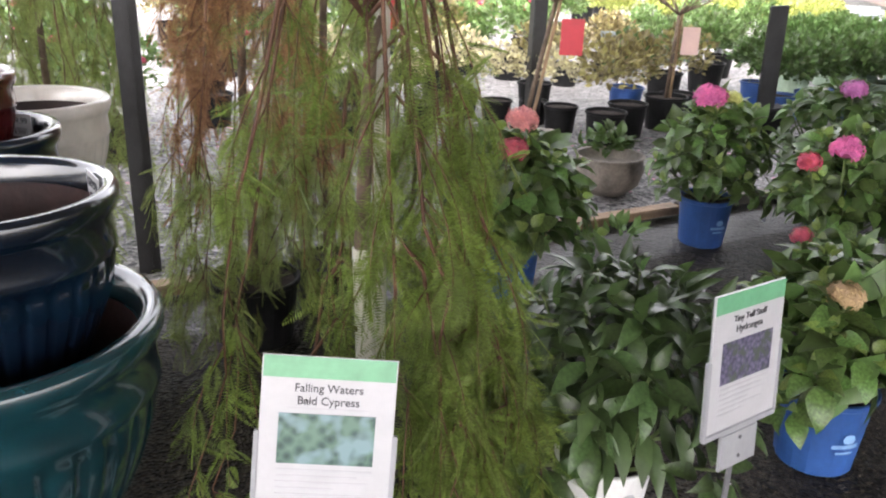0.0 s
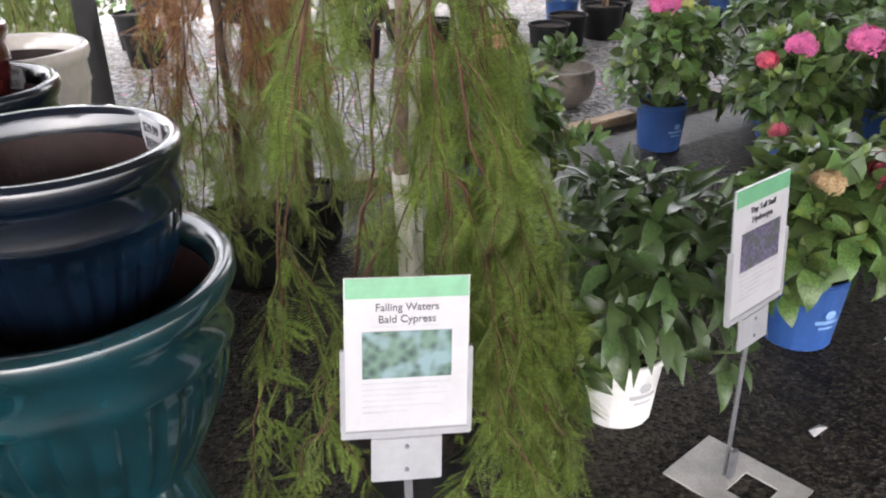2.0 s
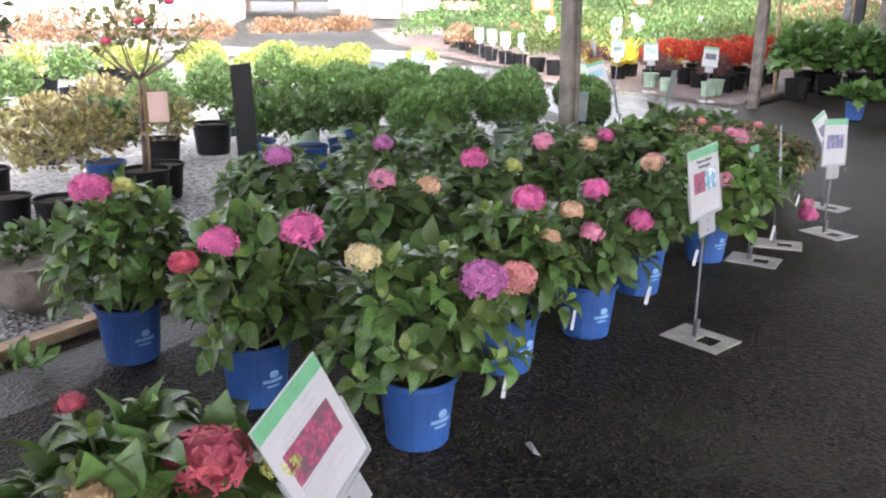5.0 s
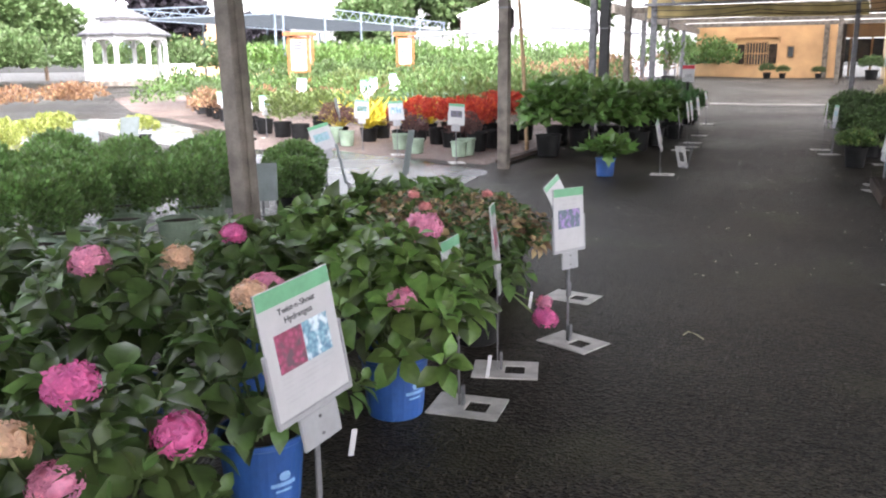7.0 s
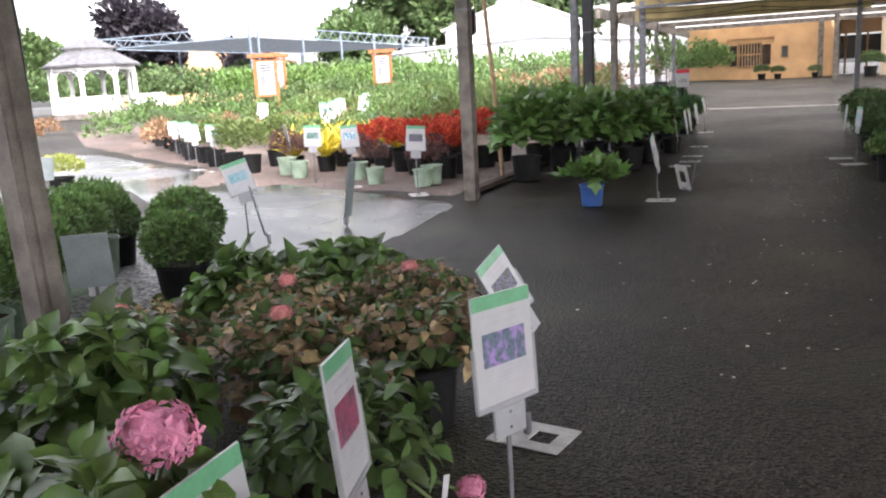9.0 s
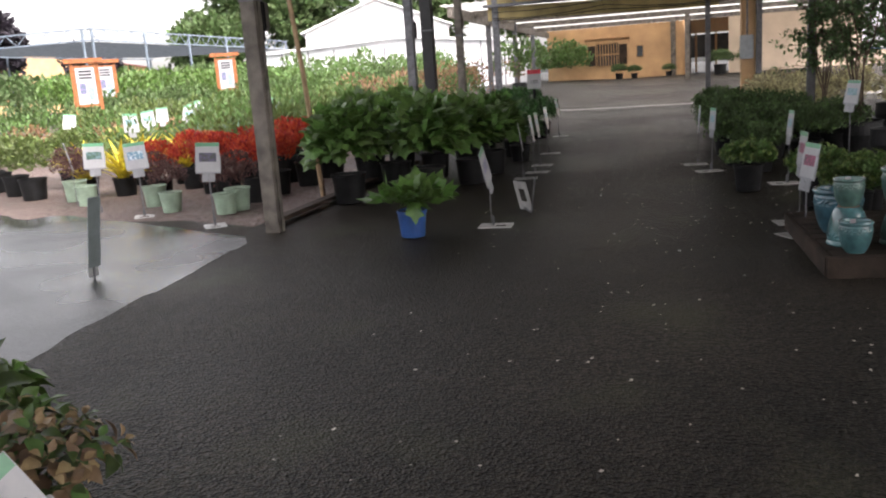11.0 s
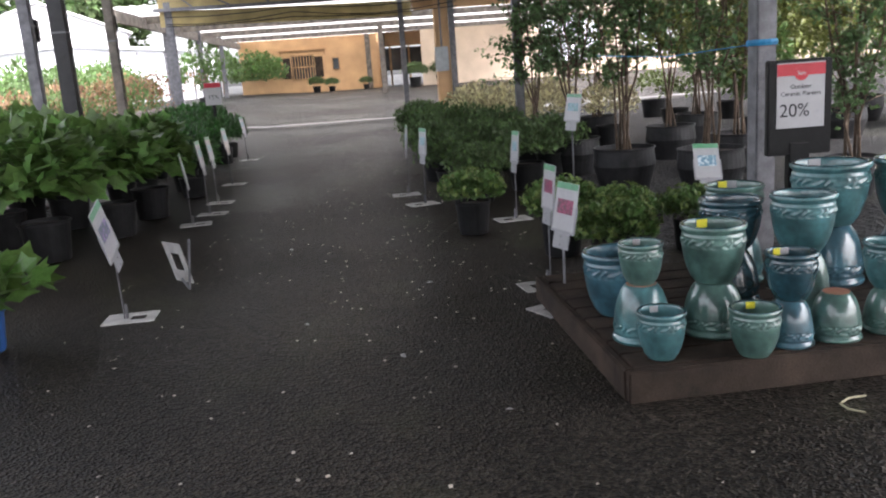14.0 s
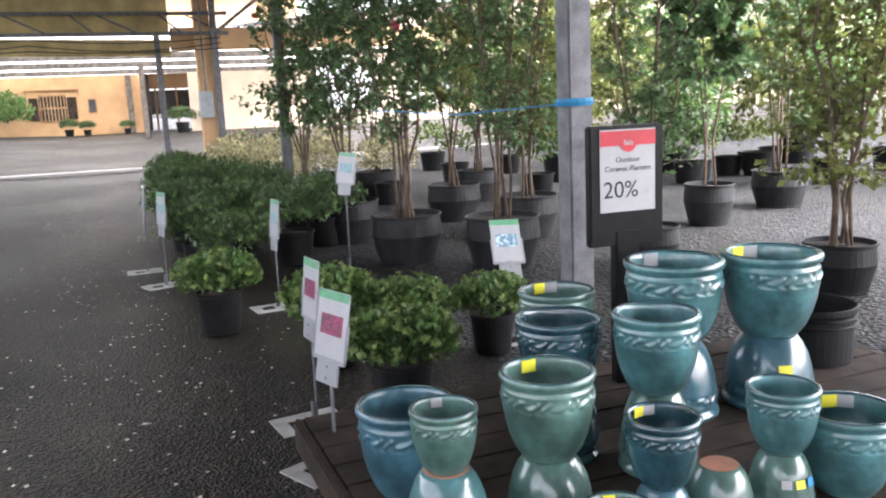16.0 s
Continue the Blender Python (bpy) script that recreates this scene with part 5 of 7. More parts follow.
for x, y, blooms in ((2.52, 3.62, ((2.45, 3.5, 0.7, 0.055, "pink"), (2.65, 3.5, 0.66, 0.05, "peach"))), (3.1, 3.85, ((3.0, 3.75, 0.7, 0.06, "magenta"), (3.2, 3.75, 0.65, 0.045, "lime"))), (3.7, 4.2, ((3.6, 4.1, 0.68, 0.06, "pink"), (3.85, 4.05, 0.66, 0.05, "peach"))),
                     (2.25, 4.2, ((2.2, 4.05, 0.72, 0.06, "violet"),)), (2.85, 4.5, ((2.8, 4.3, 0.7, 0.05, "violet"),)), (4.3, 4.45, ((4.2, 4.35, 0.64, 0.05, "magenta"),)), (3.45, 4.85, ())):
    hydrangea(x, y, blooms, 0.31, RNG.uniform(0.64, 0.72), 32, 0.115, turn=RNG.uniform(0, 60), label="leafy green hydrangea in a blue pot among others")
for x, y, material, top, size in ((4.95, 4.85, HYD_LIGHT, 0.6, 0.13), (5.55, 4.85, HYD_BROWN, 0.52, 0.075), (5.85, 5.3, HYD_BROWN, 0.5, 0.075), (6.05, 4.75, HYD_BROWN, 0.46, 0.075), (5.25, 5.4, HYD_BROWN, 0.5, 0.075), (5.95, 5.75, HYD_LIGHT, 0.5, 0.14), (6.5, 5.85, HYD_LIGHT, 0.44, 0.13), (6.45, 5.3, HYD_BROWN, 0.44, 0.075)):
    kind = {HYD_LIGHT: "bright green", HYD_BROWN: "reddish brown"}[material]
    hydrangea(x, y, ((x - 0.05, y - 0.08, top + 0.02, 0.035, "salmon"),) if material is HYD_BROWN and RNG.rand() > 0.4 else (), 0.28, top, 40 if material is HYD_BROWN else 22, size, material, pot=BLACKPOT, label=kind + " leaved hydrangea in a black pot", tag=False)


# ---- potted shrubs, built once and copied ----
def potted(name, foliage, material, pot, r, h, label, group, extra=None, at=None, foliage_label=""):
    ob = thing(name, at or pose(0, 0, 0), label, "plant", group)
    nursery_pot(ob, r, h, pot)
    part("foliage", foliage, material, ob, foliage_label)
    if extra:
        extra(ob)
    return ob


def plant_at(x, y, scale=1.0, turn=None):
    return PLACE[0] @ pose(x, y, rise(x, y) + 0.012, 0, 0, RNG.uniform(0, 360) if turn is None else turn) @ Matrix.Scale(scale, 4)


def row(proto, places, jitter=0.0):
    """Copies of a potted plant at the given places; the first place is the built one's."""
    for i, (x, y, sc) in enumerate(places):
        m = plant_at(x + RNG.normal(0, 1) * jitter, y + RNG.normal(0, 1) * jitter, sc)
        if i == 0:
            proto.matrix_basis = m
        else:
            c = copy_thing(proto, Matrix.Identity(4))
            c.matrix_basis = m


def grid(x0, y0, dx, dy, nx, ny, slant=0.0):
    return [(x0 + dx * i + slant * j, y0 + dy * j + 0.3 * dx * i, RNG.uniform(0.88, 1.12)) for j in range(ny) for i in range(nx)]


def spiky(n, length, material_z=0.2, spread_=0.9):
    d = sphere_dirs(n, 0.05)
    return spread(BLADE, np.tile([0, 0, material_z], (n, 1)) + RNG.normal(0, 0.02, (n, 3)) * [1, 1, 0], d * [spread_, spread_, 1] + [0, 0, 0.35], unit(np.cross(np.cross(d, [0, 0, 1.0]) + 1e-3, d)), length * RNG.uniform(0.6, 1.1, n), 1.6)


weed = tagged(part("weeds", joined([(v + np.array([*turned((x, y))[0], 0.004]), f) for x, y, k in ((1.12, 3.82, 24), (0.7, 3.66, 14), (0.2, 3.3, 20), (1.9, 4.3, 12), (-0.3, 3.1, 30), (-0.1, 3.25, 26), (0.95, 3.72, 10), (2.6, 4.75, 10)) for v, f in (bushy(k, 0.1, 0.06, 0.03, NARROW, 0.075, 4, 0.0, 0.8, 0.8, 1.4),)]), FRESH, None), "small green weeds along the timber edging", "weeds", kind="stuff")

# black pots of roses on the gravel behind the edging
rose = potted("potted_rose", bushy(260, 0.22, 0.22, 0.47, SMALL, 0.055, 7, -0.3, 0.8, 0.4, 1.2), VARIEG, BLACKPOT, 0.13, 0.22, "sparse pale-leaved rose bush in a black pot", "potted roses")
row(rose, [(0.66, 6.35, 0.9), (0.95, 6.43, 0.85), (1.12, 6.14, 0.95), (0.4, 6.6, 1.0), (0.1, 6.0, 1.0), (-0.6, 5.9, 1.1)])
rose2 = potted("potted_rose", bushy(420, 0.24, 0.26, 0.5, SMALL, 0.055, 8, -0.4, 0.7, 0.4, 1.2), leaf_mat("coppery_rose_leaf", (0.26, 0.22, 0.09), 0.45, 0.55), BLACKPOT, 0.14, 0.25, "rose bush with green and coppery leaves in a black pot", "potted roses")
row(rose2, [(1.38, 5.76, 1.0), (1.6, 6.1, 1.0), (1.0, 6.9, 1.0), (2.1, 6.6, 1.0), (0.2, 7.4, 1.1), (-1.6, 6.6, 1.1), (-1.0, 7.6, 1.1)])
redrose = potted("potted_rose", bushy(480, 0.32, 0.3, 0.5, SMALL, 0.06, 9, -0.4, 0.6, 0.4, 1.2), FRESH, BLACKPOT, 0.15, 0.24, "green rose bush with red blossoms in a black pot", "potted red roses",
                 lambda ob: [flower_head(ob, (0.28 * math.cos(k * 2.1), 0.28 * math.sin(k * 2.1), 0.62 + 0.05 * (k % 3)), 0.032, ("rose", "crimson")[k % 2], 14) for k in range(6)])
row(redrose, [(-1.7, 5.0, 1.0), (-2.5, 4.6, 1.1), (-2.2, 5.6, 1.1), (-3.2, 5.4, 1.1), (-1.4, 6.0, 1.0), (-2.8, 6.6, 1.1), (-3.9, 6.4, 1.2), (-0.5, 7.0, 1.0), (-0.1, 8.2, 1.1), (-1.9, 8.2, 1.2), (-3.4, 8.0, 1.2), (0.9, 8.6, 1.1), (-1.0, 9.6, 1.2)])
bowl = thing("stone_bowl", pose(1.2, 4.62, 0.015), "rounded weathered stoneware bowl with sprouting hydrangea leaves", "planter")
part("bowl", lathe([(0.1, 0), (0.17, 0.06), (0.195, 0.14), (0.185, 0.2), (0.195, 0.22), (0.175, 0.22), (0.165, 0.17), (0, 0.17)], 32), STONE, bowl, smooth=True)
part("foliage", bushy(80, 0.16, 0.12, 0.25, OVATE, 0.08, 5, -0.1, 0.7), HYD_JOIN, bowl)
block = thing("stone_block", pose(0.92, 5.3, 0.015, 0, 0, 20), "squat grey stoneware foot standing on the gravel", "block")
part("stone", lathe([(0.13, 0), (0.135, 0.02), (0.105, 0.17), (0.09, 0.19), (0, 0.19)], 20), STONE, block)


def tree_rose(x, y, top, lean, label, crown, n, tagcard):
    """A small standard: one straight stem, a spray of branches, a loose round head."""
    ob = thing("standard_rose", pose(x, y, 0.012), label, "tree", "standard roses")
    nursery_pot(ob, 0.16, 0.26, BLACKPOT)
    t = Vector((lean, lean * 0.3, top))
    part("trunk", tube([(0, 0, 0.2), (lean * 0.5, lean * 0.15, top * 0.6), tuple(t)], [0.016, 0.014, 0.012], 8), BARKWOOD, ob, smooth=True)
    br = []
    for k in range(11):
        a, r = k * 2.4, 0.3 + 0.1 * (k % 3)
        br.append(tube([tuple(t), (t.x + r * 0.4 * math.cos(a), t.y + r * 0.4 * math.sin(a), top + 0.1), (t.x + r * math.cos(a), t.y + r * math.sin(a), top + 0.3 + 0.06 * (k % 4))], [0.008, 0.006, 0.003], 5))
    part("branches", joined(br), BARKWOOD, ob)
    v, f = bushy(n, 0.42, 0.28, top + 0.3, SMALL, 0.06, 9, -0.6, 0.9, 0.2, 1.2)
    part("foliage", (v + np.array([t.x, t.y, 0]), f), crown, ob)
    part("stake", tube([(0.03, 0.02, 0.1), (0.03 + lean, 0.02, top + 0.05)], [0.011, 0.01], 6), STICK, ob)
    part("tag_card", box(t.x + 0.03, -0.05, top - 0.28, t.x + 0.16, -0.045, top - 0.08, 0.002), tagcard, ob, "hanging cardboard tag")
    for k in range(3):
        flower_head(ob, (t.x - 0.2 + 0.2 * k, t.y - 0.2, top + 0.25 + 0.12 * k), 0.04, "rose", 18)
    return ob


tree_rose(0.72, 4.95, 1.0, 0.16, "standard rose with dark leaves and a red tag", leaf_mat("dull_rose_leaf", (0.09, 0.11, 0.05), 0.5, 0.5), 420, REDCARD)
tree_rose(1.95, 6.4, 0.85, 0.02, "standard rose with thin olive leaves and a pale tag", leaf_mat("olive_rose_leaf", (0.2, 0.2, 0.07), 0.5, 0.5), 300, mat("pale_pink_card", (0.6, 0.42, 0.38), 0.6, 0.05))
tree_rose(-0.3, 5.6, 1.05, 0.1, "standard rose with red blossoms on the gravel", leaf_mat("dull_rose_leaf", (0.09, 0.11, 0.05), 0.5, 0.5), 380, REDCARD)
dp = thing("short_post", pose(0.93, 6.32, 0, 0, 0, 15), "black painted post with a square plate", "post")
part("shaft", box(-0.05, -0.05, 0, 0.05, 0.05, 2.4, 0.005), DARKPOST, dp)
part("plate", box(-0.12, -0.06, 0.95, 0.12, -0.052, 1.3, 0.004), SLATE, dp)
plank = thing("dark_board", pose(2.58, 6.05, 0, 3, -4, 20), "upright slate-dark board stuck in the gravel", "board")
part("board", box(-0.075, -0.012, 0, 0.075, 0.012, 0.98, 0.004), DARKPOST, plank)
part("foot_block", box(-0.1, -0.04, 0, 0.2, 0.1, 0.26, 0.01), BLACKPOT, plank)


def slab(x, y, z, w, h, yaw, lean=-12.0, label="grey-green back of a plant sign"):
    ob = thing("sign_back", pose(x, y, rise(x, y), 0, 0, yaw), label, "sign", "plant signs seen from behind")
    part("panel", box(-w / 2, -0.004, z, w / 2, 0.004, z + h, 0.002, Matrix.Rotation(radians(lean), 4, "X")), SLATE, ob)
    part("stake", beam((0, 0.0, 0), (0, 0.02, z + 0.02), 0.016, 0.006), GALV, ob)
    part("clip", box(-0.04, -0.008, z - 0.07, 0.04, 0.004, z + 0.01, 0.002), PAPER, ob)
    return ob


for q in ((5.52, 6.45, 0.4, 0.2, 0.26, 150), (8.45, 8.55, 0.1, 0.1, 0.5, 190), (7.4, 8.1, 0.15, 0.1, 0.4, 68), (4.6, 10.2, 0.35, 0.3, 0.26, 160), (5.3, 10.5, 0.35, 0.25, 0.3, 195), (6.7, 13.2, 0.3, 0.3, 0.3, 160), (7.4, 13.6, 0.3, 0.3, 0.3, 190), (3.3, 9.5, 0.3, 0.3, 0.3, 170), (1.9, 8.0, 0.3, 0.4, 0.3, 170), (2.5, 8.4, 0.3, 0.25, 0.3, 170)):
    slab(*q)

# green shrubs on the gravel bed
fern = potted("leafy_shrub", bushy(1300, 0.3, 0.27, 0.47, SMALL, 0.052, 16, -0.5, 0.75, 0.5, 1.0, 0.5), leaf_mat("light_shrub_leaf", (0.15, 0.235, 0.075), 0.45, 0.45), BLACKPOT, 0.16, 0.26, "fresh green leafy shrub in a black pot", "leafy shrubs")
row(fern, [(2.2, 7.6, 1.0), (2.9, 8.2, 1.1), (0.5, 8.9, 1.0), (3.3, 9.2, 0.95), (1.2, 9.8, 1.1), (2.6, 10.4, 0.9), (4.1, 10.6, 1.1), (3.6, 11.8, 0.9), (2.0, 12.0, 1.1), (-1.6, 11.4, 1.2), (-2.6, 12.6, 1.2), (-5.2, 9.0, 1.3)], 0.06)
coppery = potted("leafy_shrub", bushy(900, 0.32, 0.24, 0.44, SMALL, 0.055, 14, -0.4, 0.8, 0.5, 1.0, 0.55), leaf_mat("coppery_shrub_leaf", (0.27, 0.22, 0.1), 0.5, 0.55), BLACKPOT, 0.15, 0.25, "loose shrub with coppery new leaves in a black pot", "leafy shrubs")
row(coppery, [(1.4, 8.2, 0.9), (2.0, 9.0, 1.0), (-0.4, 10.2, 1.1), (0.6, 11.2, 1.1), (-3.0, 10.2, 1.2), (-4.4, 11.4, 1.2)], 0.06)
wispy = potted("leafy_shrub", bushy(1100, 0.28, 0.34, 0.5, NARROW, 0.06, 16, -0.5, 0.8, 0.7, 1.0, 0.5), LIME, BLACKPOT, 0.16, 0.26, "wispy yellow-green shrub in a black pot", "leafy shrubs")
row(wispy, [(5.2, 11.6, 0.9), (2.9, 12.6, 1.0), (1.3, 13.0, 1.0)], 0.06)
bluep = potted("leafy_shrub", bushy(900, 0.26, 0.24, 0.44, SMALL, 0.06, 14, -0.4, 0.75, 0.5, 1.1, 0.5), HYD_JOIN, BLUEPOT, 0.14, 0.24, "green shrub in a blue pot on the gravel", "shrubs in blue pots")
row(bluep, [(2.95, 6.75, 1.0), (3.3, 6.95, 1.0), (3.65, 7.1, 1.0), (3.0, 7.4, 1.0), (3.95, 7.5, 1.0), (1.75, 6.9, 1.0)])
boxw = potted("boxwood", bushy(2600, 0.29, 0.24, 0.46, SMALL, 0.036, 22, -0.6, 0.45, 0.9, 1.1, 0.4), BOX, GREENPOT, 0.15, 0.27, "bushy boxwood in a pale green pot", "boxwoods in the gravel bed")
row(boxw, [(5.08, 6.74, 1.0), (4.8, 7.05, 1.0), (4.45, 6.85, 1.0), (4.1, 6.6, 1.0), (5.35, 7.15, 1.0), (5.0, 7.5, 1.05), (4.5, 7.5, 1.05), (4.05, 7.3, 1.05), (5.6, 7.6, 1.0), (5.2, 8.0, 1.0), (4.7, 8.1, 1.0), (4.2, 8.1, 1.1), (3.7, 8.3, 1.1), (5.9, 8.0, 1.0), (5.5, 8.5, 1.0), (4.9, 8.7, 1.1), (4.3, 8.8, 1.1), (6.2, 8.5, 1.0)], 0.03)
ball = potted("boxwood", bushy(2600, 0.25, 0.2, 0.38, SMALL, 0.034, 5, -0.8, 0.25, 0.4, 1.2, 0.12), BOX, BLACKPOT, 0.17, 0.25, "clipped round boxwood in a black pot", "clipped boxwoods")
row(ball, [(6.5, 7.62, 1.1), (6.3, 7.25, 0.95), (6.75, 8.1, 1.0), (6.45, 8.7, 0.9)])
lowgreen = potted("low_shrub", bushy(900, 0.34, 0.18, 0.36, SMALL, 0.05, 9, -0.3, 0.6, 0.6, 1.2), LIME, BLACKPOT, 0.17, 0.24, "low yellow-green shrub in a black pot", "low yellow-green shrubs")
row(lowgreen, [(7.85, 14.4, 1.0), (6.2, 13.4, 1.1), (5.4, 13.0, 1.1), (4.6, 13.2, 1.1), (3.8, 13.0, 1.1), (5.9, 14.4, 1.1), (4.9, 14.5, 1.1), (3.9, 14.4, 1.2), (2.8, 13.8, 1.2), (6.8, 15.4, 1.1), (5.6, 15.6, 1.2), (4.3, 15.8, 1.2), (2.6, 15.2, 1.2)], 0.08)
rusty = potted("rusty_shrub", bushy(900, 0.5, 0.38, 0.6, SMALL, 0.06, 10, -0.3, 0.6, 0.6, 1.0), RUST, BLACKPOT, 0.2, 0.28, "wispy rust-coloured shrub in a black pot", "rusty shrubs")
row(rusty, [(1.8, 14.0, 1.2), (0.6, 13.4, 1.2), (-0.6, 13.8, 1.2), (3.4, 17.0, 1.3), (2.0, 16.6, 1.3), (0.4, 15.6, 1.3), (-1.6, 15.4, 1.3), (4.8, 18.0, 1.2), (-3.4, 14.2, 1.3)], 0.1)
plant_sign(7.55, 8.7, -30, 0.42, "teal", (), lean=18, roll=-16)

PLACE[0] = Matrix.Identity(4)

# ---- the bed beyond the lane ----
barb = potted("red_barberry", bushy(1500, 0.27, 0.27, 0.5, SMALL, 0.042, 12, -0.4, 0.5, 1.1, 0.9), RED, BLACKPOT, 0.16, 0.28, "bright red barberry shrub in a black pot", "red barberries")
row(barb, [(11.75, 10.42, 1.0), (12.35, 10.45, 1.0), (13.05, 10.62, 1.1), (12.0, 11.0, 1.0), (12.65, 11.05, 1.0), (13.3, 11.2, 1.1), (12.3, 11.6, 1.0), (13.0, 11.75, 1.0), (11.7, 11.8, 0.95), (13.75, 10.9, 1.1), (13.6, 11.9, 1.0), (12.6, 12.3, 1.0)], 0.05)
purple = potted("purple_barberry", bushy(900, 0.24, 0.2, 0.42, SMALL, 0.035, 9, -0.4, 0.6, 0.9, 0.9), PURPLE, GREENPOT, 0.13, 0.24, "small purple-brown shrub in a green pot", "purple shrubs")
row(purple, [(11.25, 10.12, 1.0), (10.95, 10.05, 0.9), (11.3, 11.5, 1.0), (11.2, 12.6, 1.0), (11.45, 13.2, 1.1), (11.05, 10.9, 0.9)], 0.03)
yucca = potted("golden_yucca", spiky(70, 0.55, 0.22), GOLD, BLACKPOT, 0.15, 0.24, "spiky golden yucca in a black pot", "golden yuccas")
row(yucca, [(12.0, 12.9, 1.0), (12.5, 13.1, 1.0), (13.0, 13.0, 1.0), (13.4, 12.7, 1.0), (11.8, 13.4, 1.0), (12.8, 13.7, 1.0)], 0.05)
iris = potted("blue_green_iris", spiky(60, 0.62, 0.22, 0.5), BLUEGREEN, BLACKPOT, 0.15, 0.24, "upright blue-green iris in a black pot", "irises")
row(iris, [(13.9, 12.7, 1.0), (14.3, 12.3, 1.0), (13.6, 13.4, 1.0), (14.5, 12.9, 1.0), (14.9, 12.6, 1.0)], 0.05)
privet = potted("light_shrub", bushy(800, 0.28, 0.3, 0.5, SMALL, 0.05, 9, -0.5, 0.5, 0.7, 1.2), BOX_YELLOW, BLACKPOT, 0.16, 0.26, "light green leafy shrub in a black pot", "light green shrubs")
row(privet, [(11.5, 14.2, 1.1), (11.75, 15.0, 1.1), (12.3, 14.6, 1.1), (12.1, 15.9, 1.1), (12.5, 16.8, 1.0), (13.2, 15.6, 1.1)], 0.05)
conif = potted("upright_shrub", bushy(900, 0.22, 0.36, 0.55, SMALL, 0.045, 7, -0.7, 0.4, 0.9, 0.8), DARKGREEN, GREYPOT, 0.16, 0.28, "dark upright evergreen in a grey pot", "dark upright evergreens")
row(conif, [(12.9, 17.8, 1.0), (13.2, 18.6, 1.0), (13.5, 19.4, 1.0), (13.9, 20.2, 1.0), (12.6, 17.1, 1.0), (14.2, 21.0, 1.0), (14.6, 21.8, 1.0), (15.0, 22.8, 1.0)], 0.05)
for q, yaw, ph in (((10.5, 9.68), -38, "violet"), ((10.79, 11.05), -40, "blue"), ((10.85, 11.85), -34, "cypress"), ((11.1, 12.65), 60, "dark"), ((11.5, 15.1), -10, "teal"), ((11.6, 15.8), -10, "teal"), ((12.4, 17.3), -20, "teal"), ((12.7, 18.2), -20, "teal")):
    plant_sign(*q, yaw, 0.5, ph, (), lean=10, roll=RNG.uniform(-5, 5))
for k in range(9):
    plant_sign(13.2 + 1.1 * (k % 5) + 0.3 * k, 14.2 + 1.0 * (k % 3) + 0.35 * k, -35 + RNG.uniform(-25, 25), 0.75, "teal", (), lean=14, roll=RNG.uniform(-10, 10), plate=False)


MY2FAR = leaf_mat("pale_yellow_green_leaf", (0.25, 0.27, 0.11), 0.5, 0.4)


def field(name, places, n, rx, rz, zc, size, material, label, template=SMALL):
    """A wide planting of one colour seen from afar: many clumps in one mesh."""
    pieces = []
    for x, y in places:
        v, f = bushy(n, rx * RNG.uniform(0.8, 1.2), rz * RNG.uniform(0.8, 1.2), zc, template, size, 7, -0.2, 0.6, 0.7, 1.0)
        pieces.append((v + np.array([x, y, rise(x, y)]), f))
    me = joined(pieces)
    return tagged(part(name, me, material, None), label, "plants", kind="stuff")


def strip(x0, y0, x1, y1, n, wob):
    return [(x0 + (x1 - x0) * i / n + RNG.normal(0, wob), y0 + (y1 - y0) * i / n + RNG.normal(0, wob)) for i in range(n + 1)]


field("perennials", strip(14, 16, 20, 13.5, 14, 0.5), 320, 0.5, 0.35, 0.3, 0.09, BOX_YELLOW, "bed of mixed yellow-green perennials")
field("perennials", strip(13.5, 20, 24, 18.5, 20, 0.7), 320, 0.6, 0.4, 0.35, 0.1, RUST, "bed of orange and rust coloured perennials")
field("perennials", strip(15, 18, 22, 16, 16, 0.6), 320, 0.55, 0.35, 0.3, 0.1, LIME, "bed of golden yellow perennials")
field("perennials", strip(14.5, 22.5, 27, 21, 22, 0.8), 320, 0.7, 0.5, 0.4, 0.11, FRESH, "bed of fresh green perennials")
field("perennials", strip(16, 25.5, 30, 23.5, 22, 0.8), 320, 0.8, 0.6, 0.5, 0.12, HYD_JOIN, "bed of tall green perennials")
field("perennials", strip(15.5, 16.8, 21, 14.2, 14, 0.5), 320, 0.6, 0.55, 0.45, 0.1, FRESH, "bed of waist-high green perennials")
field("perennials", strip(17, 20.5, 25, 17.2, 18, 0.6), 320, 0.65, 0.6, 0.5, 0.11, BOX_YELLOW, "bed of waist-high yellow-green perennials")
field("perennials", strip(19, 24.5, 30, 20.5, 22, 0.7), 320, 0.75, 0.75, 0.6, 0.13, TREEFAR, "bed of tall deep green perennials")
field("shrubs", strip(25.5, 3.2, 36, -5, 22, 1.1), 420, 1.1, 1.5, 1.3, 0.16, MY2FAR, "leafy yellow-green trees at the back of the yard")
field("shrubs", strip(28, 3, 30, -14, 14, 1.5), 420, 1.3, 1.9, 1.6, 0.2, FRESH, "tall green trees at the back of the yard")
field("shrubs", strip(33, 30, 52, 22, 18, 1.2), 380, 1.2, 1.2, 0.9, 0.22, FRESH, "green shrubs along the greenhouse")
field("shrubs", strip(14, 48, 44, 49, 24, 1.6), 420, 1.9, 1.5, 1.1, 0.34, TREEFAR, "tall dark hedge behind the shade frame")
field("shrubs", strip(-12, 30, 4, 44, 14, 1.6), 420, 1.6, 1.6, 1.1, 0.32, TREEFAR, "tall dark hedge beyond the gravel bed")
field("perennials", strip(8, 24, 13.5, 25.5, 12, 0.5), 320, 0.5, 0.4, 0.4, 0.09, RUST, "bed of blossoming perennials by the gazebo")
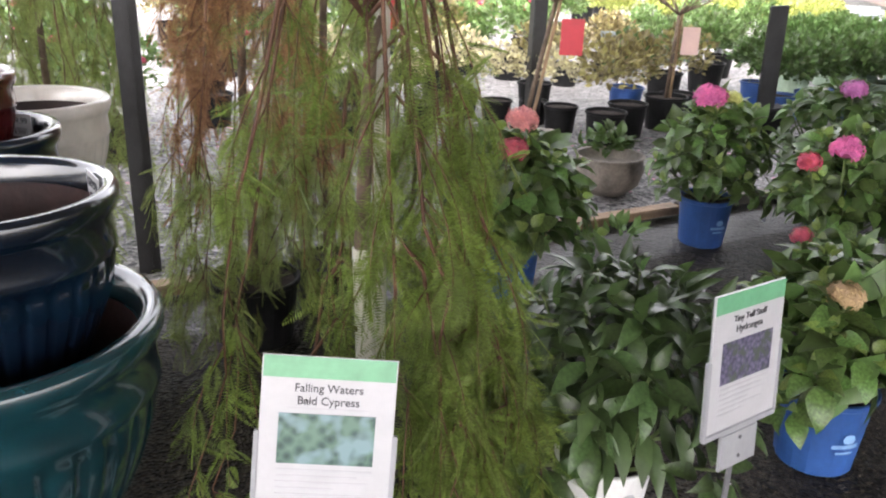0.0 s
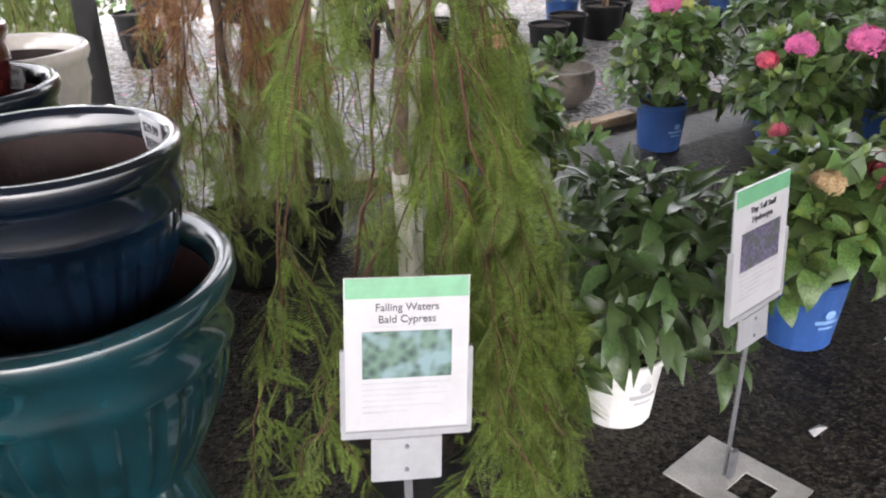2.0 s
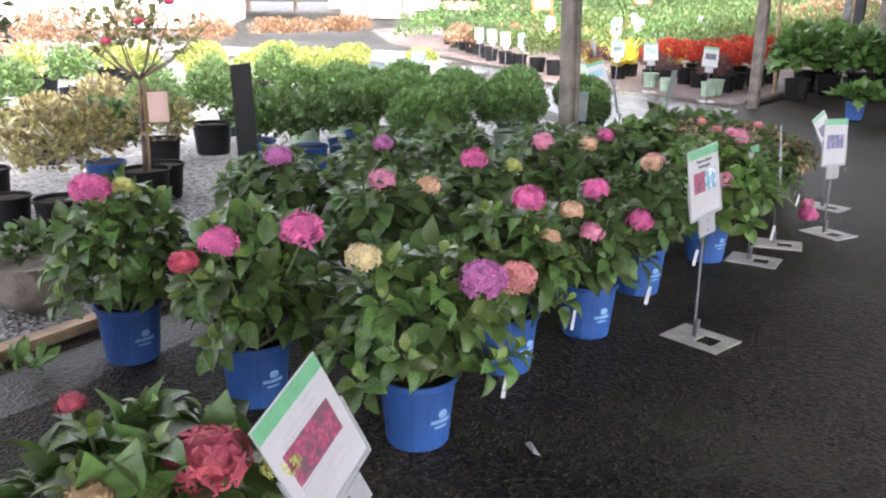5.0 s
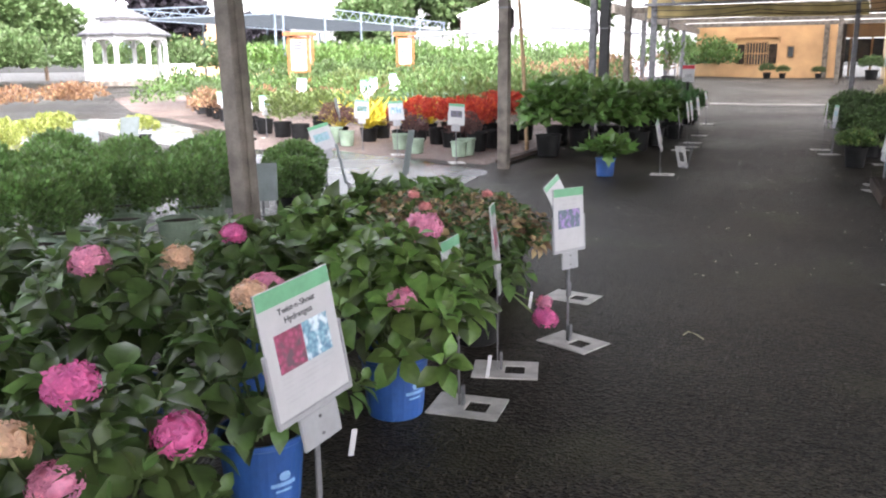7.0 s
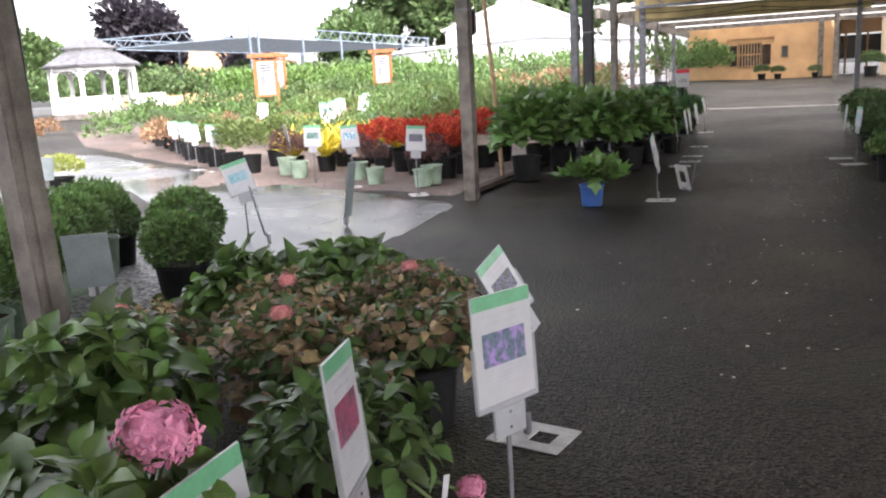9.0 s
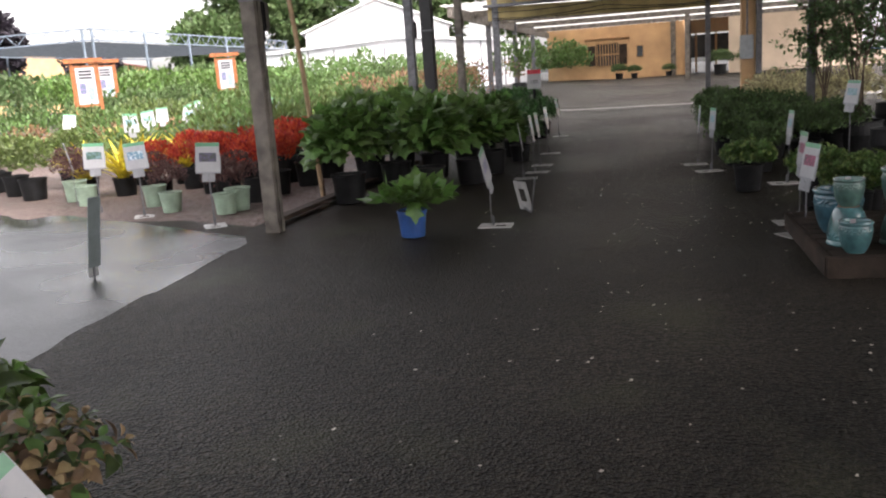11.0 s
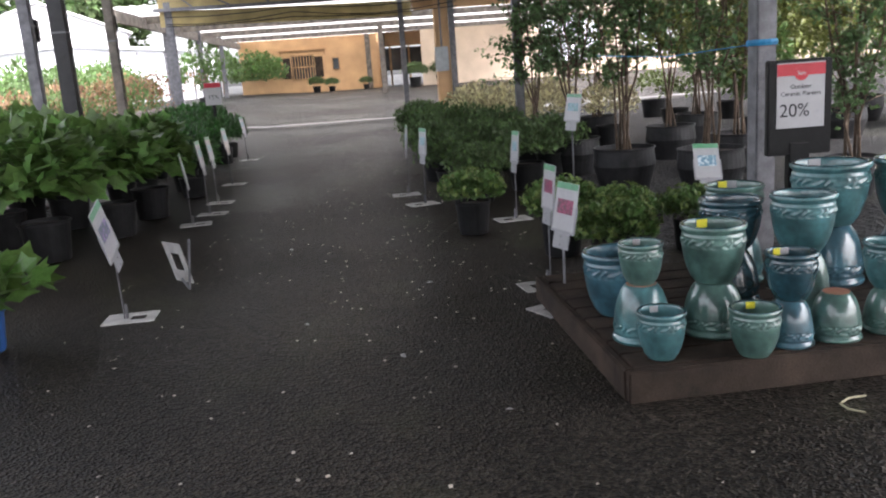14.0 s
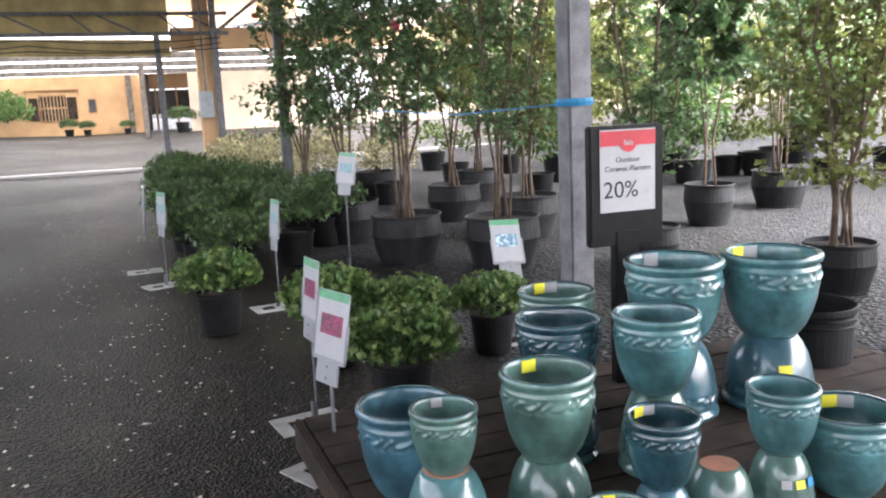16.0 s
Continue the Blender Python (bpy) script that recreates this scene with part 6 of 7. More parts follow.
field("shrubs", strip(24, 32.5, 38, 33, 22, 1.2), 420, 1.1, 0.95, 0.8, 0.2, HYD_LIGHT, "row of tall light green shrubs under the shade frame")
field("shrubs", strip(25, 38, 44, 38, 24, 1.4), 420, 1.3, 1.15, 0.9, 0.24, TREEFAR, "dark green nursery shrubs")
field("shrubs", strip(12, 41, 24, 44, 10, 1.0), 420, 1.3, 1.3, 1.0, 0.26, TREEFAR, "green shrubs behind the gazebo")
field("grasses", [tuple(a_pt(s, 5.4 + 0.12 * s + RNG.uniform(-0.8, 0.8)).xy) for s in np.linspace(5, 17, 22)], 300, 0.5, 0.6, 0.5, 0.1, BOX_YELLOW, "wispy green shrubs in the field rows", NARROW)
field("grasses", [tuple(a_pt(s, 7.6 + RNG.uniform(-1.6, 2.6)).xy) for s in np.linspace(6, 22, 34)], 300, 0.6, 0.7, 0.55, 0.11, FRESH, "wispy light green shrubs", NARROW)
field("shrubs", [tuple(a_pt(s, 6.8 + RNG.uniform(-0.8, 1.6)).xy) for s in np.linspace(14, 28, 22)], 200, 0.8, 0.75, 0.6, 0.11, RUST, "reddish photinia shrubs along the far fence")
field("shrubs", [tuple(a_pt(s, 9.8 + RNG.uniform(-0.6, 3)).xy) for s in np.linspace(18, 34, 22)], 200, 1.0, 0.9, 0.7, 0.13, FRESH, "green shrubs before the greenhouse")


def board_sign(x, y, yaw, label):
    ob = thing("notice_board", pose(x, y, rise(x, y), 0, 0, yaw) @ Matrix.Diagonal((0.84, 1, 1, 1)), label, "sign", "orange notice boards")
    for sx in (-0.36, 0.36):
        part("post", box(sx - 0.045, -0.045, 0, sx + 0.045, 0.045, 2.05, 0.008), ORANGEWOOD, ob)
    part("cap", box(-0.55, -0.1, 2.05, 0.55, 0.1, 2.17, 0.01), ORANGEWOOD, ob)
    part("backing", box(-0.31, -0.02, 0.95, 0.31, 0.02, 2.0, 0.004), ORANGEWOOD, ob)
    card = part("notice", box(-0.27, -0.026, 1.02, 0.27, -0.021, 1.94), PAPER, ob, "white printed notice")
    for i in range(3):
        part("heading_bar", box(-0.18, -0.03, 1.82 - i * 0.08, 0.18, -0.0265, 1.87 - i * 0.08), INK, card)
    part("photo", box(-0.2, -0.03, 1.28, -0.02, -0.0265, 1.55), photo_mat("dark_photo", *PHOTOS["dark"]), card)
    part("photo", box(0.02, -0.03, 1.12, 0.2, -0.0265, 1.5), photo_mat("teal_photo", *PHOTOS["teal"]), card)


board_sign(18.64, 22.82, -38, "orange wooden notice board with a white printed sheet")
board_sign(25.04, 24.43, -45, "orange wooden notice board with a white plant notice")
board_sign(22.2, 26.85, -36, "orange wooden notice board further back in the beds")

# ---- left side of the aisle ----
oak = potted("large_leaved_shrub", bushy(460, 0.47, 0.4, 0.64, LOBED, 0.15, 9, -0.5, 0.75, 0.0, 1.0, 0.55), OAKLEAF, BLACKPOT, 0.18, 0.3, "tall shrub with lobed green leaves in a black pot", "large-leaved shrubs")
row(oak, [tuple(a_pt(s, v).xy) + (k,) for s, v, k in ((3.3, 3.95, 1.0), (3.6, 3.2, 1.0), (4.3, 3.75, 1.0), (4.45, 2.9, 0.95), (5.1, 3.5, 1.0), (5.4, 2.85, 0.95), (4.9, 4.3, 1.05), (5.9, 4.1, 1.05))], 0.03)
small_oak = potted("large_leaved_shrub", bushy(110, 0.36, 0.17, 0.27, LOBED, 0.15, 8, 0.0, 0.95, 0.0, 0.9, 0.55), OAKLEAF, BLUEPOT, 0.115, 0.21, "low shrub with lobed green leaves in a blue pot", "large-leaved shrubs", at=plant_at(10.42, 7.38))
row(potted("low_shrub", bushy(900, 0.4, 0.28, 0.5, NARROW, 0.08, 10, -0.4, 0.5, 0.5, 1.3), leaf_mat("glossy_green_leaf", (0.05, 0.13, 0.03), 0.3, 0.4), BLACKPOT, 0.17, 0.26, "glossy green shrub in a black pot", "shrubs along the aisle"),
    [tuple(a_pt(s, v).xy) + (k,) for s, v, k in ((6.3, 3.4, 0.9), (6.5, 2.75, 0.85), (7.1, 3.55, 0.95), (7.3, 2.9, 0.9), (8.0, 3.6, 0.95), (8.2, 2.95, 0.9), (9.0, 3.65, 1.0), (9.2, 3.0, 0.9), (10, 3.6, 1.0), (10.3, 2.9, 0.9), (11.2, 3.7, 1.0), (11.5, 3.0, 0.9), (12.5, 3.8, 1.1), (13.5, 3.6, 1.1), (14.5, 4.0, 1.1))], 0.05)
plant_sign(10.97, 6.98, 20, 0.36, "dark", (), lean=10, roll=-16)
for s, v, b in ((4.73, 2.36, 0.4), (5.28, 2.3, 0.46), (6.02, 2.33, 0.45), (7.56, 2.39, 0.45), (10.75, 2.56, 0.45)):
    q = a_pt(s, v)
    plant_sign(q.x, q.y, 16 + RNG.uniform(-10, 10), b, "teal", (), lean=8, roll=RNG.uniform(-6, 6), w=0.17, h=0.24)
fallen = thing("fallen_sign_plate", pose(11.75, 7.05, 0.0, 0, 0, 60), "grey metal sign foot standing on its edge", "sign")
bm = bmesh.new()
for q in ((-0.1, 0, 0.1, 0.08), (-0.1, 0.2, 0.1, 0.27), (-0.1, 0.08, -0.05, 0.2), (0.05, 0.08, 0.1, 0.2)):
    box(q[0], -0.003, q[1], q[2], 0.003, q[3], 0, Matrix.Rotation(radians(-12), 4, "X") if False else None, bm)
bmesh.ops.rotate(bm, cent=(0, 0, 0), matrix=Matrix.Rotation(radians(-14), 3, "X"), verts=bm.verts)
part("plate", bm, ALU, fallen)
part("bent_stake", tube([(0.0, 0.02, 0.02), (-0.3, 0.15, 0.03), (-0.45, 0.2, 0.35)], [0.008] * 3, 6), GALV, fallen)
sale15 = thing("sale_sign", pose(*a_pt(10.9, 3.0).xy, 0.0, 0, 0, -50), "white discount sheet on a black stand", "sign", "sale signs")
part("pole", box(-0.025, -0.02, 0, 0.025, 0.02, 0.95, 0.003), BLACKFRAME, sale15)
sheet = part("sheet", box(-0.13, -0.028, 0.9, 0.13, -0.022, 1.25, 0.002), PAPER, sale15)
lettering("figure", "15%", 0.1, INK, sheet, 0, -0.0286, 1.02)
part("red_band", box(-0.128, -0.032, 1.17, 0.128, -0.0285, 1.245), REDCARD, sheet)
stake = thing("leaning_stake", pose(*a_pt(3.4, 4.3).xy, 0, 0, -6, 0), "leaning bare wooden stake in the bed", "stake")
part("stick", tube([(0, 0, 0), (0.01, 0, 1.4), (-0.01, 0.02, 2.8)], [0.028, 0.026, 0.022], 8), STICK, stake)

# ---- right side of the aisle: platform with ceramic pots ----
deck = thing("display_platform", pose(9.96, 4.35, 0, 0, 0, 18), "low brown wooden platform for the ceramic pots", "platform")
for i in range(9):
    part("deck_board", box(0.0 + i * 0.152, -2.3, 0.095, 0.145 + i * 0.152, 0.0, 0.12, 0.004), DECK, deck)
part("front_rail", box(-0.035, -2.3, 0.0, -0.002, 0.03, 0.118, 0.006), DECK, deck)
part("side_rail", box(-0.002, 0.002, 0.0, 1.37, 0.035, 0.116, 0.006), DECK, deck)
part("side_rail", box(-0.002, -2.335, 0.0, 1.37, -2.302, 0.116, 0.006), DECK, deck)
PT = 0.121


def banded_pot(x, y, z, r, h, glaze, flip=False, tag="", label="", group="turquoise ceramic pots"):
    """A rounded glazed pot with a rolled lip and an embossed band under it."""
    names = ("turquoise", "sea green", "blue", "slate blue")
    ob = thing("ceramic_pot", pose(x, y, z, 180 if flip else 0, 0, RNG.uniform(-20, 20)) if not flip else pose(x, y, z + h, 180, 0, RNG.uniform(-20, 20)), label or names[glaze] + (" glazed pot standing upside down" if flip else " glazed ceramic pot with an embossed band"), "pot", group)
    prof = [(r * 0.56, 0), (r * 0.6, 0.006), (r * 0.72, h * 0.12), (r * 0.84, h * 0.28), (r * 0.92, h * 0.45), (r * 0.95, h * 0.58)]
    band = [(r * 0.965, h * 0.62), (r * 0.97, h * 0.64)] + [(r * 0.955, h * (0.655 + 0.02 * k)) for k in range(8)] + [(r * 0.975, h * 0.815), (r * 0.965, h * 0.835)]
    prof += band + [(r * 0.93, h * 0.86), (r * 0.94, h * 0.885), (r * 1.0, h * 0.91), (r * 1.025, h * 0.945), (r * 1.015, h * 0.98), (r * 0.98, h), (r * 0.9, h * 0.99), (r * 0.87, h * 0.95), (r * 0.86, h * 0.8), (r * 0.84, h * 0.45), (0, h * 0.4)]
    b0 = 8
    def shape(a, rr, zz, i):
        if b0 <= i < b0 + 8:
            ph = (i - b0) / 7
            rr += 0.055 * r * max(0, math.sin(a * 20 + 1.3 * math.sin(a * 9) + 1.9 * math.sin(ph * 6.28))) ** 0.6 * math.sin(math.pi * (0.1 + 0.8 * ph))
        return rr, zz
    part("glazed_body", lathe(prof, 160, shape), GLAZES[glaze], ob, smooth=True)
    if flip:
        part("clay_foot", lathe([(r * 0.52, -0.003), (r * 0.5, -0.001), (0, -0.001)], 32), TERRA, ob, "bare terracotta foot")
    else:
        part("dark_lip", lathe([(r * 1.0, h * 0.982), (r * 1.0, h * 0.99), (r * 0.98, h * 1.004), (r * 0.9, h * 0.997), (r * 0.89, h * 0.985)], 48, closed=False), RIMDARK, ob, "darker worn rim", True)
        # Floor disc in the pot; the dark clay colour carries the recess's shade.
        part("inside_floor", lathe([(r * 0.82, h * 0.45), (r * 0.8, h * 0.5), (0, h * 0.5)], 24), TERRA if glaze == 3 else SHADED_INSIDE, ob)
    for k, c in enumerate(tag):
        a0 = radians(150 + 18 * k + (0 if not flip else 0))
        if c in "yw" and not flip:
            a0 = radians(15 - 22 * k)
            n = Vector((math.cos(a0), math.sin(a0), 0))
            part("sticker", box(-r * 0.17, -0.001, -r * 0.14, r * 0.17, 0.001, r * 0.14, 0, Matrix.Translation(n * r * 0.835 + Vector((0, 0, h * 0.9))) @ Matrix.Rotation(a0 - math.pi / 2, 4, "Z")), YELLOWTAG if c == "y" else PAPER, ob, "yellow price sticker" if c == "y" else "white barcode sticker")
        else:
            a0 = radians((185 if not flip else 175) + (26 if not flip else -26) * (k - 1))
            n = Vector((math.cos(a0), math.sin(a0), 0))
            part("sticker", box(-r * 0.15, -0.001, -r * 0.13, r * 0.15, 0.001, r * 0.13, 0, Matrix.Translation(n * (r * 0.955 if not flip else r * 0.93) + Vector((0, 0, h * 0.4))) @ Matrix.Rotation(a0 + math.pi / 2, 4, "Z") @ Matrix.Rotation(radians(12), 4, "X")), {"y": YELLOWTAG, "b": BLUETAG}.get(c, PAPER), ob, {"y": "yellow", "b": "blue"}.get(c, "white") + " sticker")
    return ob


banded_pot(10.07, 4.25, PT, 0.086, 0.175, 0, tag="w")
banded_pot(10.28, 4.31, PT, 0.11, 0.215, 0, True)
banded_pot(10.28, 4.31, PT + 0.218, 0.083, 0.16, 1, tag="w")
banded_pot(10.62, 4.4, PT, 0.14, 0.27, 2)
banded_pot(10.36, 4.04, PT, 0.115, 0.2, 1, True)
banded_pot(10.36, 4.04, PT + 0.203, 0.12, 0.225, 1, tag="y")
banded_pot(10.1, 3.93, PT, 0.088, 0.175, 1, tag="y")
banded_pot(10.22, 3.79, PT, 0.082, 0.165, 2, True)
banded_pot(10.22, 3.79, PT + 0.168, 0.09, 0.175, 3, tag="yw")
banded_pot(10.8, 3.92, PT, 0.12, 0.22, 3, True, tag="b")
banded_pot(10.8, 3.92, PT + 0.223, 0.13, 0.22, 3)
banded_pot(10.29, 3.62, PT, 0.09, 0.17, 1, True)
banded_pot(10.66, 3.66, PT, 0.11, 0.24, 1, True, tag="yw")
banded_pot(10.66, 3.66, PT + 0.243, 0.125, 0.235, 0)
banded_pot(10.37, 3.42, PT, 0.085, 0.16, 1, True, tag="wyb")
banded_pot(10.37, 3.42, PT + 0.163, 0.092, 0.175, 0)
banded_pot(10.44, 3.2, PT, 0.13, 0.235, 0, tag="yw")
banded_pot(10.5, 2.93, PT, 0.105, 0.175, 0, tag="yw")
banded_pot(11.12, 3.86, PT, 0.13, 0.25, 0, True)
banded_pot(11.12, 3.86, PT + 0.253, 0.13, 0.2, 1, tag="yw")
banded_pot(11.08, 3.46, PT, 0.15, 0.26, 2, True)
banded_pot(11.08, 3.46, PT + 0.263, 0.165, 0.28, 0, tag="w")
banded_pot(11.12, 3.1, PT, 0.155, 0.25, 2, True, tag="y")
banded_pot(11.12, 3.1, PT + 0.253, 0.165, 0.29, 0, tag="yw")
bucket = thing("empty_nursery_pot", pose(11.55, 2.72, 0.012), "empty black nursery pot with ribbed rim", "pot")
part("body", lathe(pot_profile(0.17, 0.34, 0.8, 0.03, 0.006, 0.1), 36), BLACKPOT, bucket)
for zz in (0.26, 0.29):
    part("rim_ring", lathe([(0.17, zz), (0.178, zz + 0.006), (0.17, zz + 0.012)], 36, closed=False), BLACKPOT, bucket)

# sale sign by the post
sale = thing("sale_sign", pose(11.42, 3.53, 0, 0, 0, -84 + 8), "black framed sale sign for outdoor ceramic planters", "sign", "sale signs")
part("pole", box(-0.05, -0.025, 0, 0.05, 0.025, 0.72, 0.004), BLACKFRAME, sale)
panel = part("frame_panel", box(-0.155, -0.02, 0.66, 0.155, 0.02, 1.11, 0.006), BLACKFRAME, sale)
sheet = part("sheet", box(-0.115, -0.026, 0.79, 0.115, -0.0215, 1.095), PAPER, panel, "white sale sheet with a red band")
part("red_band", box(-0.115, -0.029, 1.035, 0.115, -0.0265, 1.09), REDCARD, sheet)
part("round_badge", lathe([(0.034, 0.0), (0.034, 0.002), (0, 0.002)], 24), REDCARD, sheet, at=Matrix.Translation((0, -0.0292, 1.045)) @ Matrix.Rotation(radians(90), 4, "X"))
lettering("sale_word", "Sale", 0.026, PAPER, sheet, 0, -0.0318, 1.045)
lettering("sale_line", "Outdoor", 0.028, INK, sheet, 0, -0.0268, 0.983)
lettering("sale_line", "Ceramic Planters", 0.028, INK, sheet, 0, -0.0268, 0.95)
lettering("sale_figure", "20%", 0.088, INK, sheet, -0.03, -0.0268, 0.87)
lettering("sale_word", "off", 0.032, GREYINK, sheet, 0.072, -0.0268, 0.86)
rope = tagged(part("rope", tube([(11.69, 3.6, 1.2), (12.6, 4.05, 1.16), (13.6, 4.5, 1.2)], [0.003] * 3, 6), ROPE, None), "blue rope strung between post and trees", "rope")
wrap = tagged(part("rope", lathe([(0.075, 1.185), (0.08, 1.2), (0.075, 1.215), (0.07, 1.2)], 16, closed=False), ROPE, None, at=pose(11.75, 3.64, 0)), "blue rope wound round the steel post", "rope")

def whorls(n, rx, rz, zc, size):
    """Small rosettes of young leaves at the shoot tips of a shrub."""
    d = np.repeat(sphere_dirs(n, -0.2), 7, 0)
    out = RNG.normal(0, 1, d.shape)
    return spread(SMALL, d * [rx, rx, rz] * np.repeat(RNG.uniform(0.86, 1.06, (n, 1)), 7, 0) + [0, 0, zc], unit(out - d * (out * d).sum(1, keepdims=True)) + 0.7 * d, d + [0, 0, 0.4], size * RNG.uniform(0.7, 1.2, len(d)), 1.1)


BOX_TIP = leaf_mat("pale_young_leaf", (0.19, 0.26, 0.075), 0.42, 0.35)

# boxwoods and hollies by the platform
holly = potted("boxwood", bushy(1900, 0.25, 0.145, 0.34, SMALL, 0.036, 20, -0.5, 0.5, 0.9, 1.2, 0.45), BOX, BLACKPOT, 0.135, 0.25, "dense small-leaved green shrub in a black pot", "small-leaved shrubs by the aisle",
               lambda ob: part("young_leaves", whorls(90, 0.25, 0.145, 0.345, 0.03), BOX_TIP, ob, "lighter young leaf tips"))
row(holly, [(12.95, 5.4, 0.95), (11.5, 4.4, 0.92), (12.25, 3.95, 0.8), (12.05, 4.36, 0.9), (12.2, 4.72, 0.98)], 0.0)
spruce = potted("dark_shrub", bushy(1700, 0.38, 0.22, 0.42, SMALL, 0.055, 26, -0.5, 0.6, 0.8, 0.7, 0.55), DARKGREEN, BLACKPOT, 0.17, 0.26, "dark green spreading shrub in a black pot", "dark shrubs along the aisle",
                lambda ob: part("young_leaves", whorls(60, 0.385, 0.225, 0.425, 0.04), BOX, ob, "lighter young leaf tips"))
row(spruce, [tuple(a_pt(s, v).xy) + (k,) for s, v, k in ((4.45, -0.2, 0.8), (5.0, -0.75, 1.0), (5.15, 0.0, 0.9), (5.7, -0.5, 1.0), (6.2, 0.0, 1.0), (5.7, -1.15, 1.0), (6.6, -0.75, 1.1), (7.2, -0.1, 1.1), (8.0, -0.6, 1.1), (8.9, -0.1, 1.1), (9.8, -0.6, 1.1), (11, -0.3, 1.1))], 0.04)
varieg = potted("variegated_shrub", bushy(900, 0.4, 0.34, 0.55, SMALL, 0.055, 10, -0.4, 0.6, 0.5, 1.2), VARIEG, BLACKPOT, 0.18, 0.28, "cream variegated shrub in a black pot", "variegated shrubs")
row(varieg, [tuple(a_pt(s, v).xy) + (k,) for s, v, k in ((8.2, -1.2, 1.0), (9.0, -0.9, 1.0), (9.6, -1.5, 1.1), (8.9, -2.0, 1.0), (10.4, -1.1, 1.1), (10.2, -2.3, 1.1), (8.3, -2.6, 1.0))], 0.05)
for x, y, yaw, b, ph, ln in ((11.1, 4.65, 222, 0.38, "pink", 10), (11.52, 4.75, 205, 0.42, "pink", 6), (12.5, 3.82, -80, 0.4, "blue", 28), (13.5, 5.15, 205, 0.45, "teal", 6), (14.4, 6.08, 215, 0.45, "teal", 4), (15.0, 6.38, 200, 0.45, "teal", 4), (14.6, 4.75, 235, 0.66, "teal", 10)):
    plant_sign(x, y, yaw, b, ph, (), lean=ln, roll=RNG.uniform(-3, 3), w=0.16, h=0.235)


# potted trees on the gravel yard
def potted_tree(x, y, stems, height, crown_r, crown_z, n, leaf, size, label, pot_r=0.27, pot_h=0.38, blooms=0, template=SMALL, material=GREYPOT, flop=0.5):
    crown_r *= 1.35
    ob = thing("potted_tree", pose(x, y, rise(x, y) + 0.012, 0, 0, RNG.uniform(0, 360)), label, "tree", "potted trees")
    nursery_pot(ob, pot_r, pot_h, material, 36, ribs=True)
    for zz in (0.3, 0.55, 0.75):
        rr = pot_r * (0.82 + 0.16 * zz)
        part("pot_rib", lathe([(rr, pot_h * zz), (rr + 0.007, pot_h * zz + 0.006), (rr, pot_h * zz + 0.012)], 36, closed=False), material, ob)
    P, A, N, S, limbs = [], [], [], [], []
    for k in range(stems):
        a = 2 * math.pi * k / stems + RNG.uniform(-0.4, 0.4)
        out = np.array([math.cos(a), math.sin(a), 0]) * RNG.uniform(0.4, 1.0) * flop
        h = height * RNG.uniform(0.82, 1.05)
        path = [np.array([0.06 * math.cos(a), 0.06 * math.sin(a), pot_h * 0.85])]
        for j in range(1, 7):
            f = j / 6
            path.append(out * f ** 1.3 + np.array([RNG.normal(0, 0.02), RNG.normal(0, 0.02), pot_h * 0.85 + (h - pot_h * 0.85) * f]))
        limbs.append(tube(path, list(np.linspace(0.013, 0.004, 7)), 6))
        for t in range(15):
            f = RNG.uniform(max(0.12, crown_z), 1.0)
            i = min(int(f * 6), 5)
            b = path[i] + (path[i + 1] - path[i]) * (f * 6 - i)
            d = unit(np.array([RNG.normal(), RNG.normal(), RNG.uniform(0.0, 0.9)]))
            ln = crown_r * RNG.uniform(0.35, 1.0) * (1.15 - 0.5 * f)
            q = [b, b + d * ln * 0.55 + [0, 0, 0.03], b + d * ln + [0, 0, -0.02]]
            limbs.append(tube(q, [0.005, 0.0035, 0.0015], 4))
            for _ in range(int(n * 1.9)):
                g = RNG.rand()
                p0 = b + d * ln * (0.15 + 0.95 * g) + RNG.normal(0, 0.03, 3)
                P.append(p0)
                A.append(d * 0.6 + RNG.normal(0, 0.7, 3) + [0, 0, -0.25])
                N.append(np.array([0, 0, 1]) + RNG.normal(0, 0.5, 3))
                S.append(size * RNG.uniform(0.6, 1.25))
    part("stem_cluster", joined(limbs), BARKWOOD, ob, "several thin brown stems", True)
    part("crown", spread(template, np.array(P), np.array(A), np.array(N), np.array(S), 1.2), leaf, ob, "loose airy leaves with gaps")
    pts = np.array(P)
    for k in range(blooms):
        q = pts[int(RNG.randint(len(pts)))]
        if q[2] > height * 0.7:
            flower_head(ob, tuple(q), 0.05, ("magenta", "rose")[k % 2], 22, 1.3)
    return ob


MY2 = leaf_mat("yellowing_leaf", (0.2, 0.22, 0.06), 0.45, 0.45)
potted_tree(14.75, 4.3, 6, 2.5, 0.4, 0.35, 17, MYRTLE, 0.055, "multi-stemmed myrtle tree in a dark ribbed pot", blooms=6)
potted_tree(15.9, 4.8, 6, 2.6, 0.45, 0.35, 17, MYRTLE, 0.055, "multi-stemmed myrtle tree with pink blossom", blooms=8)
potted_tree(16.6, 5.25, 6, 2.7, 0.45, 0.3, 17, MYRTLE, 0.06, "dark-leaved myrtle tree in a dark pot", blooms=6)
potted_tree(16.9, 3.75, 5, 2.7, 0.45, 0.35, 15, MY2, 0.055, "slender tree with yellow-green leaves in a pot")
potted_tree(14.35, 3.6, 5, 2.5, 0.38, 0.3, 15, MYRTLE, 0.05, "slender multi-stemmed tree in a dark pot", blooms=5)
potted_tree(15.6, 3.2, 5, 2.6, 0.4, 0.3, 15, MY2, 0.05, "thin tree with yellowing leaves in a dark pot")
potted_tree(18.6, 3.3, 5, 2.8, 0.5, 0.2, 16, FRESH, 0.07, "leafy green tree in a black pot")
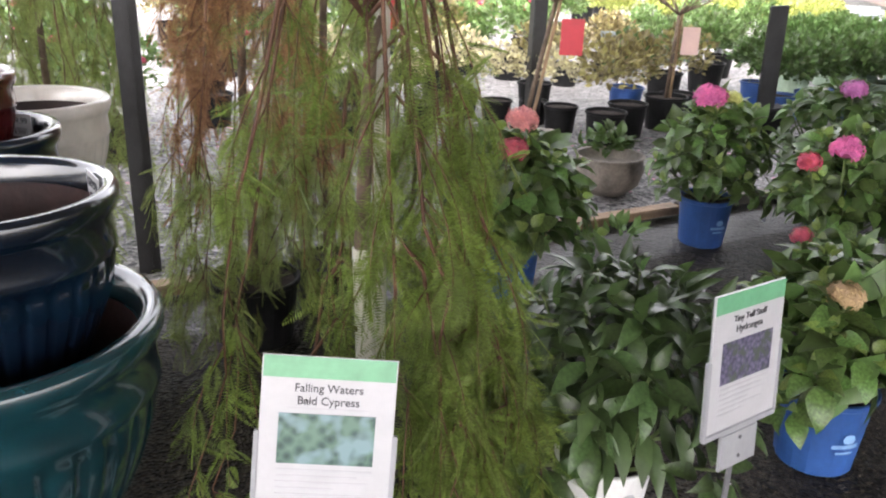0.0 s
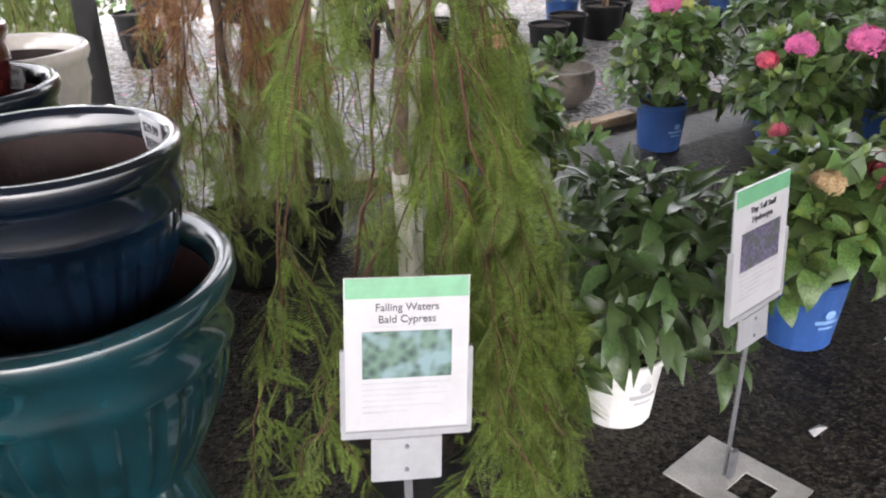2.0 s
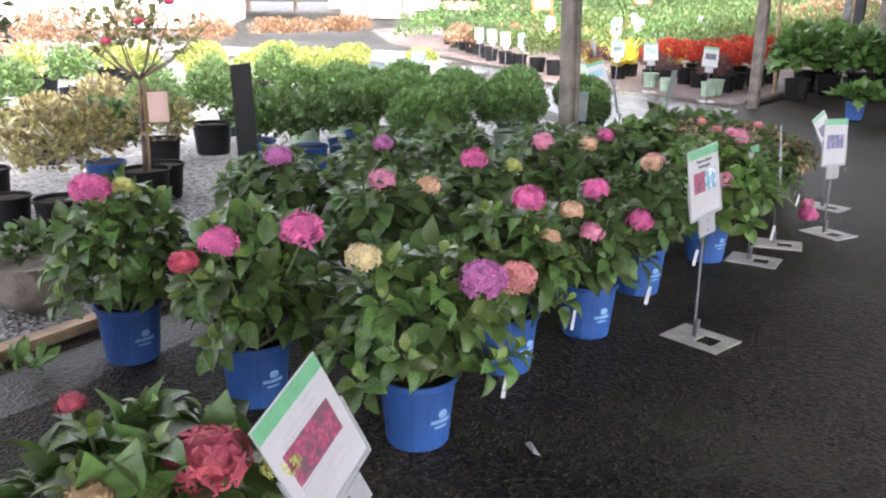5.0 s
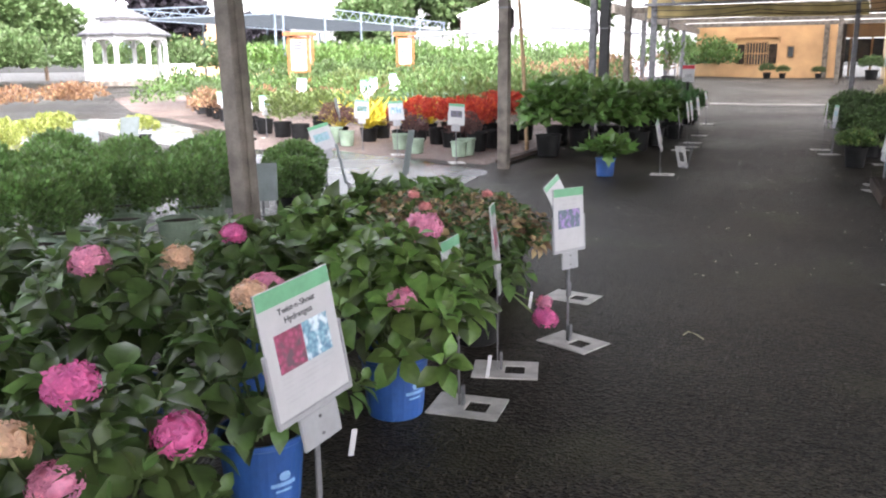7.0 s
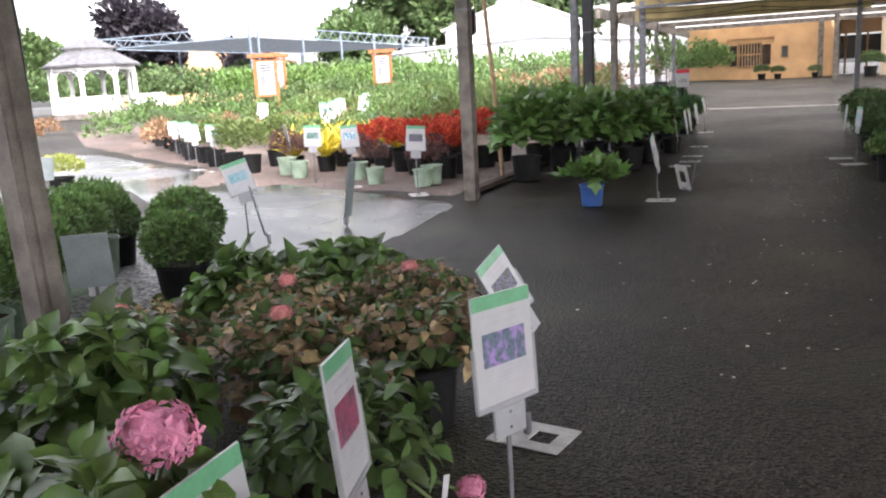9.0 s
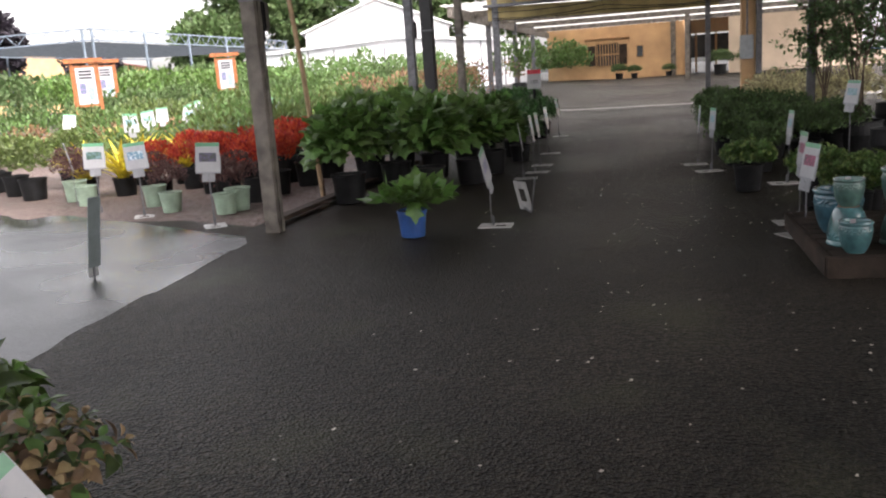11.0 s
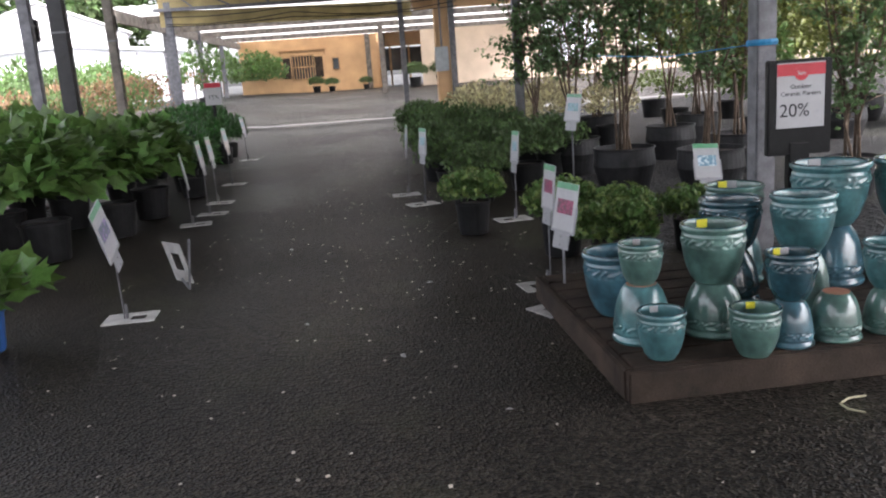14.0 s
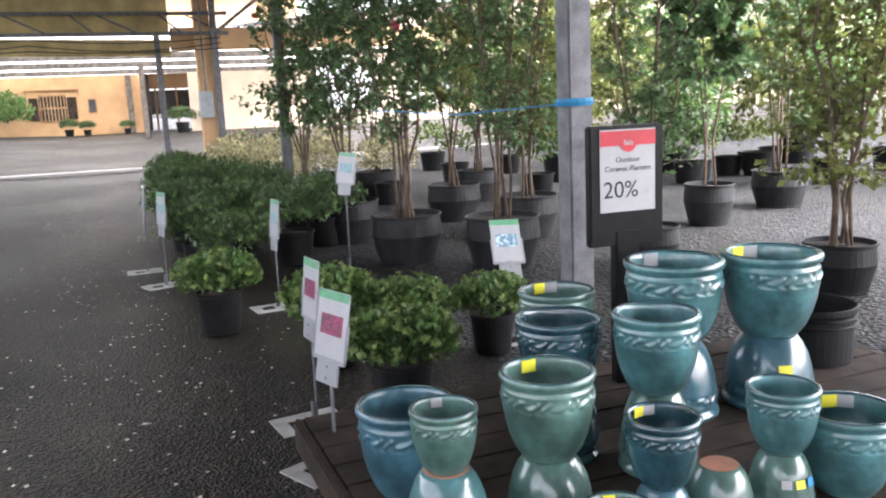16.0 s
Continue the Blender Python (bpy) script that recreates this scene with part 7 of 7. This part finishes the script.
potted_tree(19.2, 4.6, 5, 2.9, 0.5, 0.2, 16, MY2, 0.06, "leafy yellow-green tree in a black pot")
potted_tree(14.0, 2.6, 5, 2.4, 0.42, 0.15, 16, MYRTLE, 0.05, "bushy myrtle with long hanging shoots in a pot", pot_r=0.2, pot_h=0.3)
potted_tree(15.7, 1.5, 3, 2.9, 0.5, 0.42, 26, MYRTLE, 0.11, "small tree with large oval leaves and forked trunk", pot_r=0.22, template=OVATE, flop=0.4)
potted_tree(13.0, 1.78, 6, 2.2, 0.4, 0.2, 16, MY2, 0.055, "bushy shrub tree in a black pot", pot_r=0.2, pot_h=0.3, material=BLACKPOT)
potted_tree(16.6, 0.4, 4, 2.8, 0.5, 0.35, 18, MYRTLE, 0.07, "green tree on the gravel in a black pot")
potted_tree(18.2, 1.6, 4, 2.8, 0.5, 0.3, 18, MY2, 0.07, "yellow-green tree on the gravel in a black pot")
potted_tree(20.3, 0.8, 4, 2.8, 0.5, 0.3, 18, FRESH, 0.08, "green tree in a black pot further back")
potted_tree(12.9, 0.6, 5, 2.5, 0.45, 0.3, 18, MYRTLE, 0.06, "dark-leaved tree in a black pot", material=BLACKPOT)
row(potted("empty_pot_shrub", bushy(300, 0.3, 0.25, 0.5, SMALL, 0.06, 8, -0.2, 0.8, 0.6), BOX_YELLOW, BLACKPOT, 0.2, 0.28, "sparse shrub in a black pot at the back of the yard", "pots at the back of the yard"),
    [(19.4, 0.2, 1.0), (20.6, -1.1, 1.0), (20.0, -0.5, 1.0), (21.4, -1.8, 1.0), (22.5, 1.0, 1.1), (22.2, 2.4, 1.1), (21.0, 3.4, 1.1), (23.6, 3.6, 1.2), (22.4, -2.6, 1.0), (18.8, -3.2, 1.0)])
hall2 = gable_house("tan_sales_hall", 52, -8, -82, 44, 10, 4.8, 6.5, mat("pale_tan_stucco", (0.62, 0.5, 0.38), 0.85, 0.1, 1, 30, 0.2), SHINGLE, "tan stucco sales hall behind the potted trees", 0.4)
for i in range(7):
    part("shop_window", box(-16 + i * 4.6, -0.05, 0.8, -13 + i * 4.6, -0.005, 3.0), WHITEFILM, hall2)


# ---- far trees and shrubs ----
def far_tree(x, y, h, r, leaf, label, trunk=0.3):
    ob = thing("tree", pose(x, y, 0.4, 0, 0, RNG.uniform(0, 360)), label, "tree", "distant trees")
    part("trunk", tube([(0, 0, -0.3), (0.1, 0, h * 0.35), (0, 0.1, h * 0.7)], [trunk, trunk * 0.7, trunk * 0.3], 8), BARKWOOD, ob)
    limbs, pieces = [], []
    for k in range(9):
        a, z = k * 2.4, h * (0.4 + 0.055 * k)
        e = (r * 0.55 * math.cos(a), r * 0.55 * math.sin(a), z + h * 0.12)
        limbs.append(tube([(0, 0, z - h * 0.08), e], [trunk * 0.35, trunk * 0.1], 5))
        v, f = bushy(520, r * RNG.uniform(0.4, 0.62), r * RNG.uniform(0.35, 0.55), 0, SMALL, 0.72, 8, -0.9, 0.6, 0.3, 1.2, 0.35)
        pieces.append((v + np.array(e), f))
    v, f = bushy(700, r * 0.6, r * 0.6, h * 0.88, SMALL, 0.72, 9, -0.9, 0.6, 0.3, 1.2, 0.35)
    pieces.append((v, f))
    part("limbs", joined(limbs), BARKWOOD, ob)
    part("crown", joined(pieces), leaf, ob)
    return ob


protos = [far_tree(64, 54, 12.5, 5, TREEFAR, "broad green tree behind the barn"), far_tree(46, 76, 8.6, 4.2, TREEDARK, "dark purple-leaved tree far off"), far_tree(20, 66, 9, 5, TREEFAR, "broad green tree beyond the shrubs")]
for i, (x, y, k, sc) in enumerate(((68, 44, 0, 1.0), (72, 36, 0, 1.0), (56, 58, 2, 1.0), (50, 66, 1, 0.8), (28, 72, 2, 1.0), (12, 66, 0, 1.1), (4, 60, 2, 1.0), (-6, 62, 0, 1.1), (-16, 56, 2, 1.1), (-28, 50, 0, 1.1), (-38, 40, 2, 1.1), (10, 48, 2, 0.75), (17, 52, 0, 0.6), (66, 62, 0, 1.1), (36, 80, 2, 1.0))):
    c = copy_thing(protos[k], Matrix.Identity(4))
    c.matrix_basis = pose(x, y, 0.4, 0, 0, 40 * i) @ Matrix.Scale(sc * (0.72 if x < 60 else 0.9), 4)
for s, v, sc in ((41.5, 1.6, 0.6), (41.8, -0.2, 0.55), (41.6, 2.4, 0.7), (38, -2.5, 1.0), (40, -4.0, 1.0)):
    q = a_pt(s, v)
    c = copy_thing(spruce, Matrix.Identity(4))
    c.matrix_basis = plant_at(q.x, q.y, 1.8 * sc)
for s, v in ((26.5, 5.6),):
    q = a_pt(s, v)
    potted_tree(q.x, q.y, 3, 2.2, 0.3, 0.15, 14, FRESH, 0.08, "leafy potted tree at the end of the aisle")

# tall potted shrubs closing the far side of the gravel yard
yard_shrub = potted("yard_shrub", bushy(1500, 0.75, 1.05, 1.5, OVATE, 0.12, 11, -0.9, 0.7, 0.2, 0.8, 0.5), MY2, BLACKPOT, 0.26, 0.36, "tall olive-green shrub in a black pot on the gravel", "tall yard shrubs")
row(yard_shrub, [(20.4, 1.9, 1.1), (20.9, 0.2, 1.05), (19.9, -0.9, 0.95), (21.3, -2.2, 1.15), (19.4, -2.6, 0.9), (22.8, 1.0, 1.3), (18.9, -4.2, 1.0)], 0.1)
fresh_shrub = potted("yard_shrub", bushy(1300, 0.65, 0.8, 1.2, OVATE, 0.13, 10, -0.9, 0.7, 0.2, 0.8, 0.5), FRESH, BLACKPOT, 0.24, 0.34, "green leafy shrub in a black pot on the gravel", "tall yard shrubs")
row(fresh_shrub, [(18.9, 2.3, 0.8), (19.0, 0.5, 0.85), (18.3, -1.2, 0.9), (17.6, -3.0, 0.9)], 0.1)

# ---- litter on the ground ----
petals = []
for k in range(1100):
    s, v = RNG.uniform(-3, 16), RNG.uniform(-0.3, 2.4)
    if k > 520:
        s, v = RNG.uniform(1.0, 11.0), RNG.normal(0.55, 0.5)
    q = a_pt(s, v)
    r, a = RNG.uniform(0.005, 0.014), RNG.uniform(0, 6.28)
    petals.append(([(q.x + r * math.cos(a + b), q.y + r * 0.7 * math.sin(a + b), rise(q.x, q.y) + 0.004 + 0.002 * (b > 3)) for b in (0, 1.5, 3.1, 4.7)], [(0, 1, 2, 3)]))
tagged(part("fallen_petals", joined(petals), mat("dry_petal", (0.75, 0.68, 0.6), 0.7, 0.1, 20, 80, 0, island=0.3), None), "pale fallen petals scattered on the asphalt", "petals", kind="stuff")
petals = []
for k in range(420):
    x, y = RNG.uniform(-1.5, 2.6), RNG.uniform(4.3, 6.4)
    if (y - 3.4) < 0.55 * x + 0.25:
        continue
    r, a = RNG.uniform(0.008, 0.018), RNG.uniform(0, 6.28)
    x, y = turned((x, y))[0]
    petals.append(([(x + r * math.cos(a + b), y + r * 0.7 * math.sin(a + b), 0.032 + 0.004 * (b > 3)) for b in (0, 1.5, 3.1, 4.7)], [(0, 1, 2, 3)]))
tagged(part("fallen_petals", joined(petals), mat("pink_petal", (0.55, 0.16, 0.2), 0.7, 0.1, 20, 80, 0, island=0.5), None), "pink fallen petals strewn over the gravel", "petals", kind="stuff")

for x, y, a, w in ((1.16, 1.66, 20, 0.06), (2.55, 2.55, 70, 0.09), (12.58, 6.67, 10, 0.06), (9.86, 4.78, 50, 0.02), (11.6, 5.44, 80, 0.04), (10.84, 5.9, 30, 0.03), (7.2, 3.72, 20, 0.03), (9.5, 3.3, 40, 0.05), (9.2, 3.0, 70, 0.035), (10.4, 5.3, 15, 0.05)):
    scrap = tagged(part("paper_scrap", ([(-w / 2, -0.012, 0.003), (w / 2, -0.01, 0.006), (w / 2 * 0.9, 0.012, 0.004), (-w / 2 * 0.8, 0.01, 0.009), (0, 0, 0.012)], [(0, 1, 4), (1, 2, 4), (2, 3, 4), (3, 0, 4)]), PAPER, None, at=pose(*(turned((x, y))[0] if x < 5 else (x, y)), 0, 0, 0, a)), "pale scrap of paper lying on the asphalt", "litter", "scraps of litter")
for bend in (((10.01, 3.588), (9.98, 3.65), (9.94, 3.686), (9.89, 3.674), (9.87, 3.627)), ((5.65, 4.2), (5.7, 4.2), (5.69, 4.15), (5.64, 4.1))):
    tagged(part("fallen_twig", tube([(x, y, 0.005 + 0.004 * (i % 2)) for i, (x, y) in enumerate(bend)], [0.004] * len(bend), 6), mat("pale_twig", (0.4, 0.38, 0.25), 0.7), None), "small curved twig lying on the asphalt", "twig", "fallen twigs")
